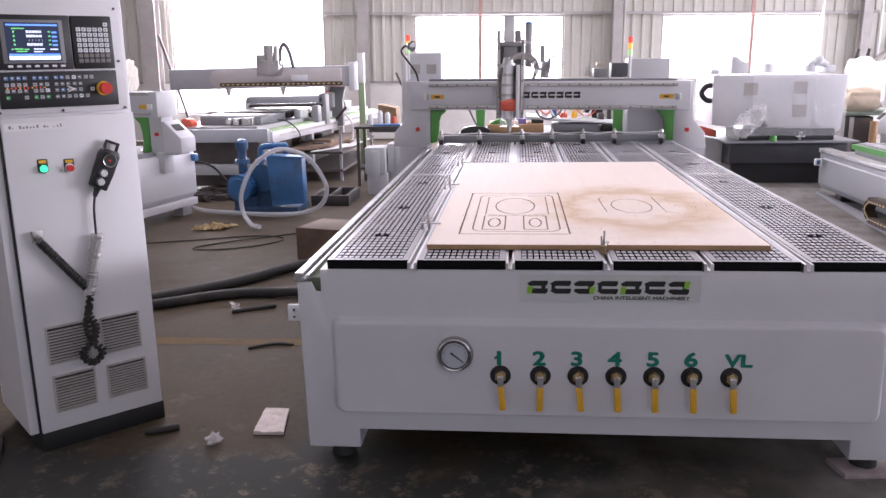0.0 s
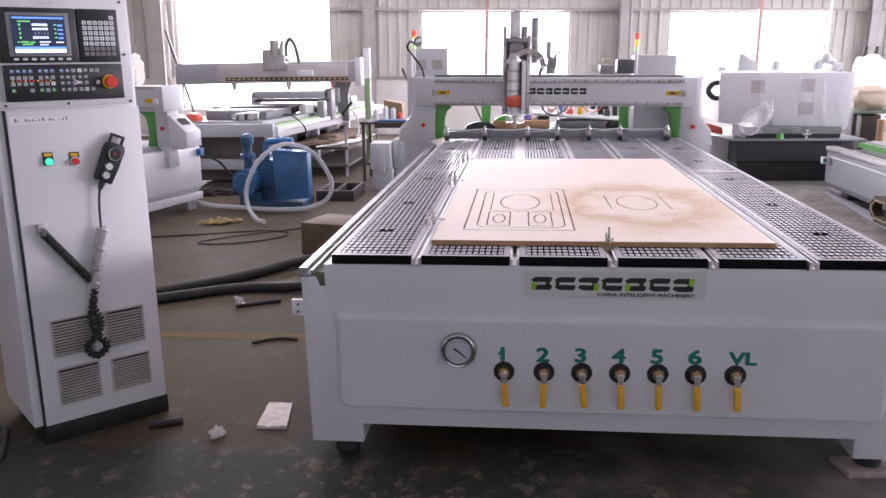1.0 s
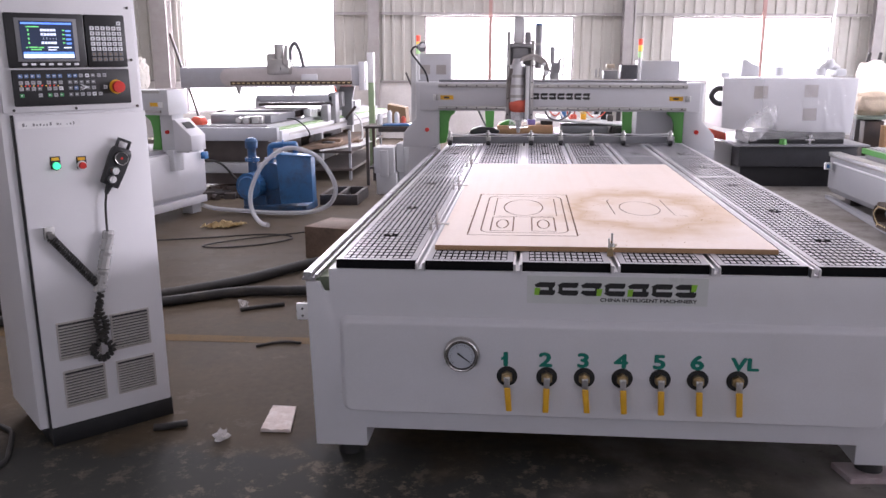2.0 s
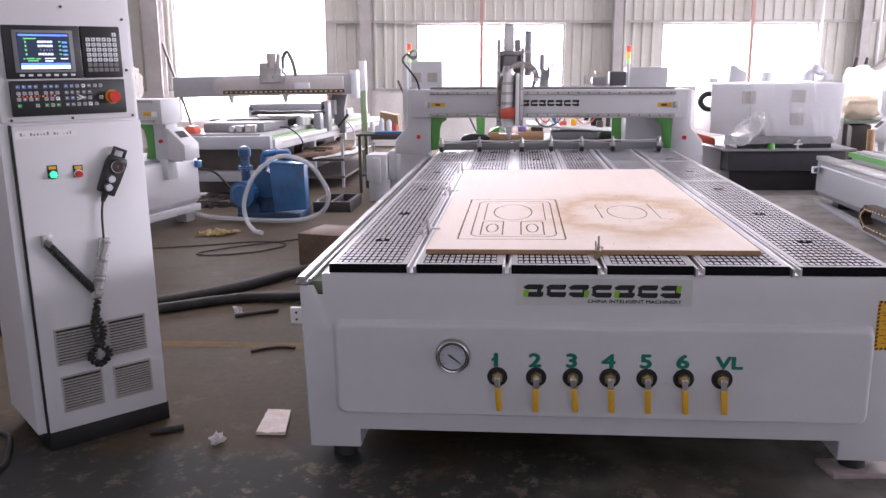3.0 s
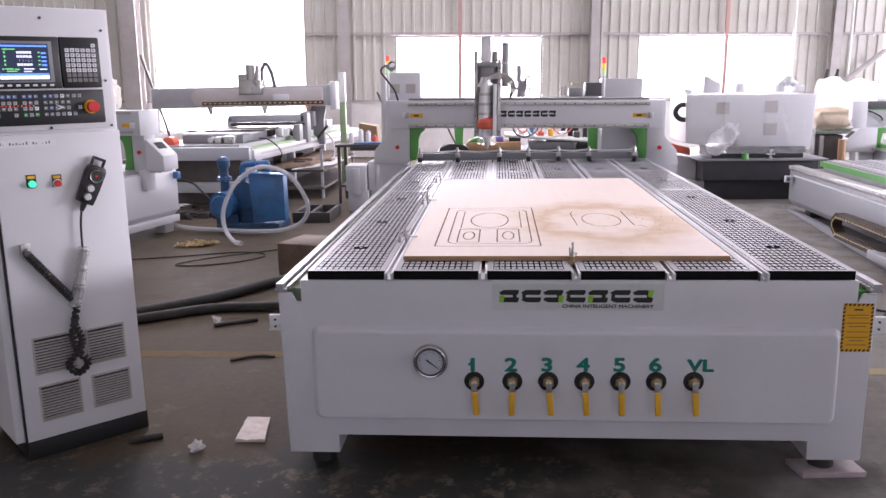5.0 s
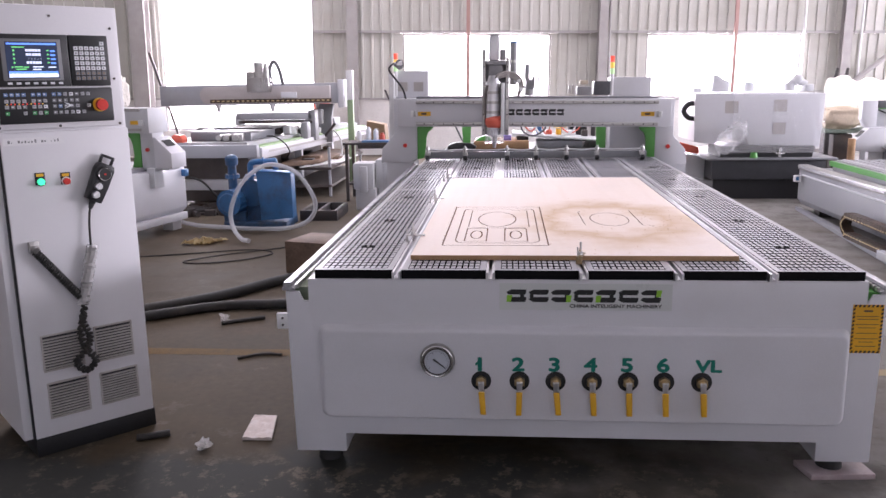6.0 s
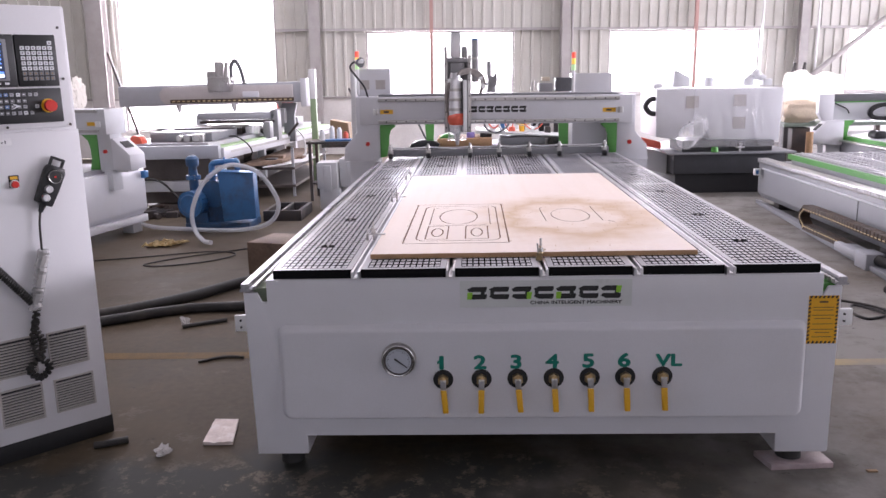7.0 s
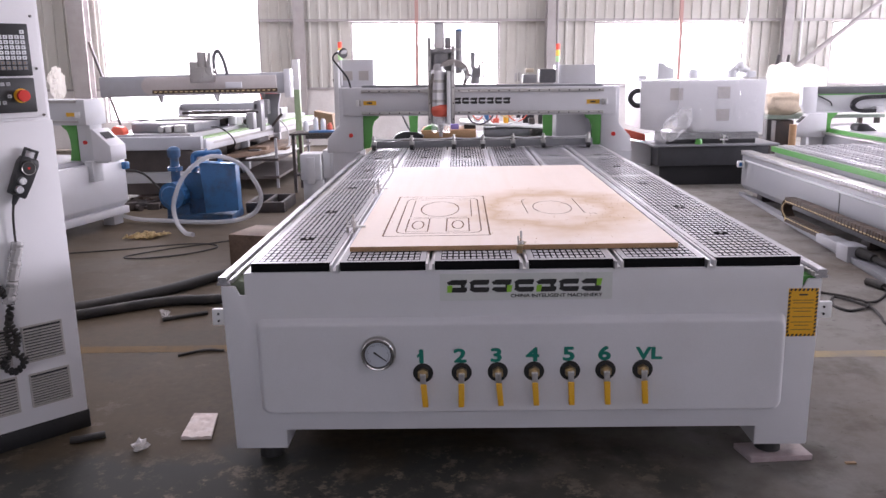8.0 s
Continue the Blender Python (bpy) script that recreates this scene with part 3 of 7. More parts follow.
for lo, hi in zip(loops, loops[1:]):
    for k in range(len(lo)):
        j = (k + 1) % len(lo)
        bm.faces.new((lo[k], lo[j], hi[j], hi[k]))
bm.faces.new(loops[-1])
bmesh.ops.recalc_face_normals(bm, faces=bm.faces)
part("front_panel", bm, M_PAINT, router, "raised white front panel with rounded edges")
for fx, fy in ((0.11, 0.10), (2.0, 0.07), (0.11, LEN - 0.1), (2.0, LEN - 0.1)):
    bm = bmesh.new()
    z0 = 0.022 if (fx > 1 and fy < 1) else 0.0
    rod(bm, (fx, fy, z0), (fx, fy, z0 + 0.04), 0.046, 0.042, 20)
    rod(bm, (fx, fy, z0 + 0.03), (fx, fy, 0.14), 0.02, sides=12)
    part("levelling_foot", bm, M_RUBBER, router, "black rubber levelling foot")

# vacuum table: six grooved plates between aluminium slots, in three rows
SLOTS = [0.403, 0.742, 1.074, 1.405, 1.727]
edges = [0.10] + SLOTS + [2.045]


def grooved(x0, x1, y0, y1):
    """A plate of square pads with grooves between."""
    bm = bmesh.new()
    box(bm, x0, x1, y0, y1, 0.742, TOP - 0.008)
    rim = 0.022
    for a, b, c, d in ((x0, x0 + rim, y0, y1), (x1 - rim, x1, y0, y1), (x0 + rim, x1 - rim, y0, y0 + rim), (x0 + rim, x1 - rim, y1 - rim, y1)):
        box(bm, a, b, c, d, TOP - 0.008, TOP)
    xs, ys = x0 + rim, y0 + rim
    nx = max(1, round((x1 - x0 - 2 * rim) / 0.0215))
    ny = max(1, round((y1 - y0 - 2 * rim) / 0.046))
    px, py = (x1 - x0 - 2 * rim) / nx, (y1 - y0 - 2 * rim) / ny
    g, gy = 0.0027, 0.0062
    for i in range(nx):
        for j in range(ny):
            a, b, c, d = xs + i * px + g, xs + (i + 1) * px - g, ys + j * py + gy, ys + (j + 1) * py - gy
            q = [bm.verts.new(p) for p in ((a, c, TOP - 0.008), (b, c, TOP - 0.008), (b, d, TOP - 0.008), (a, d, TOP - 0.008), (a, c, TOP), (b, c, TOP), (b, d, TOP), (a, d, TOP))]
            bm.faces.new(q[4:8])
            for k in range(4):
                m2 = (k + 1) % 4
                bm.faces.new((q[k], q[m2], q[4 + m2], q[4 + k]))
    return bm


for k in range(6):
    x0, x1 = edges[k] + (0.016 if k else 0), edges[k + 1] - (0.016 if k < 5 else 0)
    for y0, y1 in ((0.012, 2.185), (2.19, 3.235), (3.24, LEN)):
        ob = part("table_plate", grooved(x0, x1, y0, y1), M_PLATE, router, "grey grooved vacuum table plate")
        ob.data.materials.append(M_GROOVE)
        # grooves and edges get the near-black colour that holds their shade
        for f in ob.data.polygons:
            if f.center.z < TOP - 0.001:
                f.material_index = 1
    for by in (0.425, 1.05, 1.845, 2.65, 3.4, 3.95):
        cx = (x0 + x1) / 2 - (0.015 if k == 0 else 0)
        # flat black disc on the plate stands for the shaded bolt hole
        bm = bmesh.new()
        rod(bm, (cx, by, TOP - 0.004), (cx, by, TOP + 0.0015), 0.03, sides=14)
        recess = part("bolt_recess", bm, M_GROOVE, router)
        part("bolt_head", Rod((cx, by, TOP + 0.0015), (cx, by, TOP + 0.004), 0.005, 0.0045, 8), M_STEEL, recess)
for sx in SLOTS:
    bm = bmesh.new()
    for a, b in ((-0.0155, -0.007), (0.007, 0.0155)):
        box(bm, sx + a, sx + b, -0.018, LEN, 0.742, TOP - 0.002)
    box(bm, sx - 0.007, sx + 0.007, -0.014, LEN, 0.7422, 0.75)
    part("t_slot_rail", bm, M_ALU, router, "bright aluminium slot rail")
for sx, sg in ((0.0, 1), (W, -1)):
    bm = bmesh.new()
    prism(bm, [(sx - 0.022 * sg, 0.7), (sx + 0.024 * sg, 0.7), (sx + 0.024 * sg, 0.708), (sx + 0.012 * sg, 0.712), (sx + 0.016 * sg, 0.722), (sx + 0.012 * sg, 0.73), (sx - 0.014 * sg, 0.73), (sx - 0.018 * sg, 0.722), (sx - 0.014 * sg, 0.712), (sx - 0.022 * sg, 0.708)], -0.005, LEN)
    part("linear_rail", bm, M_RAIL, router, "oily steel guide rail")
    bm = bmesh.new()
    for k in range(140):
        box(bm, sx + (0.024 if sg > 0 else -0.036), sx + (0.036 if sg > 0 else -0.024), 0.03 * k, 0.03 * k + 0.016, 0.708, 0.722)
    part("gear_rack", bm, M_STEEL, router)
    part("notch_lining", Prism([(sx + 0.012 * sg, 0.64), (sx + 0.076 * sg, 0.64), (sx + 0.076 * sg, 0.70), (sx + 0.012 * sg, 0.70)], 0.022 if sx > 1 else 0.05, 0.3), M_GREEN if sx > 1 else M_LINING, router)
    bm = bmesh.new()
    xo = -0.055 if sg > 0 else W
    box(bm, xo, xo + 0.055, 0.016, 0.034, 0.545, 0.606, bevel=0.004)
    sock = part("limit_bracket", bm, M_WHITE, router, "small white sensor bracket")
    bm = bmesh.new()
    for q in (0.562, 0.588):
        rod(bm, (xo + 0.024, 0.011, q), (xo + 0.024, 0.017, q), 0.0042, sides=8)
    part("screw", bm, M_BLACK, sock)

# gauge
GX, GZ = 0.55, 0.449
bm = bmesh.new()
rod(bm, (GX, -0.03, GZ), (GX, -0.052, GZ), 0.056, sides=40)
rod(bm, (GX, -0.03, GZ), (GX, -0.036, GZ), 0.064, sides=40)
gauge = part("vacuum_gauge", bm, M_STEEL, router, "round chrome vacuum gauge")
part("dial_ring", Rod((GX, -0.052, GZ), (GX, -0.0528, GZ), 0.0505, sides=40), M_DARKSTEEL, gauge, "dark ring round the dial")
part("bezel", Tube([(GX + 0.0555 * math.cos(k * math.pi / 24), -0.051, GZ + 0.0555 * math.sin(k * math.pi / 24)) for k in range(49)], 0.0045, 8), M_CHROME, gauge, "rounded chrome bezel")
part("dial", Rod((GX, -0.0528, GZ), (GX, -0.0535, GZ), 0.046, sides=40), M_DIAL, gauge, "white dial face")
bm = bmesh.new()
for k in range(26):
    a = radians(-40 + k * 260 / 25)
    u, v = math.cos(a), math.sin(a)
    r0 = 0.037 if k % 5 else 0.033
    rod(bm, (GX + r0 * u, -0.0537, GZ + r0 * v), (GX + 0.043 * u, -0.0537, GZ + 0.043 * v), 0.0007, sides=4)
part("scale_marks", bm, M_INK, gauge)
part("needle", Rod((GX - 0.014, -0.056, GZ + 0.0105), (GX + 0.03, -0.056, GZ - 0.0225), 0.0034, 0.0014, 6), M_INK, gauge)
bm = bmesh.new()
for a in (90, 210, 330):
    rod(bm, (GX + 0.0605 * math.cos(radians(a)), -0.036, GZ + 0.0605 * math.sin(radians(a))), (GX + 0.0605 * math.cos(radians(a)), -0.042, GZ + 0.0605 * math.sin(radians(a))), 0.005, sides=10)
part("screw", bm, M_STEEL, gauge)

# seven ball valves with yellow levers
VX = [0.709, 0.848, 0.978, 1.108, 1.237, 1.364, 1.496]
for k, (vx, word) in enumerate(zip(VX, ("1", "2", "3", "4", "5", "6", "VL"))):
    vz = 0.371 + 0.001 * k
    # flat black disc on the panel stands for the dark inside of the hole
    valve = part("valve", Rod((vx, -0.0305, vz), (vx, -0.0325, vz), 0.0365, sides=32), M_PLINTH, router, "ball valve with yellow lever in a dark hole")
    bm = bmesh.new()
    rod(bm, (vx, -0.03, vz), (vx, -0.05, vz), 0.021, sides=6)
    rod(bm, (vx, -0.05, vz), (vx, -0.062, vz), 0.011, sides=12)
    part("valve_body", bm, M_BRASS, valve, "dull brass valve body")
    lean = (0.004, -0.003, 0.005, 0.003, 0.001, 0.002, 0.003)[k]
    bm = bmesh.new()
    prism(bm, [(vx - 0.011, vz + 0.008), (vx + 0.011, vz + 0.008), (vx + 0.009 + lean * 0.4, vz - 0.04), (vx - 0.009 + lean * 0.4, vz - 0.04)], -0.066, -0.061, bevel=0.001)
    rod(bm, (vx, -0.06, vz), (vx, -0.074, vz), 0.009, sides=6)
    part("lever", bm, M_ALU, valve)
    bm = bmesh.new()
    prism(bm, [(vx - 0.011 + lean * 0.4, vz - 0.03), (vx + 0.011 + lean * 0.4, vz - 0.03), (vx + 0.0125 + lean * 1.6, vz - 0.119 + 0.3 * lean), (vx - 0.0085 + lean * 1.6, vz - 0.119 + 0.3 * lean)], -0.071, -0.057, bevel=0.004)
    part("grip", bm, M_YELLOW, valve, "yellow vinyl lever grip")
    lettering("number", word, 0.070 if k < 6 else 0.062, M_TEAL, router, pose(vx - (0.005 if k < 6 else -0.022), -0.0312, vz + 0.0395, 90, 0, 0) @ Matrix.Diagonal((1.32, 1, 1, 1)), 0.0004, 0.0026)
    if word == "1":
        top = vz + 0.0785
        part("number_flag", Prism([(vx - 0.021, top - 0.021), (vx - 0.007, top - 0.013), (vx - 0.007, top), (vx - 0.021, top - 0.011)], -0.0318, -0.031), M_TEAL, router)

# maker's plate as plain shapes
sticker = part("maker_plate", Box(0.775, 1.386, -0.002, 0.0, 0.632, 0.731), M_STICKER, router, "pale sticker with black and green block marks")


def block_mark(x0, z0, wide, high, y, parent, green=True):
    """Seven angular blocks with a slit each, and green corners."""
    step = wide / 7.0
    for k in range(7):
        a, b, c = x0 + k * step, x0 + (k + 0.9) * step, step * 0.22
        bm = bmesh.new()
        for lo, hi in ((0.0, 0.40), (0.60, 1.0)):
            prism(bm, [(a + c * (1 - lo), z0 + lo * high), (b - c * 0.3, z0 + lo * high), (b, z0 + (lo + hi) / 2 * high), (b, z0 + hi * high), (a + c * hi, z0 + hi * high), (a, z0 + (lo + hi) / 2 * high)], y - 0.0008, y)
        box(bm, a + step * (0.05 if k % 2 else 0.62), a + step * (0.22 if k % 2 else 0.80), y - 0.0007, y, z0 + 0.38 * high, z0 + 0.62 * high)
        part("mark_block", bm, M_INK, parent)
        if green and k in (0, 2, 4, 6):
            e = a + (0.0 if k in (0, 4) else 0.68 * step)
            part("mark_accent", Prism([(e, z0 + (0.0 if k != 6 else 0.45) * high), (e + 0.2 * step, z0 + (0.0 if k != 6 else 0.45) * high), (e + 0.26 * step, z0 + 0.55 * high + (0.45 * high if k == 6 else 0)), (e + 0.02 * step, z0 + 0.55 * high + (0.45 * high if k == 6 else 0))], y - 0.0012, y), M_LIME, parent, "lime green accent")


block_mark(0.80, 0.662, 0.555, 0.046, -0.002, sticker)
line = lettering("small_print", "CHINA INTELIGENT MACHINERY", 0.0175, M_INK, sticker, Matrix(), 0.0003, 0.0004)
spread = max(v.co.x for v in line.data.vertices) - min(v.co.x for v in line.data.vertices)
line.matrix_basis = pose(1.188, -0.0026, 0.6425, 90, 0, 0) @ Matrix.Diagonal((0.325 / spread, 1, 1, 1))

# warning notice
notice = part("warning_notice", Box(2.008, 2.112, -0.0016, 0, 0.484, 0.661), M_SIGN, router, "yellow warning notice with striped border")
bm = bmesh.new()
for k in range(7):
    x = 2.010 + k * 0.0147
    for z in (0.484, 0.652):
        prism(bm, [(x, z), (x + 0.008, z), (x + 0.0115, z + 0.009), (x + 0.0035, z + 0.009)], -0.0022, -0.0016)
for k in range(11):
    z = 0.496 + k * 0.0142
    for xx in (2.008, 2.104):
        prism(bm, [(xx, z), (xx + 0.008, z + 0.0035), (xx + 0.008, z + 0.0115), (xx, z + 0.008)], -0.0022, -0.0016)
part("striped_border", bm, M_INK, notice)
bm = bmesh.new()
for k, (z, w0) in enumerate(((0.635, 0.03), (0.617, 0.075), (0.607, 0.07), (0.588, 0.078), (0.576, 0.06), (0.556, 0.07), (0.536, 0.078), (0.524, 0.05), (0.508, 0.07))):
    box(bm, 2.060 - w0 / 2, 2.060 + w0 / 2, -0.0020, -0.0016, z, z + (0.006 if k == 0 else 0.0022))
part("print_lines", bm, M_DARKSTEEL, notice)

# gantry
GY = 4.25
for sx, sg in ((0.0, 1), (W - 0.04, -1)):
    o = lambda v: sx + sg * v
    wide = 0.05 if sg > 0 else 0.0
    outline = [(o(-0.25 - wide), 0.735), (o(-0.05), 0.735), (o(0.02), 0.76), (o(0.02), 1.06), (o(0.05), 1.06), (o(0.05), 1.285), (o(-0.13 - wide), 1.285), (o(-0.13 - wide), 0.98), (o(-0.235 - wide), 0.86)]
    if sg < 0:
        outline = outline[::-1]
    leg = part("gantry_leg", Prism(outline, GY, GY + 0.42, bevel=0.006), M_PAINT, router, "white welded gantry leg")
    part("knob", Rod((o(-0.085), GY, 0.885), (o(-0.085), GY - 0.02, 0.885), 0.018, sides=14), M_RED, leg, "small red knob")
    part("leg_skirt", Box(o(-0.25), o(-0.012), GY + 0.02, GY + 0.4, 0.45, 0.735), M_PAINT, leg)
    g = [(o(0.022), 0.765), (o(0.075), 0.775), (o(0.095), 0.86), (o(0.098), 0.95), (o(0.115), 1.0), (o(0.155), 1.03), (o(0.155), 1.048), (o(0.022), 1.048)]
    if sg < 0:
        g = g[::-1]
    part("gusset", Prism(g, GY + 0.0, GY + 0.06, bevel=0.003), M_GREEN, leg, "bright green curved gusset")
    part("gusset", Prism([(o(0.40 if sg > 0 else 0.38), 0.82), (o(0.46), 0.82), (o(0.47), 1.048), (o(0.38), 1.048)][::sg], GY + 0.5, GY + 0.53), M_GREEN, leg, "bright green bracket")
bm = bmesh.new()
prism(bm, [(-0.14, 1.052), (2.17, 1.052), (2.17, 1.286), (-0.14, 1.286)], GY - 0.06, GY + 0.2, bevel=0.006)
beam = part("gantry_beam", bm, M_PAINT, router, "white gantry cross beam")
for z in (1.076, 1.258):
    bm = bmesh.new()
    box(bm, 0.02, 2.06, GY - 0.085, GY - 0.06, z - 0.014, z + 0.014, bevel=0.004)
    rail = part("beam_rail", bm, M_STEEL, beam)
    bm = bmesh.new()
    for k in range(24):
        rod(bm, (0.09 + k * 0.084, GY - 0.0865, z), (0.09 + k * 0.084, GY - 0.084, z), 0.006, sides=8)
    part("rail_bolts", bm, M_BLACK, rail)
part("beam_cap", Box(0.02, 2.06, GY - 0.04, GY + 0.18, 1.288, 1.305, bevel=0.004), M_GREYBED, beam)
for lx in (0.035, 1.92):
    lab = part("beam_label", Box(lx, lx + 0.11, GY - 0.0615, GY - 0.06, 1.142, 1.178), M_YELLOW, beam, "small yellow caution label")
    part("print_lines", Box(lx + 0.03, lx + 0.075, GY - 0.0622, GY - 0.0616, 1.152, 1.167), M_DARKSTEEL, lab)
    for q in (-0.06, -0.035):
        xx = lx + q if lx < 1 else lx + 0.11 - q - 0.02
        part("connector", Box(xx, xx + 0.022, GY - 0.08, GY - 0.06, 1.135, 1.185, bevel=0.004), M_WHITE if q < -0.05 else M_STEEL, beam)
block_mark(0.80, 1.148, 0.485, 0.052, GY - 0.0605, beam, green=False)

# spindle head
SX = 0.70
M_SERVO = mat("servo_grey", (0.30, 0.30, 0.31), 0.45, vary=0.1, stain=(0.2, 0.18, 0.17), stain_amount=0.3)
M_LOOM = mat("cable_loom", (0.24, 0.215, 0.20), 0.6, vary=0.25, scale=20, stain=(0.12, 0.11, 0.1), stain_amount=0.5, stain_scale=12)
head = part("spindle_carriage", Box(SX - 0.085, SX + 0.085, GY - 0.13, GY - 0.087, 0.99, 1.58, bevel=0.005), M_SERVO, router, "steel spindle carriage with motors and cover")
for a, top in ((-0.098, 1.69), (0.098, 1.62)):
    part("guide_cover", Box(SX + a - 0.014, SX + a + 0.014, GY - 0.19, GY - 0.10, 0.99, top, bevel=0.004), M_STEEL, head, "steel guide plate")
    for z in (1.03, 1.16, 1.29, 1.42, 1.55):
        part("screw", Rod((SX + a, GY - 0.194, z), (SX + a, GY - 0.19, z), 0.006, sides=8), M_BLACK, head)
part("lift_motor", Box(SX - 0.058, SX + 0.028, GY - 0.2, GY - 0.09, 1.60, 1.80, bevel=0.012), M_ALU, head, "silver lift motor")
part("motor_cap", Box(SX - 0.05, SX + 0.02, GY - 0.19, GY - 0.1, 1.80, 1.812, bevel=0.005), M_SERVO, head)
part("motor_flange", Box(SX - 0.084, SX + 0.084, GY - 0.2, GY - 0.09, 1.565, 1.6, bevel=0.006), M_SERVO, head, "grey motor flange")
part("motor_bracket", Box(SX - 0.06, SX + 0.06, GY - 0.185, GY - 0.1, 1.47, 1.565, bevel=0.01), M_SERVO, head)
part("junction_box", Box(SX + 0.032, SX + 0.082, GY - 0.2, GY - 0.11, 1.602, 1.69, bevel=0.006), M_SERVO, head)
bm = bmesh.new()
for z0, z1, ra, rb in ((0.99, 1.12, 0.045, 0.055), (1.12, 1.40, 0.056, 0.056), (1.40, 1.43, 0.062, 0.062), (1.43, 1.48, 0.05, 0.036)):
    rod(bm, (SX - 0.02, GY - 0.22, z0), (SX - 0.02, GY - 0.22, z1), ra, rb, 28)
part("spindle", bm, M_ALU, head, "bright steel spindle")
for z in (1.17, 1.25, 1.33):
    part("spindle_band", Rod((SX - 0.02, GY - 0.22, z), (SX - 0.02, GY - 0.22, z + 0.022), 0.061, sides=28), M_STEEL, head, "steel clamp band")
part("cover_strip", Box(SX + 0.046, SX + 0.076, GY - 0.30, GY - 0.19, 1.00, 1.42, bevel=0.004), M_WHITE, head, "white side cover")
bm = bmesh.new()
for z0, z1, ra, rb in ((1.055, 1.075, 0.062, 0.076), (1.075, 1.11, 0.076, 0.08), (1.11, 1.13, 0.08, 0.074), (1.13, 1.15, 0.074, 0.056)):
    rod(bm, (SX - 0.005, GY - 0.22, z0), (SX - 0.005, GY - 0.22, z1), ra, rb, 32)
part("dust_collar", bm, M_CORAL, head, "coral red dust collar")
part("dust_skirt", Rod((SX - 0.005, GY - 0.22, 0.93), (SX - 0.005, GY - 0.22, 1.05), 0.082, 0.072, 28), M_FILM, head, "clear plastic dust skirt")
part("tool_shank", Rod((SX - 0.005, GY - 0.22, 0.885), (SX - 0.005, GY - 0.22, 0.99), 0.012, 0.03, 16), M_STEEL, head)
# black cylinder in mid grey: the window glare is put into its colour
cyl = part("air_cylinder", Rod((SX + 0.145, GY - 0.05, 1.40), (SX + 0.145, GY - 0.05, 1.745), 0.03, sides=20), M_SERVO, head, "upright cylinder, greyed by glare in its colour")
part("cap", Rod((SX + 0.145, GY - 0.05, 1.745), (SX + 0.145, GY - 0.05, 1.76), 0.031, 0.027, 20), M_BLUE, cyl)
part("cylinder_band", Rod((SX + 0.145, GY - 0.05, 1.585), (SX + 0.145, GY - 0.05, 1.605), 0.036, sides=20), M_STEEL, cyl)
for k, off in enumerate((0.0, 0.02, 0.04, 0.06)):
    part("cable", Tube(smooth_line([(SX - 0.085 + off * 0.5, GY - 0.2, 1.16 + off), (SX - 0.09 + off, GY - 0.235, 1.31), (SX - 0.045 + off * 0.6, GY - 0.25, 1.42 + off * 0.5), (SX + 0.06 + off * 0.3, GY - 0.2, 1.475 + off * 0.5), (SX + 0.155 + off * 0.4, GY - 0.13, 1.455 + off * 0.4), (SX + 0.205 + off * 0.3, GY - 0.08, 1.40), (SX + 0.19, GY - 0.02, 1.31)]), 0.012, 8), M_LOOM, head, "grey-brown cable of a loom")
for k, z in enumerate((1.36, 1.40, 1.43)):
    part("air_fitting", Rod((SX + 0.215 - 0.012 * k, GY - 0.1, z), (SX + 0.215 - 0.012 * k, GY - 0.125, z + 0.01), 0.017, sides=10), (M_WHITE, M_STEEL, M_WHITE)[k], head)
for k in range(6):
    part("cooling_fin", Box(SX - 0.055 + 0.004 * (k * 5 % 3), SX + 0.06 - 0.006 * (k * 7 % 4), GY - 0.19, GY - 0.13, 1.2 + k * 0.042, 1.212 + k * 0.042), (M_SERVO, M_STEEL)[k % 2], head)
# second small unit on the beam
bm = bmesh.new()
rod(bm, (0.985, GY + 0.1, 1.31), (0.985, GY + 0.1, 1.45), 0.042, 0.03, 14)
rod(bm, (0.965, GY + 0.1, 1.44), (0.965, GY + 0.1, 1.575), 0.02, sides=12)
box(bm, 0.955, 1.03, GY + 0.06, GY + 0.14, 1.36, 1.44, bevel=0.014)
rod(bm, (1.02, GY + 0.06, 1.40), (1.02, GY + 0.04, 1.47), 0.016, 0.01, 10)
rod(bm, (0.945, GY + 0.05, 1.38), (0.91, GY + 0.03, 1.40), 0.014, sides=10)
pump2 = part("grease_pump", bm, M_SERVO, router, "small grey lubrication pump")
part("pump_line", Tube(smooth_line([(1.02, GY + 0.05, 1.46), (1.05, GY + 0.04, 1.49), (1.06, GY + 0.05, 1.43), (1.05, GY + 0.08, 1.33)]), 0.006, 8), M_LOOM, pump2)
# electric boxes behind the beam and beacons
for x0, x1, y0, y1, z0, z1 in ((-0.19, 0.10, GY + 0.22, GY + 0.5, 1.2, 1.525), (1.70, 2.04, GY + 0.22, GY + 0.5, 0.7, 1.465)):
    eb = part("electric_box", Box(x0, x1, y0, y1, z0, z1, bevel=0.008), M_PAINT, router, "white steel electric box")
    if x0 < 0:
        part("side_cover", Box(x0 - 0.045, x0 - 0.002, GY + 0.1, GY + 0.5, 0.9, 1.5, bevel=0.006), M_WHITE, eb, "white side cover")
        for vx in (x0 + 0.02, x0 + 0.16):
            part("vent", Box(vx, vx + 0.085, y0 - 0.004, y0, 1.345, 1.425), M_VENT, eb)
bm = bmesh.new()
box(bm, 1.55, 1.69, GY + 0.22, GY + 0.4, 1.31, 1.43, bevel=0.01)
part("drive_unit", bm, M_GREYCABLE, router)
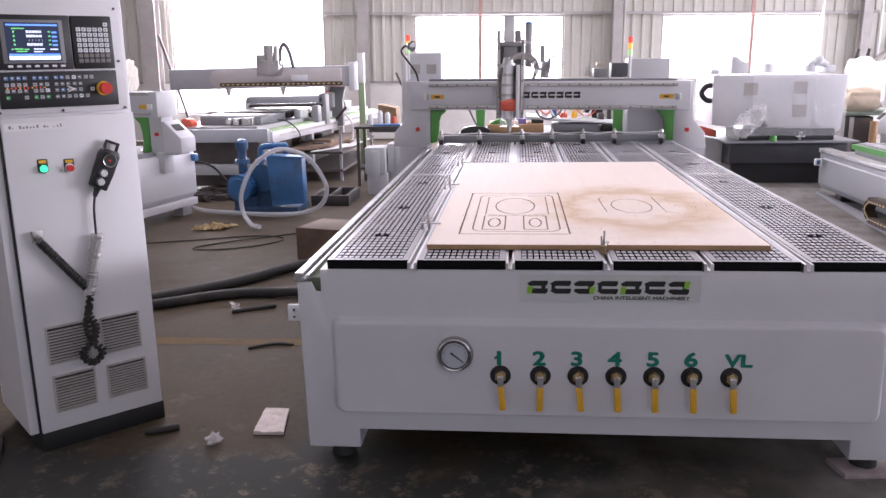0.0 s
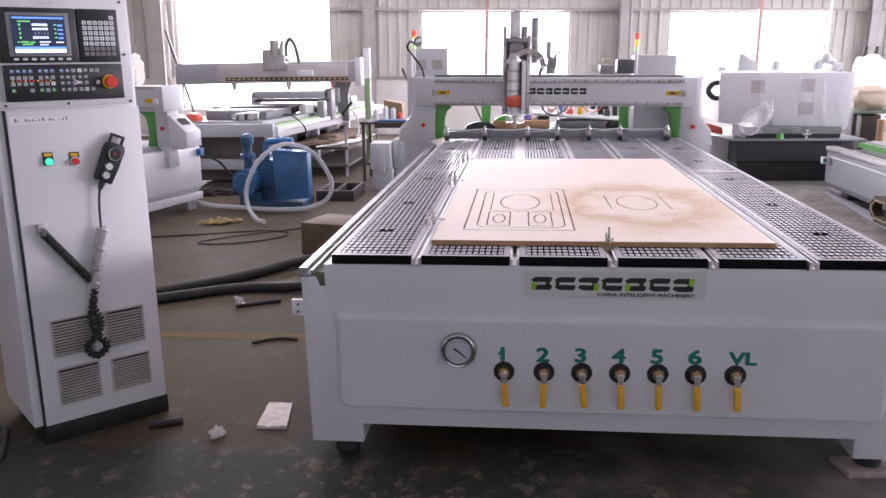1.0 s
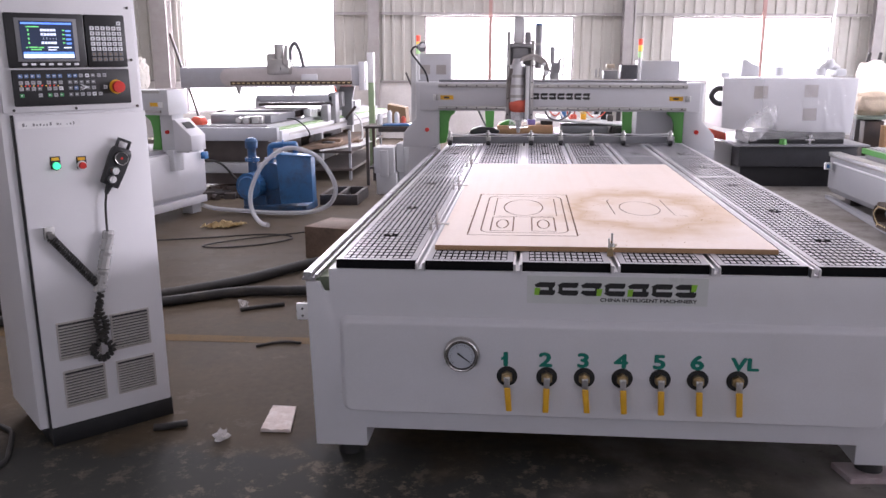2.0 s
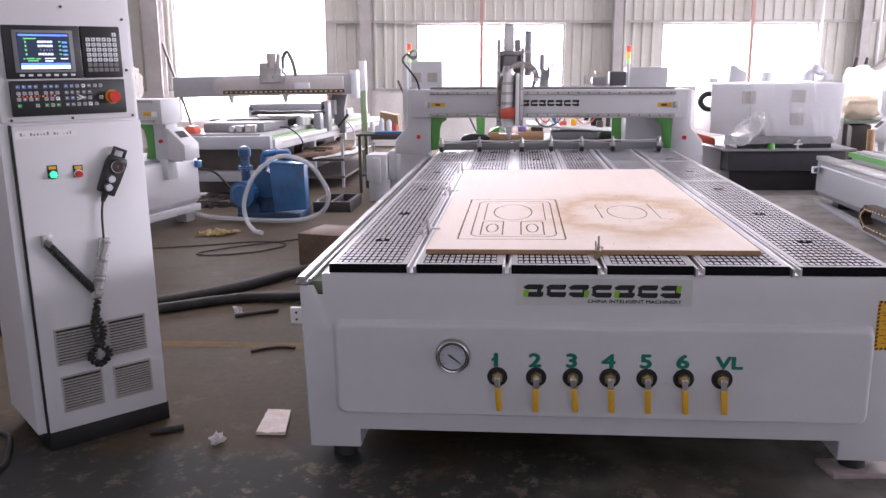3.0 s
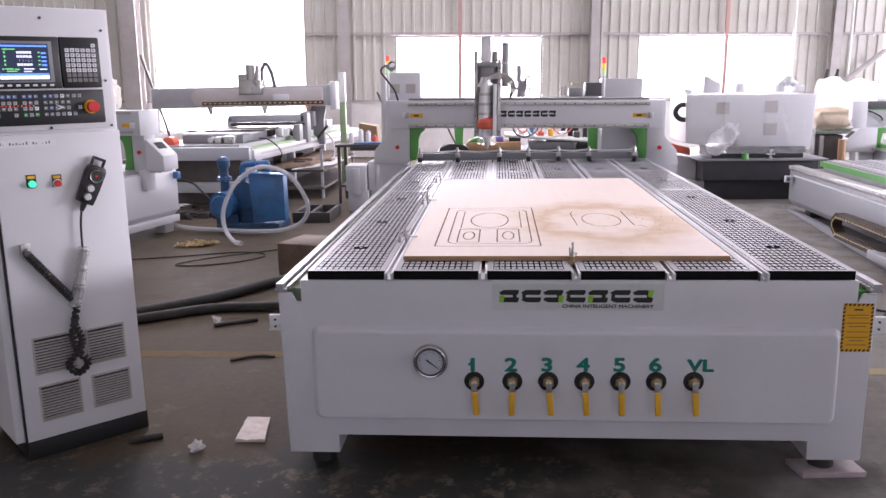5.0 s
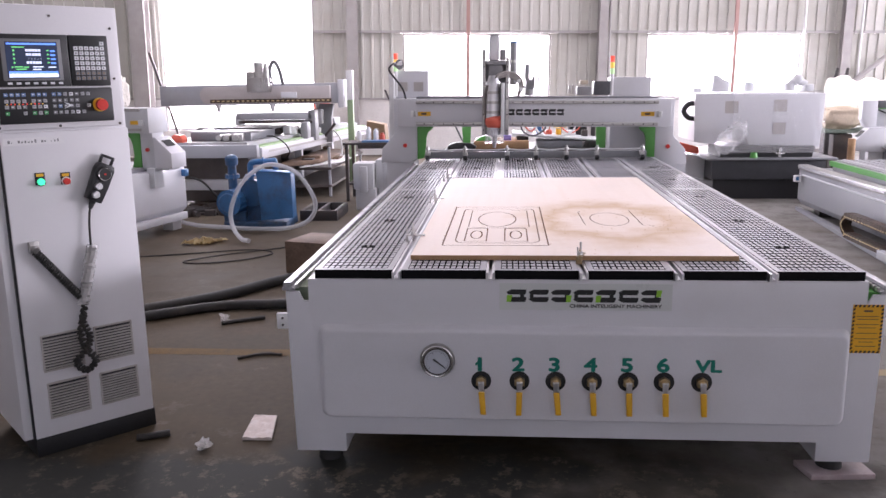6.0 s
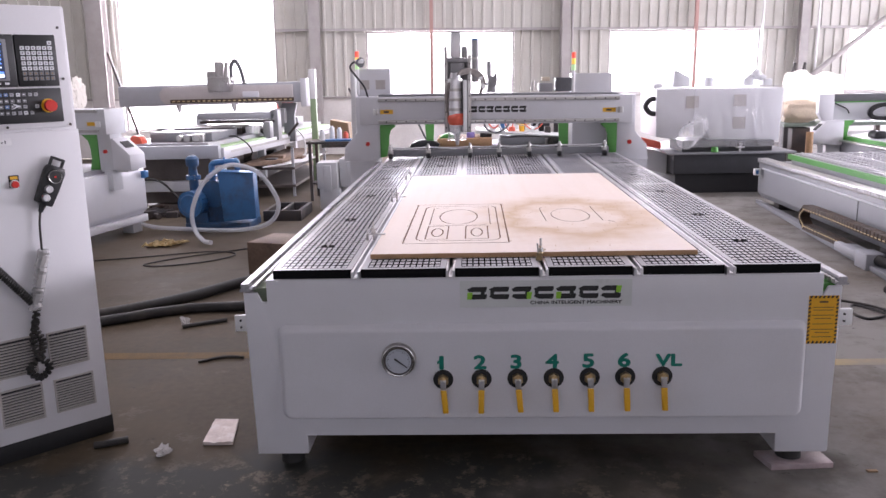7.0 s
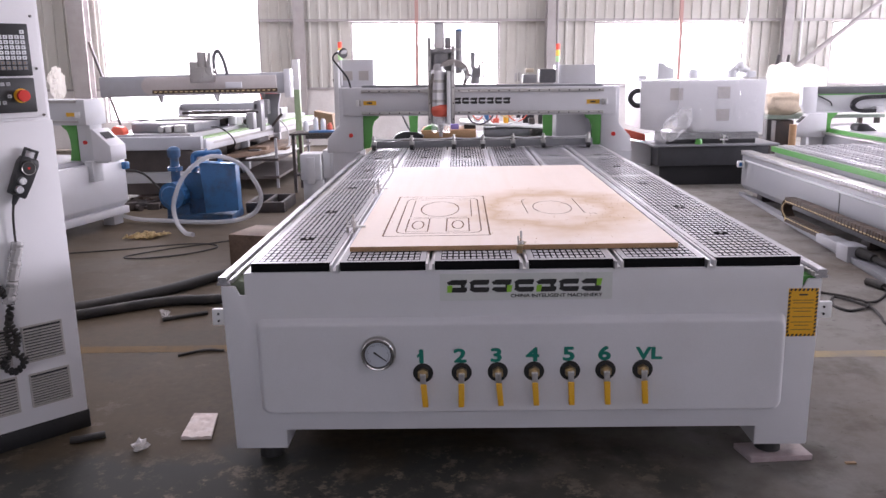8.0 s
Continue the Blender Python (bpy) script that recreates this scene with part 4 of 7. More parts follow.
part("drive_unit", Box(1.40, 1.52, GY + 0.17, GY + 0.3, 1.31, 1.385, bevel=0.01), M_SERVO, router)
part("fitting_box", Box(1.43, 1.50, GY + 0.2, GY + 0.28, 1.385, 1.42, bevel=0.006), mat("cream_plastic", (0.55, 0.47, 0.36), 0.5), router, "cream plastic junction box")
for fx in (1.34, 1.37):
    part("air_fitting", Rod((fx, GY + 0.16, 1.31), (fx, GY + 0.16, 1.38 + 0.3 * (fx - 1.34)), 0.012, sides=10), M_STEEL, router)
for bx, z0 in ((-0.185, 1.50), (1.70, 1.47)):
    beacon = part("signal_tower", Rod((bx, GY + 0.2, z0 - 0.2), (bx, GY + 0.2, z0 + 0.02), 0.014, sides=12), M_WHITE, router, "stacked red and amber signal lamp")
    for k, mm in enumerate((M_BEACONG, M_BEACONY, M_BEACONR)):
        part("lens", Rod((bx, GY + 0.2, z0 + 0.02 + k * 0.052), (bx, GY + 0.2, z0 + 0.068 + k * 0.052), 0.018, sides=16), mm, beacon)
lamp = part("work_lamp", Tube(smooth_line([(-0.07, GY - 0.02, 1.285), (-0.09, GY - 0.06, 1.37), (-0.15, GY - 0.1, 1.46), (-0.195, GY - 0.12, 1.53), (-0.165, GY - 0.12, 1.575), (-0.12, GY - 0.12, 1.575)]), 0.008, 8), M_BLACK, router, "gooseneck work lamp")
bm = bmesh.new()
rod(bm, (-0.14, GY - 0.12, 1.575), (-0.10, GY - 0.16, 1.572), 0.02, 0.042, 20)
part("shade", bm, M_BLACK, lamp)
part("lens", Rod((-0.10, GY - 0.1605, 1.575), (-0.097, GY - 0.1635, 1.572), 0.03, 0.027, 20), M_WHITE, lamp)
# material push-roller bar before the gantry
bar = part("roller_bar", Box(0.11, 1.95, 4.02, 4.06, 0.79, 0.847, bevel=0.004), M_GREYBED, router, "grey bar with press rollers")
posts = (0.135, 0.45, 0.80, 1.04, 1.29, 1.54, 1.91)
sag = [(posts[0], 4.008, 0.866)]
for xa, xb in zip(posts, posts[1:]):
    sag += [((xa + xb) / 2, 4.008, 0.859), (xb, 4.008, 0.866)]
part("top_rod", Tube(smooth_line(sag, 6), 0.0075, 8), M_ALU, bar, "white pressure hose")
for rx in posts:
    bm = bmesh.new()
    part("roller", Rod((rx - 0.016, 3.985, 0.797), (rx + 0.016, 3.985, 0.797), 0.021, sides=16), M_BLACK, bar, "black rubber roller")
    box(bm, rx - 0.02, rx + 0.02, 3.985, 4.02, 0.812, 0.85, bevel=0.004)
    rod(bm, (rx, 3.985, 0.845), (rx, 3.985, 0.898), 0.010, sides=10)
    rod(bm, (rx, 3.985, 0.866), (rx, 3.985, 0.882), 0.019, 0.017, 14)
    part("press_roller", bm, M_STEEL, bar, "small steel press roller")

# the gantry sits a touch lower at its far side
LEAN = Matrix.Translation((-0.1, 4.25, 1.05)) @ Matrix.Rotation(radians(0.6), 4, "Y") @ Matrix.Translation((0.1, -4.25, -1.05))
for ob in router.children:
    if ob.name.split(".")[0] in ("gantry_leg", "gantry_beam", "spindle_carriage", "grease_pump", "electric_box", "drive_unit", "signal_tower"):
        ob.matrix_basis = LEAN

# ---- the board on the table ----
board = new("plywood_board", finish("plywood_board", Box(0.435, 1.659, 0.174, 2.618, TOP + 0.001, TOP + 0.02, bevel=0.0008, segments=1), M_BOARD, smooth=False))
board.data.materials.append(M_CARVE)
board.data.materials.append(M_PLYEDGE)
for f in board.data.polygons:
    if abs(f.normal.z) < 0.5:
        f.material_index = 2
tagged(board, "pale plywood board with carved outlines and sawdust, clamped on the table", "board")


def groove_ring(bm, pts, wide, z0, z1, closed=True):
    """A band of the given width along a plan line, as a cutter."""
    n = len(pts)
    rows = []
    for k in range(n):
        p, a, b = Vector(pts[k]), Vector(pts[k - 1] if closed or k else pts[k]), Vector(pts[(k + 1) % n] if closed or k < n - 1 else pts[k])
        d = (b - a).normalized()
        o = Vector((-d.y, d.x)) * wide / 2
        rows.append([bm.verts.new((*(p + s * o), z)) for s, z in ((-1, z0), (1, z0), (1, z1), (-1, z1))])
    fs = []
    for k in range(n if closed else n - 1):
        a, b = rows[k], rows[(k + 1) % n]
        for i in range(4):
            j = (i + 1) % 4
            fs.append(bm.faces.new((a[i], a[j], b[j], b[i])))
    if not closed:
        fs += [bm.faces.new(rows[0][::-1]), bm.faces.new(rows[-1])]
    bmesh.ops.recalc_face_normals(bm, faces=fs)


def ellipse(cx, cy, rx, ry, n=40):
    return [(cx + rx * math.cos(2 * math.pi * k / n), cy + ry * math.sin(2 * math.pi * k / n)) for k in range(n)]


def round_rect(x0, x1, y0, y1, r, ry=None, n=5):
    ry = ry or r
    out = []
    for cx, cy, a0 in ((x1 - r, y1 - ry, 0), (x0 + r, y1 - ry, 90), (x0 + r, y0 + ry, 180), (x1 - r, y0 + ry, 270)):
        out += [(cx + r * math.cos(radians(a0 + 90 * k / n)), cy + ry * math.sin(radians(a0 + 90 * k / n))) for k in range(n + 1)]
    return out


bm = bmesh.new()
zt = TOP + 0.02
LO, HI = zt - 0.005, zt + 0.01
groove_ring(bm, round_rect(0.541, 0.967, 0.36, 1.35, 0.006, n=3), 0.0062, LO, HI)
groove_ring(bm, round_rect(0.588, 0.935, 0.41, 1.29, 0.045, 0.06), 0.0055, LO, HI)
groove_ring(bm, ellipse(0.755, 0.985, 0.088, 0.205), 0.0055, LO, HI)
groove_ring(bm, [(0.628, 0.775), (0.628, 1.23), (0.70, 1.245)], 0.0045, LO, HI, closed=False)
groove_ring(bm, [(0.90, 0.775), (0.90, 1.23), (0.82, 1.245)], 0.0045, LO, HI, closed=False)
groove_ring(bm, [(0.64, 0.765), (0.70, 0.755), (0.76, 0.745), (0.82, 0.755), (0.885, 0.765)], 0.0045, LO, HI, closed=False)
for x0, x1 in ((0.626, 0.716), (0.792, 0.886)):
    groove_ring(bm, round_rect(x0, x1, 0.445, 0.735, 0.005, n=3), 0.0055, LO, HI)
    groove_ring(bm, ellipse((x0 + x1) / 2, 0.59, 0.024, 0.09, 24), 0.006, LO, HI)
groove_ring(bm, ellipse(1.28, 0.985, 0.088, 0.18), 0.004, LO, HI)
groove_ring(bm, [(1.155, 0.83), (1.150, 1.17), (1.165, 1.22)], 0.0035, LO, HI, closed=False)
groove_ring(bm, [(1.405, 1.22), (1.41, 0.83), (1.46, 0.8)], 0.0035, LO, HI, closed=False)
cutter = new("cutter", finish("cutter", bm, M_CARVE, smooth=False))
mod = board.modifiers.new("carve", "BOOLEAN")
mod.operation, mod.object, mod.solver = "DIFFERENCE", cutter, "EXACT"
mod.material_mode = "TRANSFER"
mod.use_self = True
carved = bpy.data.meshes.new_from_object(board.evaluated_get(bpy.context.evaluated_depsgraph_get()))
board.modifiers.clear()
board.data = carved
bpy.data.objects.remove(cutter)

random.seed(11)
bm = bmesh.new()
for k in range(230):
    a, r = random.uniform(0, 6.28), random.gauss(1.0, 0.28)
    x, y = 1.30 + 0.27 * r * math.cos(a), 0.95 + 0.45 * r * math.sin(a)
    if random.random() < 0.25:
        x, y = random.choice((0.541, 0.967)) + random.gauss(0, 0.008), random.uniform(0.36, 1.35)
    if not (0.45 < x < 1.64 and 0.19 < y < 2.5):
        continue
    s = random.uniform(0.001, 0.0026)
    bmesh.ops.create_cone(bm, cap_ends=True, segments=4, radius1=s, radius2=s * 0.4, depth=s, matrix=pose(x, y, zt + s * 0.45, random.uniform(-20, 20), random.uniform(-20, 20), random.uniform(0, 90)))
solid("sawdust", bm, mat("sawdust", (0.52, 0.35, 0.2), 0.9, vary=0.2), "tan sawdust crumbs scattered on plywood board", "sawdust", kind="stuff")


def clamp(m, strap, label):
    t = thing("hold_down_clamp", m, label, "clamp", "clamps along the board")
    part("bolt", Rod((0, 0, 0), (0, 0, 0.078), 0.0042, sides=10), M_STEEL, t)
    part("nut", Rod((0, 0, 0.031), (0, 0, 0.041), 0.010, sides=6), M_STEEL, t)
    bm = bmesh.new()
    box(bm, -0.032, 0.05, -0.011, 0.011, 0.024, 0.029, bevel=0.0015)
    box(bm, -0.032, -0.027, -0.011, 0.011, 0.0, 0.024)
    part("clamp_strap", bm, strap, t, "bent metal strap")
    part("set_bolt", Rod((-0.024, 0.004, 0.0), (-0.028, 0.006, 0.064), 0.003, sides=8), M_STEEL, t)
    part("washer", Rod((0, 0, 0.029), (0, 0, 0.031), 0.013, sides=16), M_CHROME, t)
    bm = bmesh.new()
    prism(bm, [(-0.018, 0.050), (-0.004, 0.041), (0.004, 0.041), (0.018, 0.050), (0.015, 0.053), (0.004, 0.047), (-0.004, 0.047), (-0.015, 0.053)], -0.002, 0.002)
    part("wing_nut", bm, strap, t)
    return t


c0 = clamp(pose(0.403, 0.545, TOP, 0, 0, 0), M_STEEL, "small bright steel hold-down clamp with upright bolt")
copy_thing(c0, pose(0.403, 1.62, TOP, 0, 0, 10))
copy_thing(c0, pose(0.405, 2.58, TOP, 0, 0, -8))
clamp(pose(1.074, 0.145, TOP, 0, 0, 75), mat("tarnished_brass", (0.30, 0.22, 0.12), 0.45, 0.8, vary=0.2), "tarnished brass hold-down clamp with upright bolts")

# ---- control cabinet ----
cab = thing("control_cabinet", pose(-1.045, 0.016, 0, 0, 0, 45.5), "tall light grey control cabinet with screen, keypads and louvred vents", "cabinet")
part("body", Box(-0.045, 0.465, 0.012, 0.44, 0.078, 1.74, bevel=0.006), M_CAB, cab)
part("plinth", Box(-0.004, 0.474, 0.004, 0.42, 0, 0.078, bevel=0.002), M_PLINTH, cab, "black steel plinth")
# black strip put in for the shade of the gap beside the door
part("door_gap", Box(-0.012, -0.004, 0.0, 0.012, 0.08, 1.28), M_BLACK, cab, "black strip for the shaded door gap")
door = part("door", Box(-0.004, 0.464, -0.008, 0.012, 0.08, 1.278, bevel=0.004), M_CAB, cab)
console = part("console", Box(-0.035, 0.45, -0.006, 0.012, 1.288, 1.738, bevel=0.004), M_CAB, cab, "upper console plate with screws")
for sx, sz in ((0.0, 1.297), (0.21, 1.297), (0.435, 1.297), (0.428, 1.47), (0.428, 1.66), (0.21, 1.7)):
    part("screw", Rod((sx, -0.006, sz), (sx, -0.0095, sz), 0.005, sides=10), M_DARKSTEEL, console)
unit = part("screen_unit", Box(0.0, 0.262, -0.022, -0.006, 1.444, 1.632, bevel=0.004), M_BLACK, cab, "black display unit with lit screen")
part("screen_bezel", Box(0.03, 0.236, -0.0245, -0.022, 1.466, 1.615, bevel=0.002), M_KEYD, unit)
scr = part("screen", Box(0.045, 0.222, -0.0255, -0.0245, 1.474, 1.605), M_SCREEN, unit, "lit dark screen with blue and white readouts")
bm = bmesh.new()
box(bm, 0.05, 0.218, -0.0262, -0.0255, 1.478, 1.491)
part("readout_bar", bm, M_UIWHITE, scr)
part("readout_bar", Box(0.05, 0.218, -0.0262, -0.0255, 1.492, 1.499), M_UIBLUE, scr)
part("title_bar", Box(0.05, 0.218, -0.0262, -0.0255, 1.594, 1.600), M_UIBLUE, scr)
part("heading", Box(0.066, 0.108, -0.0262, -0.0255, 1.583, 1.587), M_UIGREEN, scr)
for k in range(4):
    z = 1.570 - k * 0.0145
    for c in range(5):
        part("readout", Box(0.112 + c * 0.0105 + (0.009 if k == 2 else 0), 0.1205 + c * 0.0105, -0.0262, -0.0255, z, z + 0.008), M_UIWHITE, scr)
    part("axis_mark", Box(0.069, 0.0745, -0.0262, -0.0255, z, z + 0.007), M_UIGREEN, scr)
    part("side_readout", Box(0.184, 0.192, -0.0262, -0.0255, z + 0.002, z + 0.006), M_UIGREEN, scr)
    part("side_readout", Box(0.196, 0.213, -0.0262, -0.0255, z - 0.001, z + 0.005), M_UIBLUE, scr)
for x0, x1, z in ((0.06, 0.066, 1.512), (0.07, 0.098, 1.513), (0.102, 0.118, 1.512), (0.132, 0.168, 1.513), (0.075, 0.11, 1.505), (0.132, 0.16, 1.504), (0.186, 0.212, 1.512)):
    part("status_text", Box(x0, x1, -0.0262, -0.0255, z, z + 0.004), M_UIWHITE if x0 > 0.13 else M_UIGREEN, scr)
for k in range(7):
    part("soft_key", Box(0.042 + k * 0.029, 0.058 + k * 0.029, -0.0245, -0.022, 1.452, 1.460, bevel=0.001), M_KEYW, unit)
pad = part("keypad_unit", Box(0.266, 0.41, -0.022, -0.006, 1.444, 1.632, bevel=0.004), M_BLACK, cab, "black keypad with pale keys")
for r in range(8):
    for c in range(6):
        kx, kz = 0.281 + c * 0.0195, 1.602 - r * 0.0185
        if r == 0 and c < 5:
            continue
        mm = M_KEYW if r < 6 else M_KEYD
        cap = part("key", Box(kx, kx + 0.0155, -0.0245, -0.022, kz - 0.007, kz + 0.007, bevel=0.001, segments=1), mm, pad)
        part("legend", Box(kx + 0.005, kx + 0.0095, -0.0248, -0.0245, kz - 0.003, kz + 0.003), M_KEYD if r < 6 else M_CARD, cap)
panel = part("operator_panel", Box(0.004, 0.41, -0.024, -0.006, 1.31, 1.437, bevel=0.004), M_BLACK, cab, "black operator panel with small coloured keys and stop button")
random.seed(8)
for r, z in enumerate((1.415, 1.392, 1.371, 1.348)):
    for k, x in enumerate((0.022, 0.042, 0.062, 0.082, 0.114, 0.134, 0.154, 0.186, 0.206, 0.226, 0.248, 0.268, 0.29, 0.31)):
        if (r == 3 and k in (1, 2, 13)) or (r == 1 and k == 13) or (r in (1, 2) and k == 12):
            continue
        mm = M_KEYB if r == 0 and k < 9 else (M_KEYG if r == 3 and k in (0, 4, 6) else (M_KEYB if (r, k) == (2, 8) else random.choice((M_KEYP, M_KEYP, M_KEYW, M_KEYD))))
        cap = part("key", Box(x, x + 0.014, -0.0265, -0.024, z - 0.0065, z + 0.0065, bevel=0.001, segments=1), mm, panel)
        part("legend", Box(x + 0.003, x + 0.008 + 0.001 * (k % 3), -0.0268, -0.0265, z - 0.001, z + 0.0025), M_KEYD if mm in (M_KEYP, M_KEYW) else M_KEYW, cap)
for k in range(10):
    x = 0.03 + k * 0.0135
    part("indicator", Rod((x, -0.024, 1.3815), (x, -0.0265, 1.3815), 0.0022, sides=8), (M_LEDR, M_BEACONY)[k % 3 == 0], panel)
part("pointer_mark", Prism([(0.226, 1.361), (0.26, 1.373), (0.226, 1.386), (0.245, 1.373)], -0.027, -0.024), M_KEYW, panel)
stop = part("stop_collar", Rod((0.357, -0.024, 1.372), (0.357, -0.03, 1.372), 0.026, sides=28), M_YELLOW, panel, "yellow ring of stop button")
bm = bmesh.new()
rod(bm, (0.357, -0.03, 1.372), (0.357, -0.046, 1.372), 0.014, sides=20)
rod(bm, (0.357, -0.046, 1.372), (0.357, -0.062, 1.372), 0.0225, 0.021, 28)
part("stop_button", bm, M_RED, stop, "red mushroom stop button")
tape = part("paper_tape", Box(0.005, 0.218, -0.0088, -0.008, 1.231, 1.258), mat("tape", (0.72, 0.71, 0.72), 0.6, vary=0.04), cab, "pale tape strip with faint handwriting")
random.seed(2)
for k in range(16):
    x = 0.02 + k * 0.0115
    if k in (2, 9, 12):
        continue
    part("pen_stroke", Box(x, x + random.uniform(0.003, 0.008), -0.0092, -0.0088, 1.239, 1.239 + random.uniform(0.004, 0.012)), M_KEYD, tape)
for bx, bz, mm, lab in ((0.116, 1.092, M_LEDG, "lit green push button"), (0.207, 1.086, M_RED, "red push button")):
    plate = part("button_plate", Box(bx - 0.018, bx + 0.018, -0.011, -0.008, bz - 0.012, bz + 0.034, bevel=0.002), M_BLACK, cab)
    part("legend", Box(bx - 0.013, bx + 0.013, -0.012, -0.011, bz + 0.019, bz + 0.03), M_YELLOW, plate, "small yellow legend plate")
    bm = bmesh.new()
    rod(bm, (bx, -0.011, bz), (bx, -0.018, bz), 0.017, sides=24)
    ring = part("button_ring", bm, M_BLACK if mm is M_LEDG else M_WHITE, plate)
    bm = bmesh.new()
    rod(bm, (bx, -0.018, bz), (bx, -0.03, bz), 0.0135, 0.012, 24)
    part("button", bm, mm, plate, lab)
for u0, u1, z0, z1 in ((0.05, 0.205, 0.347, 0.496), (0.25, 0.402, 0.342, 0.491), (0.055, 0.211, 0.152, 0.300), (0.255, 0.409, 0.155, 0.294)):
    bm = bmesh.new()
    for a, b, c, d in ((u0, u1, z0, z0 + 0.006), (u0, u1, z1 - 0.006, z1), (u0, u0 + 0.006, z0 + 0.006, z1 - 0.006), (u1 - 0.006, u1, z0 + 0.006, z1 - 0.006)):
        box(bm, a, b, -0.016, -0.008, c, d)
    vent = part("vent", bm, M_VENT, cab, "grey-brown louvred plastic vent")
    part("filter_mesh", Box(u0 + 0.006, u1 - 0.006, -0.0095, -0.008, z0 + 0.006, z1 - 0.006), M_BLACK, vent, "dark filter mesh")
    for k in range(11):
        z = z0 + 0.010 + k * (z1 - z0 - 0.02) / 11
        part("slat", Prism([(-0.0172, z), (-0.0105, z + 0.0036), (-0.0105, z + 0.0056), (-0.0172, z + 0.0052)], u0 + 0.0062, u1 - 0.0062, "x"), M_VENT, vent)

# hand pendant with its coiled cable
CABM = pose(-1.045, 0.016, 0, 0, 0, 45.5)
pend = thing("hand_pendant", CABM, "black hand pendant with coiled cable hanging on grey cabinet", "pendant")
TILT = Matrix.Translation((0.326, -0.008, 1.078)) @ Matrix.Rotation(radians(24), 4, "Y")


def tilted(bm):
    bmesh.ops.transform(bm, matrix=TILT, verts=bm.verts)
    return bm


bm = bmesh.new()
prism(bm, [(-0.032, -0.08), (0.03, -0.085), (0.036, -0.02), (0.038, 0.05), (0.03, 0.07), (-0.028, 0.07), (-0.036, 0.045), (-0.034, -0.02)], -0.045, 0.0, bevel=0.006)
part("case", tilted(bm), M_BLACK, pend)
bm = bmesh.new()
for a, b, c, d in ((-0.026, -0.018, 0.068, 0.10), (0.018, 0.026, 0.068, 0.10), (-0.026, 0.026, 0.094, 0.104)):
    box(bm, a, b, -0.03, -0.01, c, d, bevel=0.003)
part("hanger_loop", tilted(bm), M_BLACK, pend)
bm = bmesh.new()
rod(bm, (0.0, -0.045, 0.03), (0.0, -0.058, 0.03), 0.029, 0.026, 28)
wheel = part("hand_wheel", tilted(bm), M_PLINTH, pend)
part("wheel_mark", tilted(Rod((0.0, -0.058, 0.03), (0.0, -0.0595, 0.03), 0.0045, sides=12)), M_RED, wheel)
part("wheel_ring", tilted(Tube([(0.024 * math.cos(k * math.pi / 12), -0.0575, 0.03 + 0.024 * math.sin(k * math.pi / 12)) for k in range(25)], 0.0012, 5)), M_STEEL, wheel)
for z in (-0.022, -0.056):
    k1 = part("knob", tilted(Rod((-0.006, -0.045, z), (-0.006, -0.062, z), 0.0155, 0.013, 20)), M_ALU, pend, "silver selector knob")
    part("knob_cap", tilted(Box(-0.008, -0.004, -0.064, -0.062, z - 0.011, z + 0.011)), M_WHITE, k1)
bm = bmesh.new()
rod(bm, (0.0, -0.022, -0.082), (0.0, -0.022, -0.115), 0.013, 0.008, 14)
part("cable_gland", tilted(bm), M_BLACK, pend)
part("cable", Tube(smooth_line([(0.281, -0.03, 0.983), (0.272, -0.03, 0.93), (0.269, -0.03, 0.87), (0.268, -0.03, 0.82)]), 0.0045, 8), M_RUBBER, pend)
part("coiled_cable", Tube(coil((0.275, -0.032, 0.82), (0.222, -0.036, 0.63), 0.012, 22, 8), 0.004, 6), M_RUBBER, pend)
bm = bmesh.new()
ln = []
random.seed(4)
for k in range(26):
    a = Vector((0.275, -0.032, 0.83)).lerp(Vector((0.215, -0.036, 0.60)), k / 25)
    ln.append(a + Vector((random.uniform(-.003, .003), random.uniform(-.003, .003), 0)))
tube(bm, ln, 0.0195, 9, ribs=0.004)
part("plastic_sleeve", bm, M_BAGFILM, pend, "crinkled clear plastic sleeve")
part("coiled_cable", Tube(coil((0.066, -0.03, 0.83), (0.212, -0.034, 0.625), 0.0125, 24, 8), 0.0048, 6), M_RUBBER, pend)
loop = smooth_line([(0.222, -0.035, 0.60), (0.205, -0.04, 0.53), (0.225, -0.04, 0.47), (0.212, -0.042, 0.42), (0.166, -0.042, 0.372), (0.20, -0.044, 0.330), (0.240, -0.042, 0.365), (0.205, -0.038, 0.42), (0.195, -0.036, 0.49), (0.215, -0.034, 0.56)], 22)
spir = []
for k, c in enumerate(loop):
    way = (loop[min(k + 1, len(loop) - 1)] - loop[max(k - 1, 0)]).normalized()
    s = way.cross(Vector((0, 1, 0))).normalized()
    u = Vector((0, 1, 0))
    a = 2 * math.pi * k / 6
    spir.append(c + 0.0095 * (math.cos(a) * s + math.sin(a) * u))
part("coiled_cable", Tube(spir, 0.0068, 6), M_RUBBER, pend)
bm = bmesh.new()
box(bm, 0.046, 0.086, -0.011, -0.008, 0.825, 0.868, bevel=0.001)
box(bm, 0.046, 0.049, -0.034, -0.011, 0.825, 0.868)
rod(bm, (0.066, -0.011, 0.84), (0.066, -0.04, 0.836), 0.012, sides=12)
part("cable_socket", bm, M_STEEL, pend)

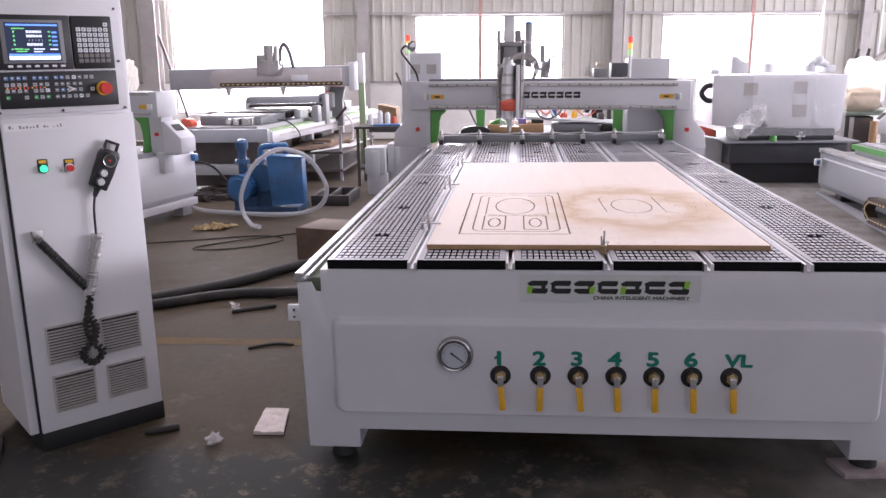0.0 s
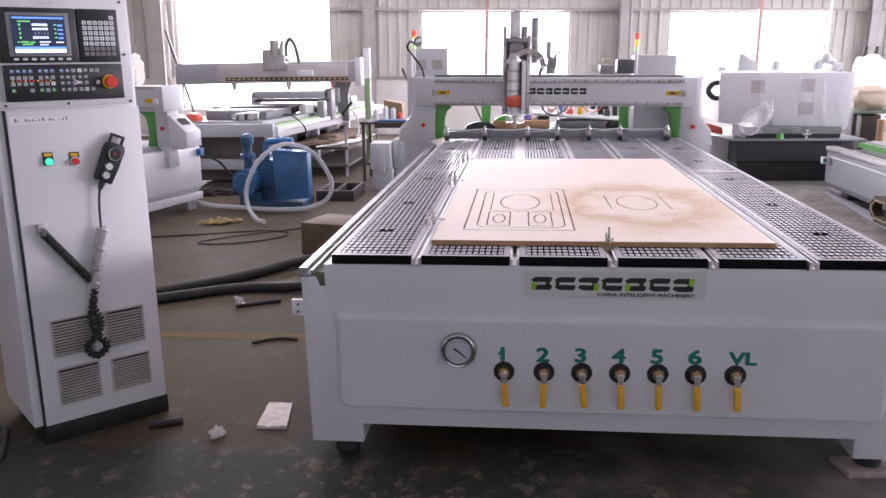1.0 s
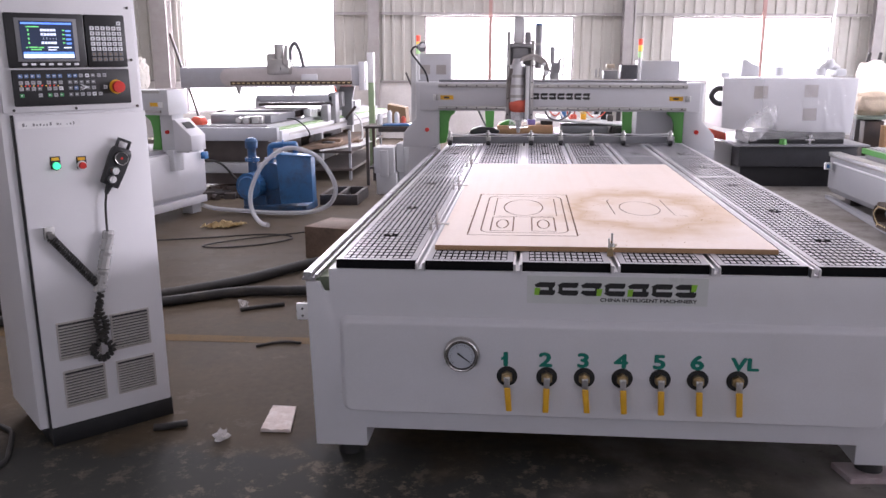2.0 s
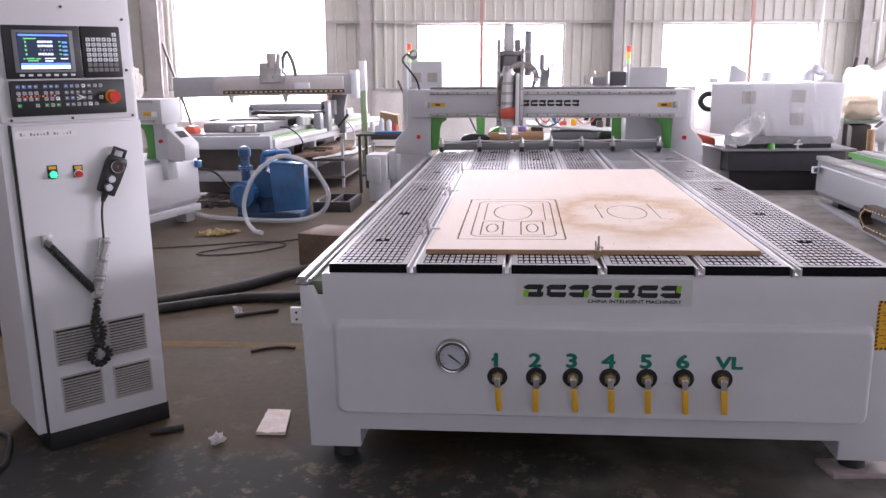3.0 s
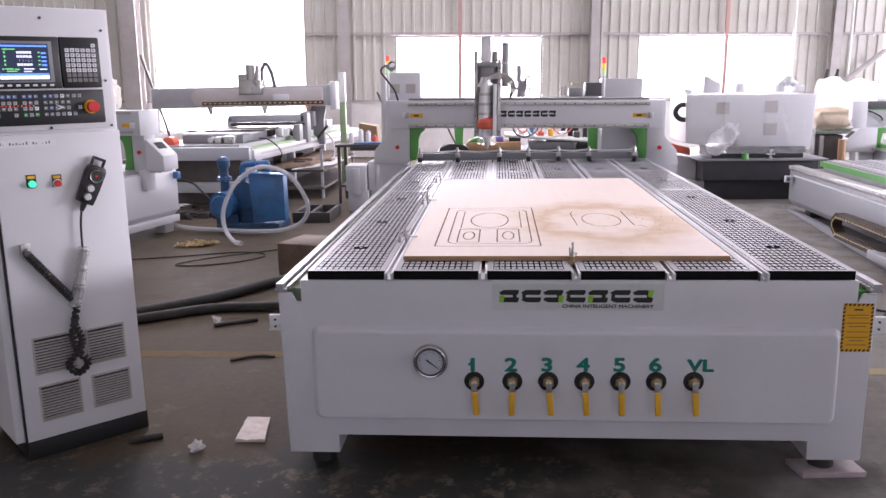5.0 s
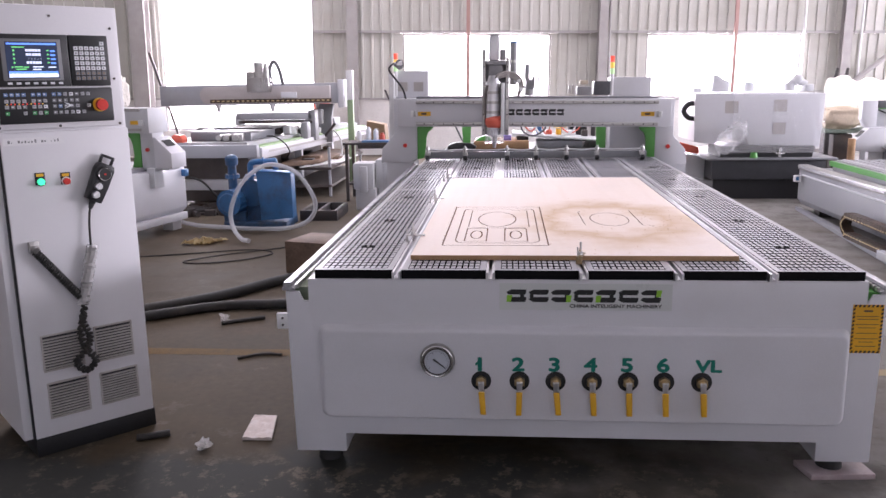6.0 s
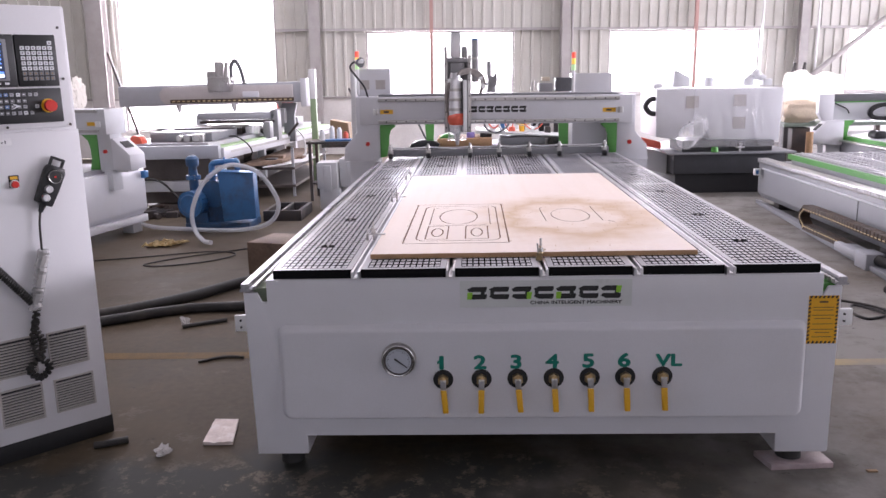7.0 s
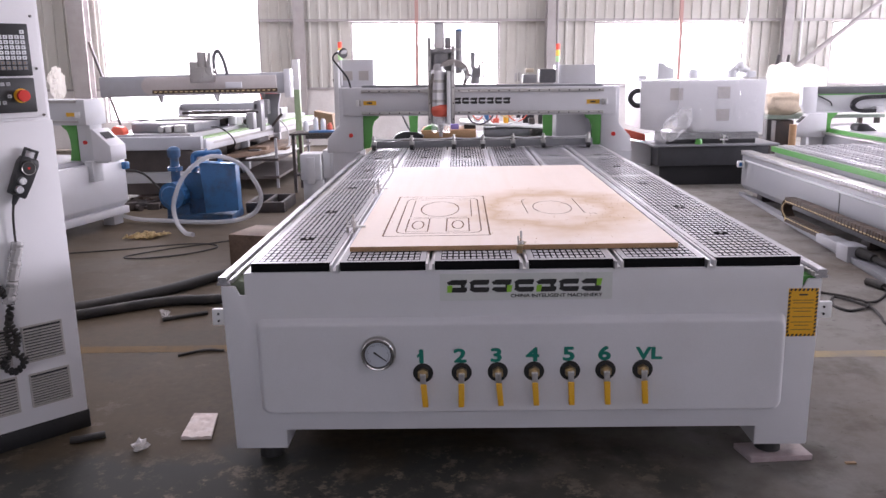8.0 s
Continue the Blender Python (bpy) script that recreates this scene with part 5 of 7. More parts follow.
# ---- floor clutter round the router ----
solid("shim_board", Prism([(1.91, -0.016), (2.142, 0.002), (2.128, 0.122), (1.885, 0.104)], 0.0, 0.021, "z", bevel=0.001), mat("film_ply", (0.40, 0.32, 0.32), 0.4, vary=0.12, stain=(0.55, 0.51, 0.54), stain_amount=0.6, stain_scale=6), "reddish film-faced shim board under machine foot", "board")
bm = bmesh.new()
c00, c10, c11, c01 = Vector((-0.287, 0.215, 0)), Vector((-0.165, 0.218, 0)), Vector((-0.205, 0.445, 0)), Vector((-0.308, 0.445, 0))
rows = []
for i in range(15):
    u = i / 14
    rows.append([bm.verts.new(c00.lerp(c10, u).lerp(c01.lerp(c11, u), j / 20) + Vector((0, 0, 0.013 + 0.006 * noise.noise((u * 4, j * 0.35, 0)) + 0.003 * noise.noise((u * 14, j * 0.9, 5))))) for j in range(21)])
for i in range(14):
    for j in range(20):
        bm.faces.new((rows[i][j], rows[i + 1][j], rows[i + 1][j + 1], rows[i][j + 1]))
rim = [e for e in bm.edges if e.is_boundary]
down = bmesh.ops.extrude_edge_only(bm, edges=rim)["geom"]
for v in down:
    if isinstance(v, bmesh.types.BMVert):
        v.co.z = 0.0
bmesh.ops.recalc_face_normals(bm, faces=bm.faces)
solid("foam_sheet", bm, M_PAPER, "wrinkled pale pinkish packing sheet on floor", "packaging")


def crumpled(name, x, y, r, high, label, seed):
    bm = bmesh.new()
    bmesh.ops.create_icosphere(bm, subdivisions=3, radius=1.0)
    for v in bm.verts:
        k = 0.62 + 0.7 * noise.noise(v.co * 1.7 + Vector((seed, 0, 0))) + 0.25 * noise.noise(v.co * 5 + Vector((0, seed, 0)))
        v.co = Vector((v.co.x * r * k, v.co.y * r * k * 0.7, max(0, (v.co.z * 0.6 + 0.5) * high * (k + 0.2))))
    ob = solid(name, bm, M_BAGFILM, label, "plastic bag", m=pose(x, y, 0, 0, 0, seed * 40))
    return ob


crumpled("plastic_bag", -0.42, 0.13, 0.045, 0.035, "crumpled clear plastic bag on concrete floor", 1)
crumpled("plastic_bag", -0.925, 1.84, 0.055, 0.05, "crumpled clear plastic bag beside black hoses", 3)
solid("rubber_offcut", Tube(smooth_line([(-0.725, 0.19, 0.014), (-0.69, 0.20, 0.014), (-0.64, 0.225, 0.015), (-0.605, 0.242, 0.015)]), 0.014, 10), M_RUBBER, "short black rubber hose offcut beside cabinet", "hose")
solid("rubber_strip", Tube(smooth_line([(-0.63, 1.19, 0.006), (-0.55, 1.25, 0.007), (-0.48, 1.27, 0.007), (-0.41, 1.257, 0.006)]), 0.008, 8), M_RUBBER, "thin bent black strip on floor", "strip")
solid("rubber_strip", Tube(smooth_line([(-0.93, 1.80, 0.01), (-0.84, 1.86, 0.01), (-0.70, 1.93, 0.012)]), 0.013, 8), M_RUBBER, "short black strip lying beside hoses", "strip")
solid("vacuum_hose", Tube(smooth_line([(-2.4, 1.62, 0.036), (-1.9, 1.77, 0.036), (-1.5, 2.01, 0.036), (-1.13, 2.35, 0.036), (-0.82, 2.79, 0.04), (-0.4, 3.2, 0.05), (0.2, 3.45, 0.09)], 30), 0.034, 14, ribs=0.0025), M_RUBBER, "thick ribbed black hose snaking along floor", "hose", "floor hoses")
solid("vacuum_hose", Tube(smooth_line([(-2.3, 1.36, 0.032), (-1.8, 1.66, 0.032), (-1.43, 1.87, 0.032), (-1.045, 2.11, 0.032), (-0.685, 2.16, 0.034), (0.0, 2.2, 0.05), (0.3, 2.2, 0.06)], 30), 0.030, 14, ribs=0.0025), M_RUBBER, "thick ribbed black hose snaking along floor", "hose", "floor hoses")
solid("floor_cable", Tube(smooth_line([(-2.6, 3.6, 0.008), (-2.0, 3.78, 0.008), (-1.45, 3.98, 0.008), (-1.2, 3.85, 0.008), (-1.35, 3.6, 0.008), (-1.65, 3.45, 0.008), (-1.85, 3.5, 0.008), (-1.6, 3.75, 0.012), (-1.2, 4.05, 0.008), (-0.9, 4.3, 0.008)], 12), 0.006, 6), M_RUBBER, "thin black cable looped on floor", "cable")
solid("floor_cable", Tube(smooth_line([(2.75, 2.5, 0.008), (3.0, 2.32, 0.008), (3.219, 2.139, 0.008), (3.30, 1.99, 0.008), (3.24, 1.87, 0.014), (3.17, 1.84, 0.008), (3.11, 1.83, 0.008), (3.08, 1.94, 0.008), (3.16, 2.10, 0.012), (3.26, 1.88, 0.014), (3.24, 1.70, 0.008), (3.21, 1.55, 0.008), (3.3, 1.2, 0.008)], 12), 0.008, 6), M_RUBBER, "black cable looped on floor beside router", "cable")
solid("floor_cable", Tube(smooth_line([(-1.75, 0.35, 0.009), (-1.5, 0.22, 0.009), (-1.371, 0.161, 0.009), (-1.30, 0.12, 0.009), (-1.26, 0.068, 0.009), (-1.20, -0.04, 0.009), (-1.16, -0.14, 0.009), (-1.2, -0.3, 0.009), (-1.5, -0.42, 0.009)], 10), 0.010, 8), M_RUBBER, "black cable curling on floor beside cabinet", "cable")
solid("cable_plug", Tube(smooth_line([(3.50, 2.41, 0.025), (3.52, 2.36, 0.027), (3.54, 2.27, 0.024)], 6), 0.024, 12), M_RUBBER, "black cable plug lying on floor", "plug")
solid("floor_cable", Tube(smooth_line([(3.54, 2.28, 0.02), (3.53, 2.2, 0.010), (3.38, 2.02, 0.008), (3.27, 1.95, 0.02)], 8), 0.008, 8), M_RUBBER, "short black cable running to a plug", "cable")
solid("paper_scrap", Box(2.25, 2.288, -0.035, -0.02, 0, 0.006, bevel=0.001), M_CARD, "tiny brown scrap on concrete floor", "scrap")
bm = bmesh.new()
prism(bm, [(-0.90, 3.16), (-0.5, 3.05), (-0.38, 3.42), (-0.78, 3.53)], 0.0, 0.25, "z", bevel=0.008)
solid("timber_block", bm, M_WOODBLK, "dark weathered timber block on floor", "block")
bm = bmesh.new()
nu, nv = 26, 14
sheet = []
for i in range(nu + 1):
    row = []
    for j in range(nv + 1):
        u, v = i / nu - 0.5, j / nv - 0.5
        q = Vector((u * 5, v * 4, 1.7))
        fold = abs(noise.noise(q)) * 0.055 + abs(noise.noise(q * 2.6)) * 0.03
        edge_in = 1 - 0.25 * noise.noise((u * 7, v * 7, 9))
        row.append(bm.verts.new((-1.97 + 0.27 * u * edge_in + 0.10 * v, 4.30 + 0.2 * v * edge_in + 0.05 * noise.noise((u * 6, 0, 3)), 0.004 + fold)))
    sheet.append(row)
for i in range(nu):
    for j in range(nv):
        bm.faces.new((sheet[i][j], sheet[i + 1][j], sheet[i + 1][j + 1], sheet[i][j + 1]))
bmesh.ops.solidify(bm, geom=bm.faces[:], thickness=0.003)
solid("crumpled_paper", bm, M_RAG, "crumpled yellow wrapping paper on floor", "paper")
tray = thing("steel_tray", pose(0, 0, 0), "dark rusty open steel frame on floor", "frame")
for x0, x1, y0, y1 in ((-1.38, -0.98, 5.50, 5.54), (-1.38, -0.98, 6.06, 6.10), (-1.38, -1.34, 5.54, 6.06), (-1.02, -0.98, 5.54, 6.06), (-1.2, -1.17, 5.54, 6.06)):
    part("frame_bar", Box(x0, x1, y0, y1, 0, 0.11, bevel=0.003), M_DARKSTEEL, tray)

# ---- vacuum pump ----
M_BLUE_OLD = mat("dirty_blue_paint", (0.028, 0.095, 0.21), 0.5, vary=0.2, scale=8, stain=(0.05, 0.05, 0.055), stain_amount=0.6, stain_scale=9)
pump = thing("vacuum_pump", pose(-0.03, 0.25, 0), "blue vacuum pump set with motor, pipes and square tank", "pump")
base = part("base_frame", Box(-2.0, -1.36, 4.76, 5.2, 0.0, 0.075, bevel=0.006), M_BLUE_OLD, pump, "dirty dark blue base frame")
part("tank", Prism([(-1.595, 0.1), (-1.27, 0.125), (-1.275, 0.565), (-1.625, 0.585)], 4.69, 4.84, bevel=0.01), M_BLUE, pump, "blue square steel tank")
part("tank_lid", Prism([(-1.63, 0.582), (-1.27, 0.562), (-1.265, 0.575), (-1.63, 0.597)], 4.68, 4.85, bevel=0.003), M_BLUE, pump)
bm = bmesh.new()
rod(bm, (-1.90, 4.68, 0.28), (-1.86, 5.15, 0.28), 0.115, sides=32)
rod(bm, (-1.905, 4.655, 0.28), (-1.90, 4.68, 0.28), 0.13, sides=32)
rod(bm, (-1.906, 4.64, 0.28), (-1.905, 4.655, 0.28), 0.09, 0.1, 32)
motor = part("motor", bm, M_BLUE, pump, "blue finned electric motor")
for k in range(16):
    c, s = math.cos(math.pi * k / 8), math.sin(math.pi * k / 8)
    part("fin", Rod((-1.90 + 0.118 * c, 4.70, 0.28 + 0.118 * s), (-1.865 + 0.118 * c, 5.1, 0.28 + 0.118 * s), 0.007, sides=5), M_BLUE, motor)
part("motor_foot", Box(-2.0, -1.78, 4.78, 5.1, 0.075, 0.175), M_BLUE_OLD, pump)
bm = bmesh.new()
rod(bm, (-1.70, 4.8, 0.36), (-1.68, 5.15, 0.36), 0.12, sides=28)
rod(bm, (-1.705, 4.785, 0.36), (-1.70, 4.8, 0.36), 0.135, sides=28)
part("pump_head", bm, M_BLUE_OLD, pump, "round blue pump head")
part("pump_support", Box(-1.8, -1.62, 4.85, 5.1, 0.075, 0.26), M_BLUE_OLD, pump)
bm = bmesh.new()
for z0, z1, ra, rb in ((0.38, 0.534, 0.045, 0.045), (0.534, 0.56, 0.048, 0.042), (0.56, 0.63, 0.042, 0.042), (0.63, 0.645, 0.058, 0.062), (0.645, 0.70, 0.062, 0.064), (0.70, 0.725, 0.064, 0.045), (0.725, 0.735, 0.045, 0.02)):
    rod(bm, (-1.93, 4.9, z0), (-1.93, 4.9, z1), ra, rb, 24)
inlet = part("inlet_pipe", bm, M_BLUE_OLD, pump, "flanged blue inlet pipe")
for z in (0.50, 0.519):
    part("flange", Rod((-1.93, 4.9, z), (-1.93, 4.9, z + 0.015), 0.072, sides=24), M_BLUE, inlet)
for k in range(6):
    c, q = math.cos(k * math.pi / 3), math.sin(k * math.pi / 3)
    part("bolt", Rod((-1.93 + 0.06 * c, 4.9 + 0.06 * q, 0.492), (-1.93 + 0.06 * c, 4.9 + 0.06 * q, 0.544), 0.007, sides=6), M_STEEL, inlet)
bm = bmesh.new()
tube(bm, smooth_line([(-1.74, 4.9, 0.42), (-1.74, 4.9, 0.58), (-1.735, 4.9, 0.635), (-1.70, 4.9, 0.658), (-1.60, 4.92, 0.662), (-1.53, 4.95, 0.66), (-1.505, 4.97, 0.63), (-1.5, 4.97, 0.3)], 10), 0.030, 14)
rod(bm, (-1.74, 4.9, 0.52), (-1.74, 4.9, 0.535), 0.058, sides=20)
rod(bm, (-1.62, 4.915, 0.662), (-1.605, 4.918, 0.662), 0.046, sides=20)
part("outlet_pipe", bm, M_BLUE, pump, "bent blue outlet pipe")
solid("clear_hose", Tube(smooth_line([(-1.52, 4.2, 0.042), (-1.62, 4.28, 0.05), (-1.73, 4.4, 0.14), (-1.75, 4.45, 0.30), (-1.66, 4.5, 0.52), (-1.50, 4.55, 0.66), (-1.36, 4.58, 0.69), (-1.17, 4.6, 0.62), (-1.05, 4.62, 0.46), (-1.0, 4.64, 0.30), (-1.08, 4.68, 0.15), (-1.28, 4.72, 0.07), (-1.6, 4.78, 0.046), (-2.0, 4.88, 0.046), (-2.35, 5.0, 0.05), (-2.65, 5.25, 0.08), (-2.8, 5.5, 0.16)], 16), 0.0205, 14, ribs=0.0012), M_HOSE, "thick clear plastic hose looped over floor", "hose")


# ---- the other routers ----
def side_leg(parent, o, y0, y1, z0, ztop, deep=0.13):
    """A flared gantry leg whose outline leans outwards at its foot; o maps outwards distances to x."""
    pts = [(o(0.16), z0), (o(-0.14), z0), (o(-0.14), ztop), (o(0.0), ztop), (o(0.0), z0 + 0.30), (o(0.16), z0 + 0.12)]
    return part("gantry_leg", Prism(pts if o(1) > o(0) else pts[::-1], y0, y1, bevel=0.006), M_PAINT2, parent, "grey-white gantry leg")


# small router beside the cabinet
r1 = thing("cnc_router", pose(-2.44, 5.12, 0, 0, 0, -14), "light grey router with green gusset standing behind cabinet", "machine", "other routers")
part("bed", Prism([(-1.7, 0.16), (-0.06, 0.16), (0.0, 0.22), (0.0, 0.62), (-1.7, 0.62)], -3.4, 0.0, bevel=0.006), M_PAINT, r1)
part("lower_rail", Box(-0.07, 0.015, -3.4, -0.02, 0.10, 0.17, bevel=0.006), M_PAINT, r1)
for y in (-3.3, -0.2):
    for x in (-1.6, -0.16):
        part("leg", Box(x, x + 0.12, y, y + 0.14, 0.0, 0.16, bevel=0.004), M_PAINT2, r1)
part("table", Box(-1.6, -0.1, -3.35, -0.02, 0.62, 0.66), M_PLATE, r1)
part("end_socket", Box(0.0, 0.05, -0.06, 0.0, 0.53, 0.60, bevel=0.006), M_BLUE, r1)
lg = side_leg(r1, lambda v: -0.04 + v, -0.62, -0.45, 0.64, 1.22)
part("operator_box", Prism([(0.09, 0.66), (0.17, 0.66), (0.17, 0.80), (0.0, 0.95), (-0.02, 0.95), (-0.02, 0.66)], -0.64, -0.42, bevel=0.004), M_PAINT, lg, "slanted operator box")
part("switch_panel", Prism([(0.045, 0.917), (0.105, 0.864), (0.108, 0.868), (0.048, 0.921)], -0.60, -0.48), M_BLACK, lg)
part("leg_skirt", Box(-0.10, -0.015, -0.67, -0.53, 0.47, 0.66, bevel=0.004), M_PAINT2, lg)
part("gusset", Prism([(-0.29, 0.66), (-0.19, 0.66), (-0.185, 0.99), (-0.36, 0.99), (-0.29, 0.93), (-0.27, 0.86), (-0.265, 0.76)], -0.62, -0.57, bevel=0.003), M_GREEN, lg, "bright green gusset")
part("knob", Rod((-0.10, -0.62, 0.83), (-0.10, -0.64, 0.83), 0.018, sides=12), M_RED, lg)
bm = bmesh.new()
prism(bm, [(-1.9, 0.99), (-0.05, 0.99), (-0.05, 1.22), (-1.9, 1.22)], -0.70, -0.42, bevel=0.006)
bmm = part("gantry_beam", bm, M_PAINT2, r1)
for z in (1.01, 1.19):
    part("beam_rail", Box(-1.8, -0.13, -0.72, -0.70, z, z + 0.025), M_STEEL, bmm)
part("beam_label", Box(-0.25, -0.16, -0.702, -0.70, 1.07, 1.105), M_YELLOW, bmm)
lg.location, bmm.location = (0.07, 0.13, 0), (0.11, 0.13, 0)
part("connector", Box(-0.15, -0.10, -0.72, -0.70, 1.06, 1.11, bevel=0.004), M_WHITE, bmm)
bm = bmesh.new()
bmesh.ops.create_icosphere(bm, subdivisions=4, radius=1)
for v in bm.verts:
    k = 1 + 0.35 * noise.noise(v.co * 1.6) + 0.25 * noise.noise(v.co * 5)
    v.co = Vector((-2.98 + 0.06 * k * v.co.x, 5.05 + 0.1 * k * v.co.y, 1.36 + 0.15 * k * v.co.z))
solid("plastic_cover", bm, M_CLOTH, "crumpled white plastic cover over spindle unit", "cover")

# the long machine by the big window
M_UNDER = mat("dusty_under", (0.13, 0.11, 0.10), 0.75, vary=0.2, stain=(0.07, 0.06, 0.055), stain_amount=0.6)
M_DUSTPAINT = mat("dusty_grey_paint", (0.40, 0.41, 0.44), 0.55, vary=0.08, scale=3, fine=120, stain=(0.3, 0.27, 0.25), stain_amount=0.35)
r3 = thing("cnc_router", pose(0, 0, 0), "pale older router with long table under big window", "machine", "other routers")
part("bed_front", Box(-3.2, -2.02, 6.2, 6.3, 0.60, 0.745, bevel=0.008), M_DUSTPAINT, r3)
part("bed_rail", Prism([(-2.16, 6.3), (-1.99, 6.3), (-1.48, 10.6), (-1.65, 10.6)], 0.58, 0.705, "z", bevel=0.006), M_PAINT, r3, "white side rail")
part("bed_rail", Box(-3.25, -3.1, 6.3, 10.6, 0.60, 0.76, bevel=0.006), M_PAINT, r3)
part("table", Prism([(-3.08, 6.32), (-2.17, 6.32), (-1.66, 10.5), (-3.08, 10.5)], 0.68, 0.765, "z"), M_PLATE, r3)
part("edge_strip", Prism([(-2.15, 6.35), (-2.03, 6.35), (-1.53, 10.5), (-1.65, 10.5)], 0.705, 0.722, "z"), mat("dusty_green", (0.30, 0.46, 0.22), 0.6, vary=0.2, scale=9, stain=(0.55, 0.55, 0.5), stain_amount=0.5, stain_scale=9), r3, "dusty pale green edge strip")
part("guide_rail", Prism([(-1.985, 6.5), (-1.965, 6.5), (-1.47, 10.5), (-1.49, 10.5)], 0.64, 0.665, "z"), M_STEEL, r3, "steel guide rail")
for x, y in ((-3.15, 6.25), (-2.12, 6.35), (-2.12, 8.2), (-2.12, 10.2), (-3.15, 10.2)):
    part("leg", Box(x, x + 0.1, y, y + 0.1, 0.0, 0.60, bevel=0.004), M_PAINT2, r3)
for z in (0.12, 0.34):
    part("shelf", Box(-1.98, -1.42, 7.3, 9.6, z, z + 0.03), M_DARKSTEEL if z > 0.2 else M_UNDER, r3, "dirty steel side shelf")
for x, y in ((-1.46, 7.32), (-1.46, 9.5)):
    part("shelf_post", Box(x, x + 0.03, y, y + 0.03, 0.0, 0.62), M_DUSTPAINT, r3)
part("lower_beam", Box(-3.1, -2.1, 6.45, 6.55, 0.2, 0.32, bevel=0.006), M_PAINT2, r3)
bm = bmesh.new()
prism(bm, [(-4.05, 1.12), (-1.5, 1.14), (-1.5, 1.42), (-4.05, 1.40)], 8.4, 8.7, bevel=0.02)
b3 = part("gantry_beam", bm, M_DUSTPAINT, r3)
arc = [(-3.34 + 0.115 * math.cos(radians(a)), 1.265 + 0.115 * math.sin(radians(a))) for a in range(90, 271, 15)]
part("chain_housing", Prism(arc + [(-1.62, 1.15), (-1.62, 1.38)], 8.345, 8.4, bevel=0.006), mat("dusty_housing", (0.5, 0.46, 0.45), 0.6, vary=0.15), b3, "dusty pinkish chain housing")
b3c = part("cable_chain", Box(-3.3, -1.6, 8.315, 8.345, 1.16, 1.21, bevel=0.004), M_CHAIN, b3, "brown cable chain")
for k in range(24):
    part("link_dash", Box(-3.27 + 0.07 * k, -3.235 + 0.07 * k, 8.308, 8.316, 1.178, 1.193), M_RAG, b3c, "pale orange dash")
part("carriage_plate", Box(-2.3, -2.08, 8.32, 8.4, 1.22, 1.30, bevel=0.006), M_PAINT, b3)
for x, z in ((-2.46, 1.10), (-1.83, 1.14), (-3.23, 1.1)):
    part("drip_nozzle", Rod((x, 8.45, z + 0.05), (x, 8.45, z - 0.07), 0.05, 0.015, 12), M_STEEL, b3)
part("end_plate", Box(-1.52, -1.44, 8.38, 8.75, 1.08, 1.46, bevel=0.008), M_PAINT, b3)
for x in (-1.85,):
    part("gantry_leg", Prism([(x - 0.02, 1.13), (x + 0.24, 1.13), (x + 0.20, 0.95), (x + 0.20, 0.6), (x + 0.05, 0.6), (x + 0.05, 0.95)], 8.5, 8.6, bevel=0.006), M_GREYBED, b3, "dark grey leg plate")
    part("leg_brace", Rod((x + 0.05, 8.46, 0.62), (x + 0.26, 8.46, 0.86), 0.018, sides=8), M_DARKSTEEL, b3)
    part("leg_motor", Box(x - 0.06, x + 0.10, 8.36, 8.5, 0.86, 1.06, bevel=0.014), M_SERVO, b3, "grey drive motor")
    part("air_line", Tube(smooth_line([(x + 0.24, 8.4, 0.78), (x + 0.34, 8.38, 0.66), (x + 0.36, 8.36, 0.45), (x + 0.30, 8.3, 0.40)], 8), 0.012, 8), M_WHITE, b3)
bm = bmesh.new()
box(bm, -2.74, -2.43, 8.2, 8.4, 1.3, 1.50, bevel=0.02)
rod(bm, (-2.58, 8.3, 1.48), (-2.58, 8.3, 1.70), 0.07, sides=20)
box(bm, -2.75, -2.62, 8.22, 8.4, 1.42, 1.58, bevel=0.03)
rod(bm, (-2.48, 8.25, 1.45), (-2.46, 8.25, 1.69), 0.045, 0.03, 16)
for k in range(7):
    box(bm, -2.56 + 0.03 * k, -2.54 + 0.03 * k, 8.17, 8.22, 1.36 + 0.025 * (k * 3 % 4), 1.40 + 0.03 * (k * 3 % 4), bevel=0.004)
h3 = part("spindle_head", bm, M_STEEL, r3, "dark spindle head")
part("hose", Tube(smooth_line([(-2.42, 8.3, 1.42), (-2.43, 8.3, 1.6), (-2.37, 8.3, 1.71), (-2.30, 8.3, 1.6), (-2.27, 8.35, 1.40)], 10), 0.026, 10), M_GREYCABLE, h3)
part("cross_slide", Box(-2.84, -1.80, 8.0, 8.25, 0.94, 1.03, bevel=0.012), M_DUSTPAINT, r3)
part("cross_slide", Box(-2.80, -1.80, 7.96, 8.2, 0.895, 0.93, bevel=0.006), M_DARKSTEEL, r3, "dark steel guide rail")
part("slide_post", Box(-1.86, -1.76, 8.0, 8.2, 0.66, 1.06, bevel=0.01), M_SERVO, r3)
part("slide_post", Box(-2.86, -2.78, 8.0, 8.2, 0.76, 1.0, bevel=0.01), M_PAINT2, r3)
part("guide_rail", Box(-3.3, -2.02, 7.75, 7.85, 0.825, 0.855, bevel=0.006), M_DARKSTEEL, r3, "dark steel guide rail")
part("rail_block", Box(-2.12, -1.95, 7.7, 7.9, 0.765, 0.87, bevel=0.01), M_WHITE, r3)
part("rail_block", Box(-1.90, -1.80, 7.72, 7.9, 0.70, 0.92, bevel=0.02), M_SERVO, r3)
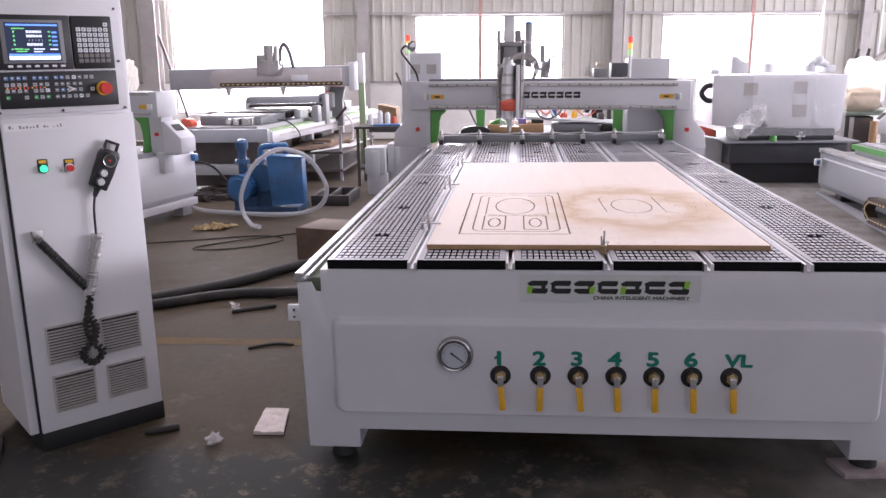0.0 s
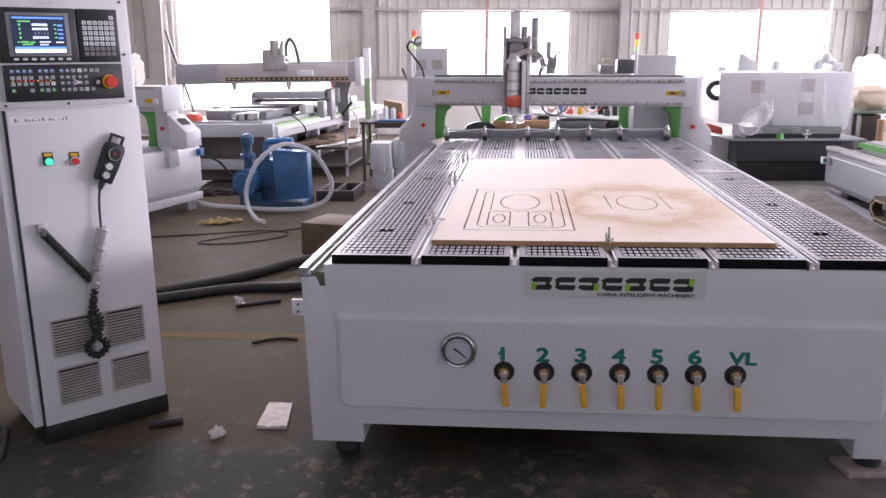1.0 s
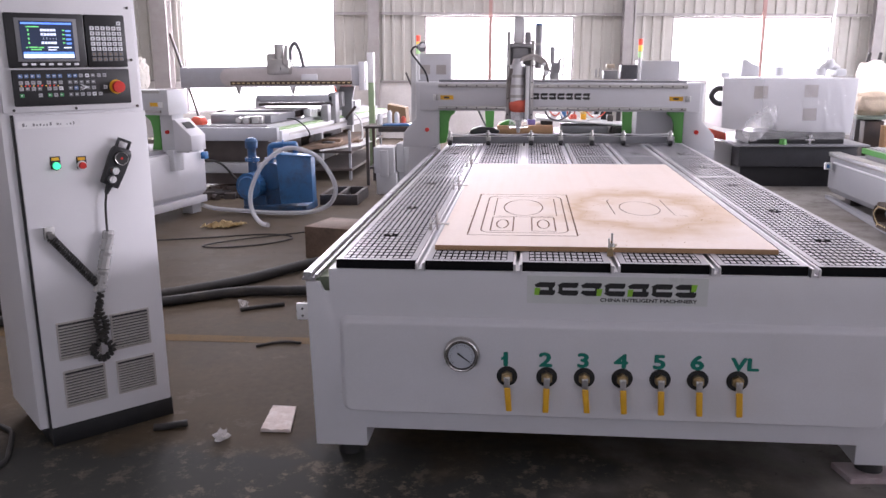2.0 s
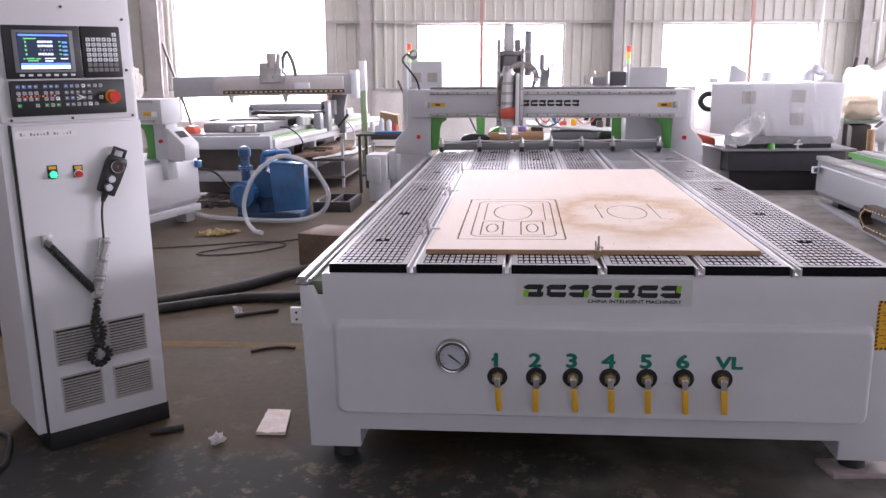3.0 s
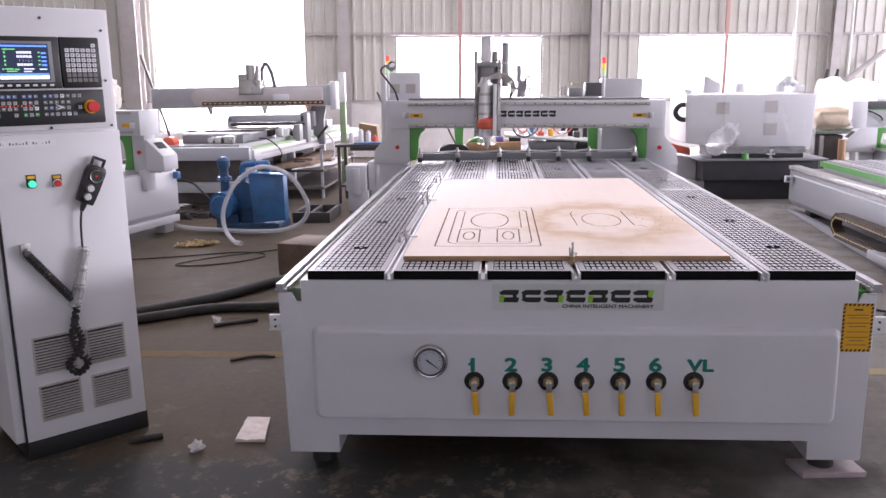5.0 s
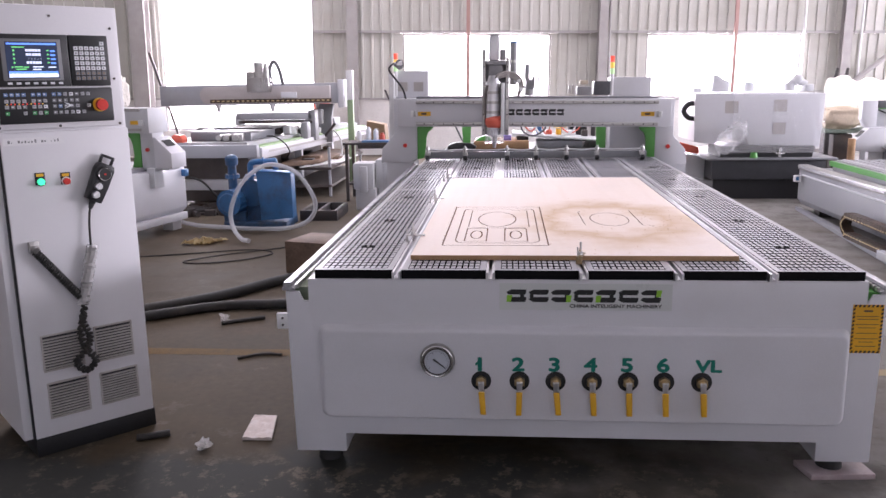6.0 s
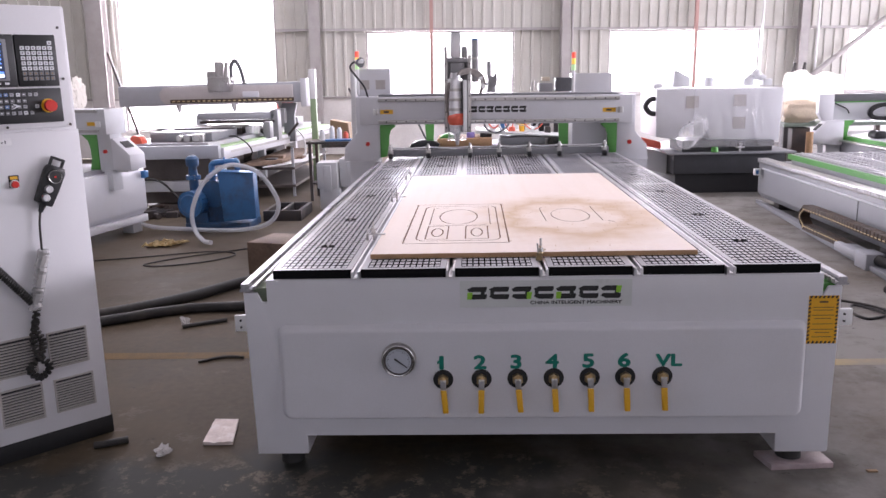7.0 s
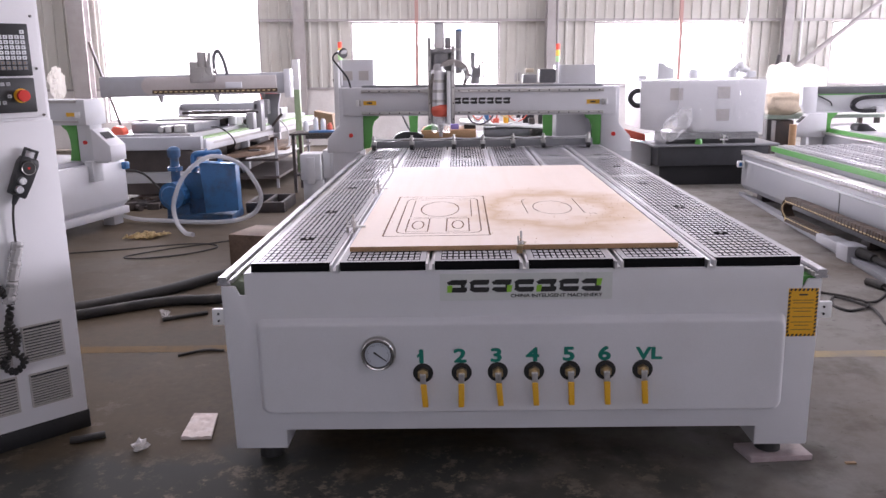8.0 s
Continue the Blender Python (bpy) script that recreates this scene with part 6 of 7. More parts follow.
for k in range(6):
    part("work_clamp", Box(-2.75 + 0.13 * k, -2.66 + 0.13 * k, 7.62, 7.78, 0.775, 0.84 + 0.02 * (k % 3), bevel=0.01), (M_STEEL, M_DARKSTEEL, M_PAINT2)[k % 3], r3)
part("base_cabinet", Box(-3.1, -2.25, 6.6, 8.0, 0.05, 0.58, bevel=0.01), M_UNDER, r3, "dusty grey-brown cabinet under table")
part("base_cabinet", Box(-3.05, -2.2, 8.2, 10.2, 0.05, 0.58, bevel=0.01), M_DARKSTEEL, r3, "dark cabinet under table")
for k in range(9):
    random.seed(40 + k)
    x, y = random.uniform(-2.15, -1.65), random.uniform(7.4, 9.3)
    part("shelf_item", Box(x, x + random.uniform(.08, .3), y, y + random.uniform(.1, .3), 0.37, 0.37 + random.uniform(.03, .12), bevel=0.006), random.choice((M_DARKSTEEL, M_WOODBLK, M_CARD, M_STEEL)), r3)
part("feed_table", Box(-2.93, -2.2, 6.58, 7.6, 0.765, 0.862, bevel=0.008), M_GREYBED, r3, "thick grey feed table")
part("feed_plate", Box(-2.95, -2.12, 6.62, 7.7, 0.862, 0.874, bevel=0.003), M_PLATE, r3)
part("feed_plate", Box(-2.80, -2.06, 7.0, 7.72, 0.876, 0.892, bevel=0.003), M_DARKSTEEL, r3)
bm = bmesh.new()
box(bm, -2.50, -2.42, 6.45, 6.58, 0.765, 0.85, bevel=0.01)
rod(bm, (-2.55, 6.46, 0.81), (-2.55, 6.58, 0.81), 0.035, sides=16)
box(bm, -2.40, -2.27, 6.47, 6.58, 0.765, 0.855, bevel=0.01)
rod(bm, (-2.33, 6.44, 0.81), (-2.33, 6.47, 0.81), 0.03, sides=16)
part("gearbox", bm, M_STEEL, r3)
random.seed(77)
for k in range(26):
    x, y = random.uniform(-2.8, -1.85), random.uniform(7.75, 8.25)
    w, d, h = random.uniform(0.03, 0.12), random.uniform(0.04, 0.1), random.uniform(0.03, 0.11)
    bm = bmesh.new()
    if k % 3:
        box(bm, x, x + w, y, y + d, 0.765, 0.765 + h, bevel=0.006)
        rod(bm, (x + w / 2, y, 0.765 + h), (x + w / 2, y, 0.785 + h), 0.012, sides=8)
    else:
        rod(bm, (x, y, 0.80), (x + w * 1.6, y, 0.80), 0.034, sides=12)
        rod(bm, (x + w * 0.6, y, 0.80), (x + w, y, 0.80), 0.042, sides=12)
    part("work_clamp", bm, (M_SERVO, M_STEEL, M_DARKSTEEL, M_PAINT2)[k % 4], r3)
part("drooping_cable", Tube(smooth_line([(-2.10, 6.9, 0.80), (-1.98, 6.85, 0.79), (-1.88, 6.9, 0.70), (-1.86, 7.0, 0.60), (-1.92, 7.1, 0.53), (-2.0, 7.15, 0.50)], 10), 0.008, 8), M_RUBBER, r3)
part("stacked_board", Prism([(-2.02, 7.0), (-1.62, 7.5), (-1.50, 9.2), (-1.95, 9.2)], 0.40, 0.45, "z", bevel=0.006), M_WOODBLK, r3, "dirty brown boards on side shelf")
part("white_panel", Prism([(-1.80, 7.2), (-1.40, 7.9), (-1.36, 8.9), (-1.62, 8.9)], 0.375, 0.39, "z", bevel=0.003), M_WHITE, r3, "white panel on side shelf")
solid("red_bucket", Rod((-1.98, 9.4, 0.90), (-1.98, 9.4, 1.12), 0.10, 0.13, 24), M_CORAL, "red plastic bucket beyond the old router", "bucket")
solid("bucket_stand", Box(-2.2, -1.75, 9.2, 9.6, 0.765, 0.90, bevel=0.01), M_SERVO, "grey steel block on router table", "block")
solid("red_toolbox", Prism([(-3.08, 0.765), (-2.94, 0.765), (-2.94, 0.80), (-2.97, 0.85), (-3.05, 0.86), (-3.08, 0.82)], 6.36, 6.52, bevel=0.006), M_CORAL, "small red plastic box on machine bed", "box")

random.seed(21)
bm = bmesh.new()
for k in range(60):
    x, y, s = random.uniform(-2.9, -1.75), random.uniform(5.75, 6.5), random.uniform(0.02, 0.07)
    b2 = bmesh.new()
    if k % 3:
        box(b2, -s, s, -s * random.uniform(.3, 1), s * 0.8, 0, s * random.uniform(.5, 1.6), bevel=0.004, segments=1)
    else:
        rod(b2, (-s * 1.5, 0, s * .5), (s * 1.5, 0, s * .5), s * .45, sides=8)
    bmesh.ops.transform(b2, matrix=pose(x, y, 0, 0, 0, random.uniform(0, 180)), verts=b2.verts)
    me = bpy.data.meshes.new("tmp")
    b2.to_mesh(me)
    b2.free()
    bm.from_mesh(me)
solid("scrap_heap", bm, M_DARKSTEEL, "dark metal scrap and offcuts heaped on floor", "scrap", kind="stuff")
solid("floor_cable", Tube(smooth_line([(-2.9, 5.9, 0.3), (-2.75, 5.85, 0.42), (-2.55, 5.85, 0.38), (-2.4, 5.9, 0.2), (-2.2, 5.95, 0.05), (-1.9, 6.1, 0.012)], 8), 0.012, 8), M_RUBBER, "dark cable drooping to floor", "cable")

# enclosed machine wrapped in film
wr = thing("wrapped_machine", pose(0, 0, 0), "white machine enclosure wrapped in clear film on dark bed", "machine")
part("enclosure", Prism([(2.99, 0.68), (3.22, 0.65), (3.52, 0.86), (3.62, 0.64), (4.43, 0.62), (4.46, 1.228), (2.98, 1.238)], 7.0, 7.9, bevel=0.012), M_PAINT, wr)
for vx, vz in ((3.33, 1.01), (3.88, 1.02), (3.88, 0.76)):
    part("vent", Box(vx, vx + 0.15, 6.994, 7.0, vz, vz + 0.14), M_VENT, wr)
bm = bmesh.new()
random.seed(9)
nx, nz = 150, 40
grid = []
for i in range(nx + 1):
    col = []
    for j in range(nz + 1):
        x, z = 3.42 + i * 1.04 / nx, 0.55 + j * 0.71 / nz
        patch = max(0.0, noise.noise((x * 3.5, z * 2.8, 11)) + 0.3)
        pull = 0.018 * abs(noise.noise((x * 8 + 1.5 * z, z * 1.8, 0))) + 0.030 * patch * abs(noise.noise((x * 27 + 3 * z, z * 3.2, 3))) + 0.006 * noise.noise((x * 60, z * 22, 7))
        col.append(bm.verts.new((x, 6.978 - pull, z)))
    grid.append(col)
for i in range(nx):
    for j in range(nz):
        bm.faces.new((grid[i][j], grid[i + 1][j], grid[i + 1][j + 1], grid[i][j + 1]))
part("stretch_film", bm, M_FILM, wr, "wrinkled clear stretch film")
bm = bmesh.new()
bmesh.ops.create_icosphere(bm, subdivisions=4, radius=1)
for v in bm.verts:
    k = 1 + 0.3 * noise.noise(v.co * 1.8) + 0.22 * noise.noise(v.co * 6) + 0.1 * noise.noise(v.co * 13)
    v.co = Vector((3.40 + 0.15 * k * v.co.x + 0.08 * v.co.z, 6.9 + 0.05 * k * v.co.y, 0.73 + 0.17 * k * v.co.z))
part("loose_film", bm, M_FILM, wr, "bunched shiny film")
M_DARKBED = mat("dark_bed", (0.045, 0.047, 0.054), 0.45, vary=0.2)
part("bed", Box(3.2, 4.5, 6.95, 8.6, 0.24, 0.47, bevel=0.008), M_DARKBED, wr, "dark grey machine bed")
part("bed_base", Box(3.24, 4.46, 7.03, 8.6, 0.0, 0.24, bevel=0.008), mat("dark_base", (0.022, 0.022, 0.025), 0.6, vary=0.2), wr, "black machine base")
part("bed_top", Box(3.12, 4.60, 6.86, 8.6, 0.475, 0.497, bevel=0.004), M_GREYBED, wr)
# black box stands for the shade in the gap below the enclosure
part("recess", Box(3.3, 4.35, 6.98, 7.6, 0.50, 0.63), M_BLACK, wr)
part("red_rail", Prism([(2.65, 0.60), (3.1, 0.52), (3.1, 0.60), (2.65, 0.72)], 7.2, 7.4, bevel=0.01), M_CORAL, wr, "red painted guard rail")
part("side_arm", Prism([(2.55, 0.36), (3.2, 0.20), (3.2, 0.47), (2.55, 0.58)], 7.3, 7.9, bevel=0.008), M_PAINT2, wr)
part("cable_chain", Tube(smooth_line([(3.05, 7.05, 1.12), (2.93, 7.05, 1.12), (2.87, 7.05, 1.04), (2.93, 7.05, 0.96), (3.05, 7.05, 0.95)], 8), 0.03, 8), M_BLACK, wr)
part("top_unit", Prism([(3.22, 1.25), (3.42, 1.25), (3.42, 1.37), (3.34, 1.40), (3.28, 1.45), (3.23, 1.44)], 7.2, 7.5, bevel=0.012), M_PAINT2, wr)
part("junction_box", Box(3.0, 3.1, 7.2, 7.5, 1.25, 1.30, bevel=0.01), M_PAINT2, wr)
part("vent_cap", Rod((3.70, 7.4, 1.25), (3.70, 7.4, 1.36), 0.07, 0.05, 16), M_PAINT2, wr)
bm = bmesh.new()
rod(bm, (4.17, 7.4, 1.25), (4.17, 7.4, 1.34), 0.06, sides=16)
rod(bm, (4.17, 7.4, 1.32), (4.26, 7.38, 1.39), 0.045, 0.05, 14)
rod(bm, (4.24, 7.38, 1.38), (4.36, 7.38, 1.33), 0.05, 0.035, 14)
bmesh.ops.create_icosphere(bm, subdivisions=2, radius=0.06, matrix=pose(4.25, 7.36, 1.39))
box(bm, 4.32, 4.43, 7.3, 7.5, 1.25, 1.33, bevel=0.02)
part("top_motor", bm, M_PAINT2, wr)
solid("green_valve", Rod((3.66, 6.9, 0.5), (3.66, 6.9, 0.56), 0.045, 0.035, 16), M_GREEN, "small green cap on machine bed", "cap")
bm = bmesh.new()
rod(bm, (3.95, 6.9, 0.5), (3.95, 6.9, 0.58), 0.02, sides=12)
box(bm, 3.90, 4.0, 6.88, 6.92, 0.54, 0.56, bevel=0.004)
rod(bm, (3.95, 6.9, 0.58), (3.95, 6.9, 0.61), 0.035, sides=12)
solid("tool_fitting", bm, M_CHROME, "small chrome fitting on machine bed", "fitting")

# router at the other side
r2 = thing("cnc_router", pose(0, 0, 0), "grey router with grooved table, green strip and brown cable chain", "machine", "other routers")
part("bed", Prism([(3.96, 0.08), (6.2, 0.08), (6.2, 0.46), (3.915, 0.46), (3.915, 0.14)], 0.5, 6.12, bevel=0.006), M_GREYBED, r2)
part("side_rail", Box(3.89, 4.0, 0.5, 6.1, 0.46, 0.505, bevel=0.004), M_STEEL, r2)
part("side_crease", Prism([(3.9145, 0.392), (3.906, 0.398), (3.906, 0.406), (3.9145, 0.412)], 0.5, 6.0, "y"), M_PAINT2, r2, "pale folded crease along the bed")
part("bed_seam", Box(3.911, 3.9155, 3.776, 3.784, 0.14, 0.39), M_BLACK, r2, "dark joint between bed plates")
part("end_socket", Box(3.83, 3.90, 6.0, 6.04, 0.33, 0.40, bevel=0.006), M_WHITE, r2, "white cable socket")
part("socket_face", Box(3.845, 3.875, 5.992, 6.0, 0.345, 0.385, bevel=0.003), M_BLUE, r2)
part("chain_anchor", Box(3.66, 3.78, 3.2, 3.58, 0.04, 0.105, bevel=0.006), M_DUSTPAINT, r2, "grey-white chain anchor box")
part("chain_anchor", Box(3.65, 3.79, 3.02, 3.2, 0.0, 0.12, bevel=0.006), M_DUSTPAINT, r2, "grey-white chain anchor box")
part("cable_gland", Rod((3.74, 3.02, 0.075), (3.76, 2.85, 0.07), 0.04, 0.03, 16), M_RUBBER, r2)
part("cable", Tube(smooth_line([(3.76, 2.9, 0.07), (3.79, 2.6, 0.045), (3.83, 2.1, 0.03), (3.86, 1.3, 0.03)], 8), 0.022, 10), M_RUBBER, r2, "thick black cable")
bm = bmesh.new()
for k in range(110):
    box(bm, 3.88, 3.892, 1.0 + k * 0.046, 1.024 + k * 0.046, 0.475, 0.50)
part("gear_rack", bm, M_ALU, r2)
part("green_strip", Box(4.16, 4.19, 0.5, 5.96, 0.505, 0.555), M_GREEN, r2, "green painted table edge")
part("table", Box(4.19, 6.0, 0.5, 5.94, 0.46, 0.56), M_PLATE, r2)
part("table_recess", Box(4.20, 5.98, 0.5, 5.93, 0.56, 0.562), M_GREYCABLE, r2, "dark recessed table grooves")
bm = bmesh.new()
for k in range(20):
    for j in range(58):
        y = 1.0 + j * 0.085
        box(bm, 4.21 + k * 0.088, 4.275 + k * 0.088, y, y + 0.06, 0.562, 0.57)
part("table_grid", bm, M_PLATE, r2)
for k in range(5):
    part("table_slot", Box(4.28 + k * 0.352, 4.296 + k * 0.352, 0.6, 5.93, 0.562, 0.574), M_ALU, r2, "bright aluminium slot")
part("chain_tray", Prism([(3.52, 0.8), (3.72, 0.8), (3.98, 6.2), (3.94, 6.2)], 0.02, 0.035, "z", bevel=0.003), M_GREYBED, r2, "grey cable chain tray")
part("tray_lip", Prism([(3.50, 0.8), (3.52, 0.8), (3.94, 6.2), (3.93, 6.2)], 0.0, 0.04, "z", bevel=0.003), M_GREYBED, r2)
for y in (0.9, 3.4, 5.7):
    part("foot", Box(4.0, 4.14, y, y + 0.14, 0.0, 0.10, bevel=0.004), M_DARKSTEEL, r2)
links = smooth_line([(3.75, 1.0, 0.085), (3.75, 3.0, 0.085), (3.75, 4.2, 0.08), (3.75, 4.34, 0.095), (3.75, 4.42, 0.16), (3.75, 4.36, 0.228), (3.75, 4.2, 0.25), (3.75, 3.0, 0.25), (3.75, 1.0, 0.25)], 14)
chain = part("cable_chain", Box(3.71, 3.79, 0.9, 1.0, 0.06, 0.12), M_CHAIN, r2, "brown segmented cable chain")
for a, b in zip(links, links[1:]):
    n_seg = max(1, round((b - a).length / 0.05))
    for s in range(n_seg):
        c = a.lerp(b, (s + 0.5) / n_seg)
        if c.y < 2.0 or (c.z < 0.12 and c.y < 3.5):
            continue
        ang = math.atan2(b.z - a.z, b.y - a.y)
        bm = bmesh.new()
        ln2 = (b - a).length / n_seg
        box(bm, -0.042, 0.042, -ln2 * 0.46, ln2 * 0.46, -0.027, 0.027, bevel=0.004, segments=1)
        bmesh.ops.transform(bm, matrix=Matrix.Translation(c) @ Matrix.Rotation(ang, 4, "X"), verts=bm.verts)
        part("link", bm, M_CHAIN, chain)
        # small pale box on each link stands for the highlight on its edge
        bm = bmesh.new()
        box(bm, -0.0455, -0.041, -ln2 * 0.24, ln2 * 0.24, 0.006, 0.015)
        bmesh.ops.transform(bm, matrix=Matrix.Translation(c) @ Matrix.Rotation(ang, 4, "X"), verts=bm.verts)
        part("link_dash", bm, M_RAG, chain, "pale yellow highlight dash")

# router with a cable chain on its beam, behind the grooved table
r4 = thing("cnc_router", pose(0, 0, 0), "white router with green-edged table and black beam chain", "machine", "other routers")
part("bed", Prism([(5.62, 0.12), (7.6, 0.12), (7.6, 0.50), (5.60, 0.50)], 6.2, 8.75, bevel=0.006), M_GREYBED, r4)
part("side_rail", Box(5.56, 5.68, 6.2, 8.7, 0.50, 0.52, bevel=0.003), M_STEEL, r4)
part("green_strip", Box(5.655, 5.685, 6.2, 8.7, 0.52, 0.565), M_GREEN, r4, "green painted table edge")
part("table", Box(5.685, 7.5, 6.2, 8.7, 0.50, 0.575, bevel=0.003), M_PLATE, r4)
for y in (6.4, 8.5):
    for x in (5.7, 7.4):
        part("foot", Box(x, x + 0.14, y, y + 0.14, 0.0, 0.12, bevel=0.004), M_DARKSTEEL, r4)
lg4 = part("gantry_leg", Prism([(5.32, 0.79), (5.455, 0.79), (5.455, 1.13), (5.265, 1.13), (5.265, 0.89)], 8.02, 8.12, bevel=0.008), M_PAINT, r4, "white beam end block")
part("operator_box", Prism([(5.20, 0.49), (5.585, 0.48), (5.585, 0.79), (5.36, 0.79), (5.19, 0.62)], 7.98, 8.14, bevel=0.005), M_PAINT, lg4, "slanted operator box")
part("switch_panel", Prism([(5.235, 0.668), (5.315, 0.746), (5.311, 0.751), (5.231, 0.673)], 8.0, 8.1), M_BLACK, lg4)
part("leg_skirt", Box(5.39, 5.57, 8.02, 8.12, 0.28, 0.48, bevel=0.005), M_PAINT2, lg4)
part("gusset", Prism([(5.585, 0.50), (5.67, 0.50), (5.64, 0.62), (5.66, 0.72), (5.73, 0.79), (5.585, 0.79)], 8.0, 8.06, bevel=0.003), M_GREEN, lg4, "bright green gusset")
b4 = part("gantry_beam", Box(5.455, 7.7, 8.06, 8.34, 0.79, 1.03, bevel=0.006), M_PAINT2, r4)
part("beam_cover", Box(5.48, 7.6, 8.06, 8.34, 1.03, 1.12, bevel=0.006), M_GREYCABLE, b4, "dark bellows cover")
part("beam_strip", Box(5.48, 7.6, 8.045, 8.06, 1.018, 1.03), M_GREEN, b4)
part("beam_lip", Box(5.455, 7.6, 8.04, 8.06, 0.79, 0.805), M_PAINT, b4)
part("cable", Tube(smooth_line([(5.47, 8.04, 1.01), (5.56, 8.035, 0.97), (5.63, 8.035, 0.93), (5.66, 8.04, 0.88)], 8), 0.009, 8), M_BLACK, b4)
path4 = smooth_line([(7.4, 7.99, 0.995), (6.5, 7.99, 0.99), (6.1, 7.99, 0.985), (5.96, 7.99, 0.955), (5.90, 7.99, 0.89), (5.94, 7.99, 0.83), (6.04, 7.99, 0.81), (6.2, 7.99, 0.81)], 6)
chain4 = part("cable_chain", Box(6.2, 6.3, 7.96, 8.06, 0.79, 0.86, bevel=0.006), M_PAINT2, b4, "cable chain with grey anchor block")
for a, b in zip(path4, path4[1:]):
    n_seg = max(1, round((b - a).length / 0.045))
    for s in range(n_seg):
        c = a.lerp(b, (s + 0.5) / n_seg)
        bm = bmesh.new()
        half = (b - a).length / n_seg * 0.46
        box(bm, -half, half, -0.035, 0.035, -0.024, 0.024, bevel=0.004, segments=1)
        bmesh.ops.transform(bm, matrix=Matrix.Translation(c) @ Matrix.Rotation(-math.atan2(b.z - a.z, b.x - a.x), 4, "Y"), verts=bm.verts)
        part("link", bm, M_BLACK, chain4)
part("top_unit", Box(6.42, 6.75, 8.1, 8.3, 1.12, 1.24, bevel=0.012), M_PAINT, b4)
part("top_unit", Box(6.55, 6.62, 8.05, 8.1, 1.20, 1.3, bevel=0.01), M_GREYCABLE, b4)
lg4.location, b4.location = (0.03, 0, -0.022), (0.03, 0, -0.022)
bm = bmesh.new()
prism(bm, [(5.74, 0.575), (6.0, 0.575), (5.93, 0.62), (5.86, 0.665), (5.76, 0.67), (5.73, 0.62)], 7.4, 7.6, bevel=0.02)
solid("black_bag", bm, M_BLACK, "black tool bag lying on router table", "bag")

# ---- along the back wall ----
bag = thing("dust_collector", pose(0, 0, 0), "white cloth dust bags of a collector against wall", "dust collector")
for bx, r, z0, z1, mm, sq in ((5.48, 0.28, 0.70, 1.40, M_CLOTH, 1.0), (5.87, 0.28, 0.72, 1.37, M_CLOTH, 1.0), (5.45, 0.33, 0.69, 1.0, M_CLOTH2, 0.8)):
    bm = bmesh.new()
    bmesh.ops.create_icosphere(bm, subdivisions=4, radius=1)
    for v in bm.verts:
        k = 1 + 0.18 * noise.noise(v.co * 2 + Vector((bx, 0, 0))) + 0.05 * noise.noise(v.co * 6)
        q = Vector((math.copysign(abs(v.co.x) ** 0.6, v.co.x), math.copysign(abs(v.co.y) ** 0.6, v.co.y), math.copysign(abs(v.co.z) ** 0.75, v.co.z)))
        v.co = Vector((bx + r * k * q.x * 0.8, (9.2 if mm is M_CLOTH else 9.05) + r * k * q.y * 0.6, (z0 + z1) / 2 + (z1 - z0) / 2 * k * q.z))
    part("bag", bm, mm, bag)
part("stand", Box(5.17, 6.8, 8.85, 9.5, 0.64, 0.69, bevel=0.004), mat("green_grey_top", (0.2, 0.24, 0.2), 0.55, vary=0.2), bag, "grey-green stand top")
part("drawer_unit", Box(5.31, 5.56, 8.9, 9.4, 0.03, 0.62, bevel=0.008), M_DARKSTEEL, bag, "dark brown drawer unit")
for x, y in ((5.19, 8.9), (6.7, 8.9), (5.19, 9.4), (6.7, 9.4)):
    part("leg", Box(x, x + 0.06, y, y + 0.06, 0, 0.64), M_DARKSTEEL, bag)
for x in (5.42, 5.56):
    part("inlet", Rod((x, 9.3, 1.38), (x + 0.02, 9.3, 1.52), 0.03, 0.022, 12), M_DARKSTEEL, bag, "dark steel inlet pipe")
solid("wood_post", Rod((4.87, 7.2, 0.0), (4.87, 7.2, 0.69), 0.042, sides=20, bevel=0.004), M_PLYEDGE, "round brown wooden roll standing on floor", "post")

bench = thing("work_bench", pose(0, 0, 0), "dark blue steel work bench with small items on it", "bench")
part("benchtop", Box(-1.17, -0.52, 6.85, 7.35, 0.685, 0.71, bevel=0.003), M_DARKSTEEL, bench)
for x, y in ((-1.15, 6.88), (-0.57, 6.88), (-1.15, 7.3), (-0.57, 7.3)):
    part("leg", Box(x, x + 0.035, y, y + 0.035, 0, 0.685), M_DARKSTEEL, bench)
part("lower_shelf", Box(-1.13, -0.55, 6.9, 7.3, 0.2, 0.22), M_DARKSTEEL, bench)
solid("blue_cloth", Box(-0.95, -0.62, 6.9, 7.1, 0.71, 0.73, bevel=0.008), M_BLUE, "folded blue cloth on bench", "cloth")
for x, h, mm in ((-1.02, 0.11, M_WHITE), (-0.90, 0.15, M_WHITE), (-0.81, 0.13, M_WHITE), (-0.73, 0.08, M_CORAL)):
    bm = bmesh.new()
    rod(bm, (x, 7.15, 0.71), (x, 7.15, 0.71 + h), 0.032, sides=16)
    rod(bm, (x, 7.15, 0.71 + h), (x, 7.15, 0.73 + h), 0.02, sides=12)
    solid("bottle", bm, mm, "small white plastic bottle on bench" if mm is M_WHITE else "small red pot on bench", "bottle", "bottles on bench")
solid("carton", Prism([(-1.18, 0.0), (-0.90, 0.0), (-0.92, 0.28), (-1.17, 0.33)], 8.6, 8.9), M_CARD, "brown cardboard carton against wall", "carton", m=pose(0, 0, 0.55))
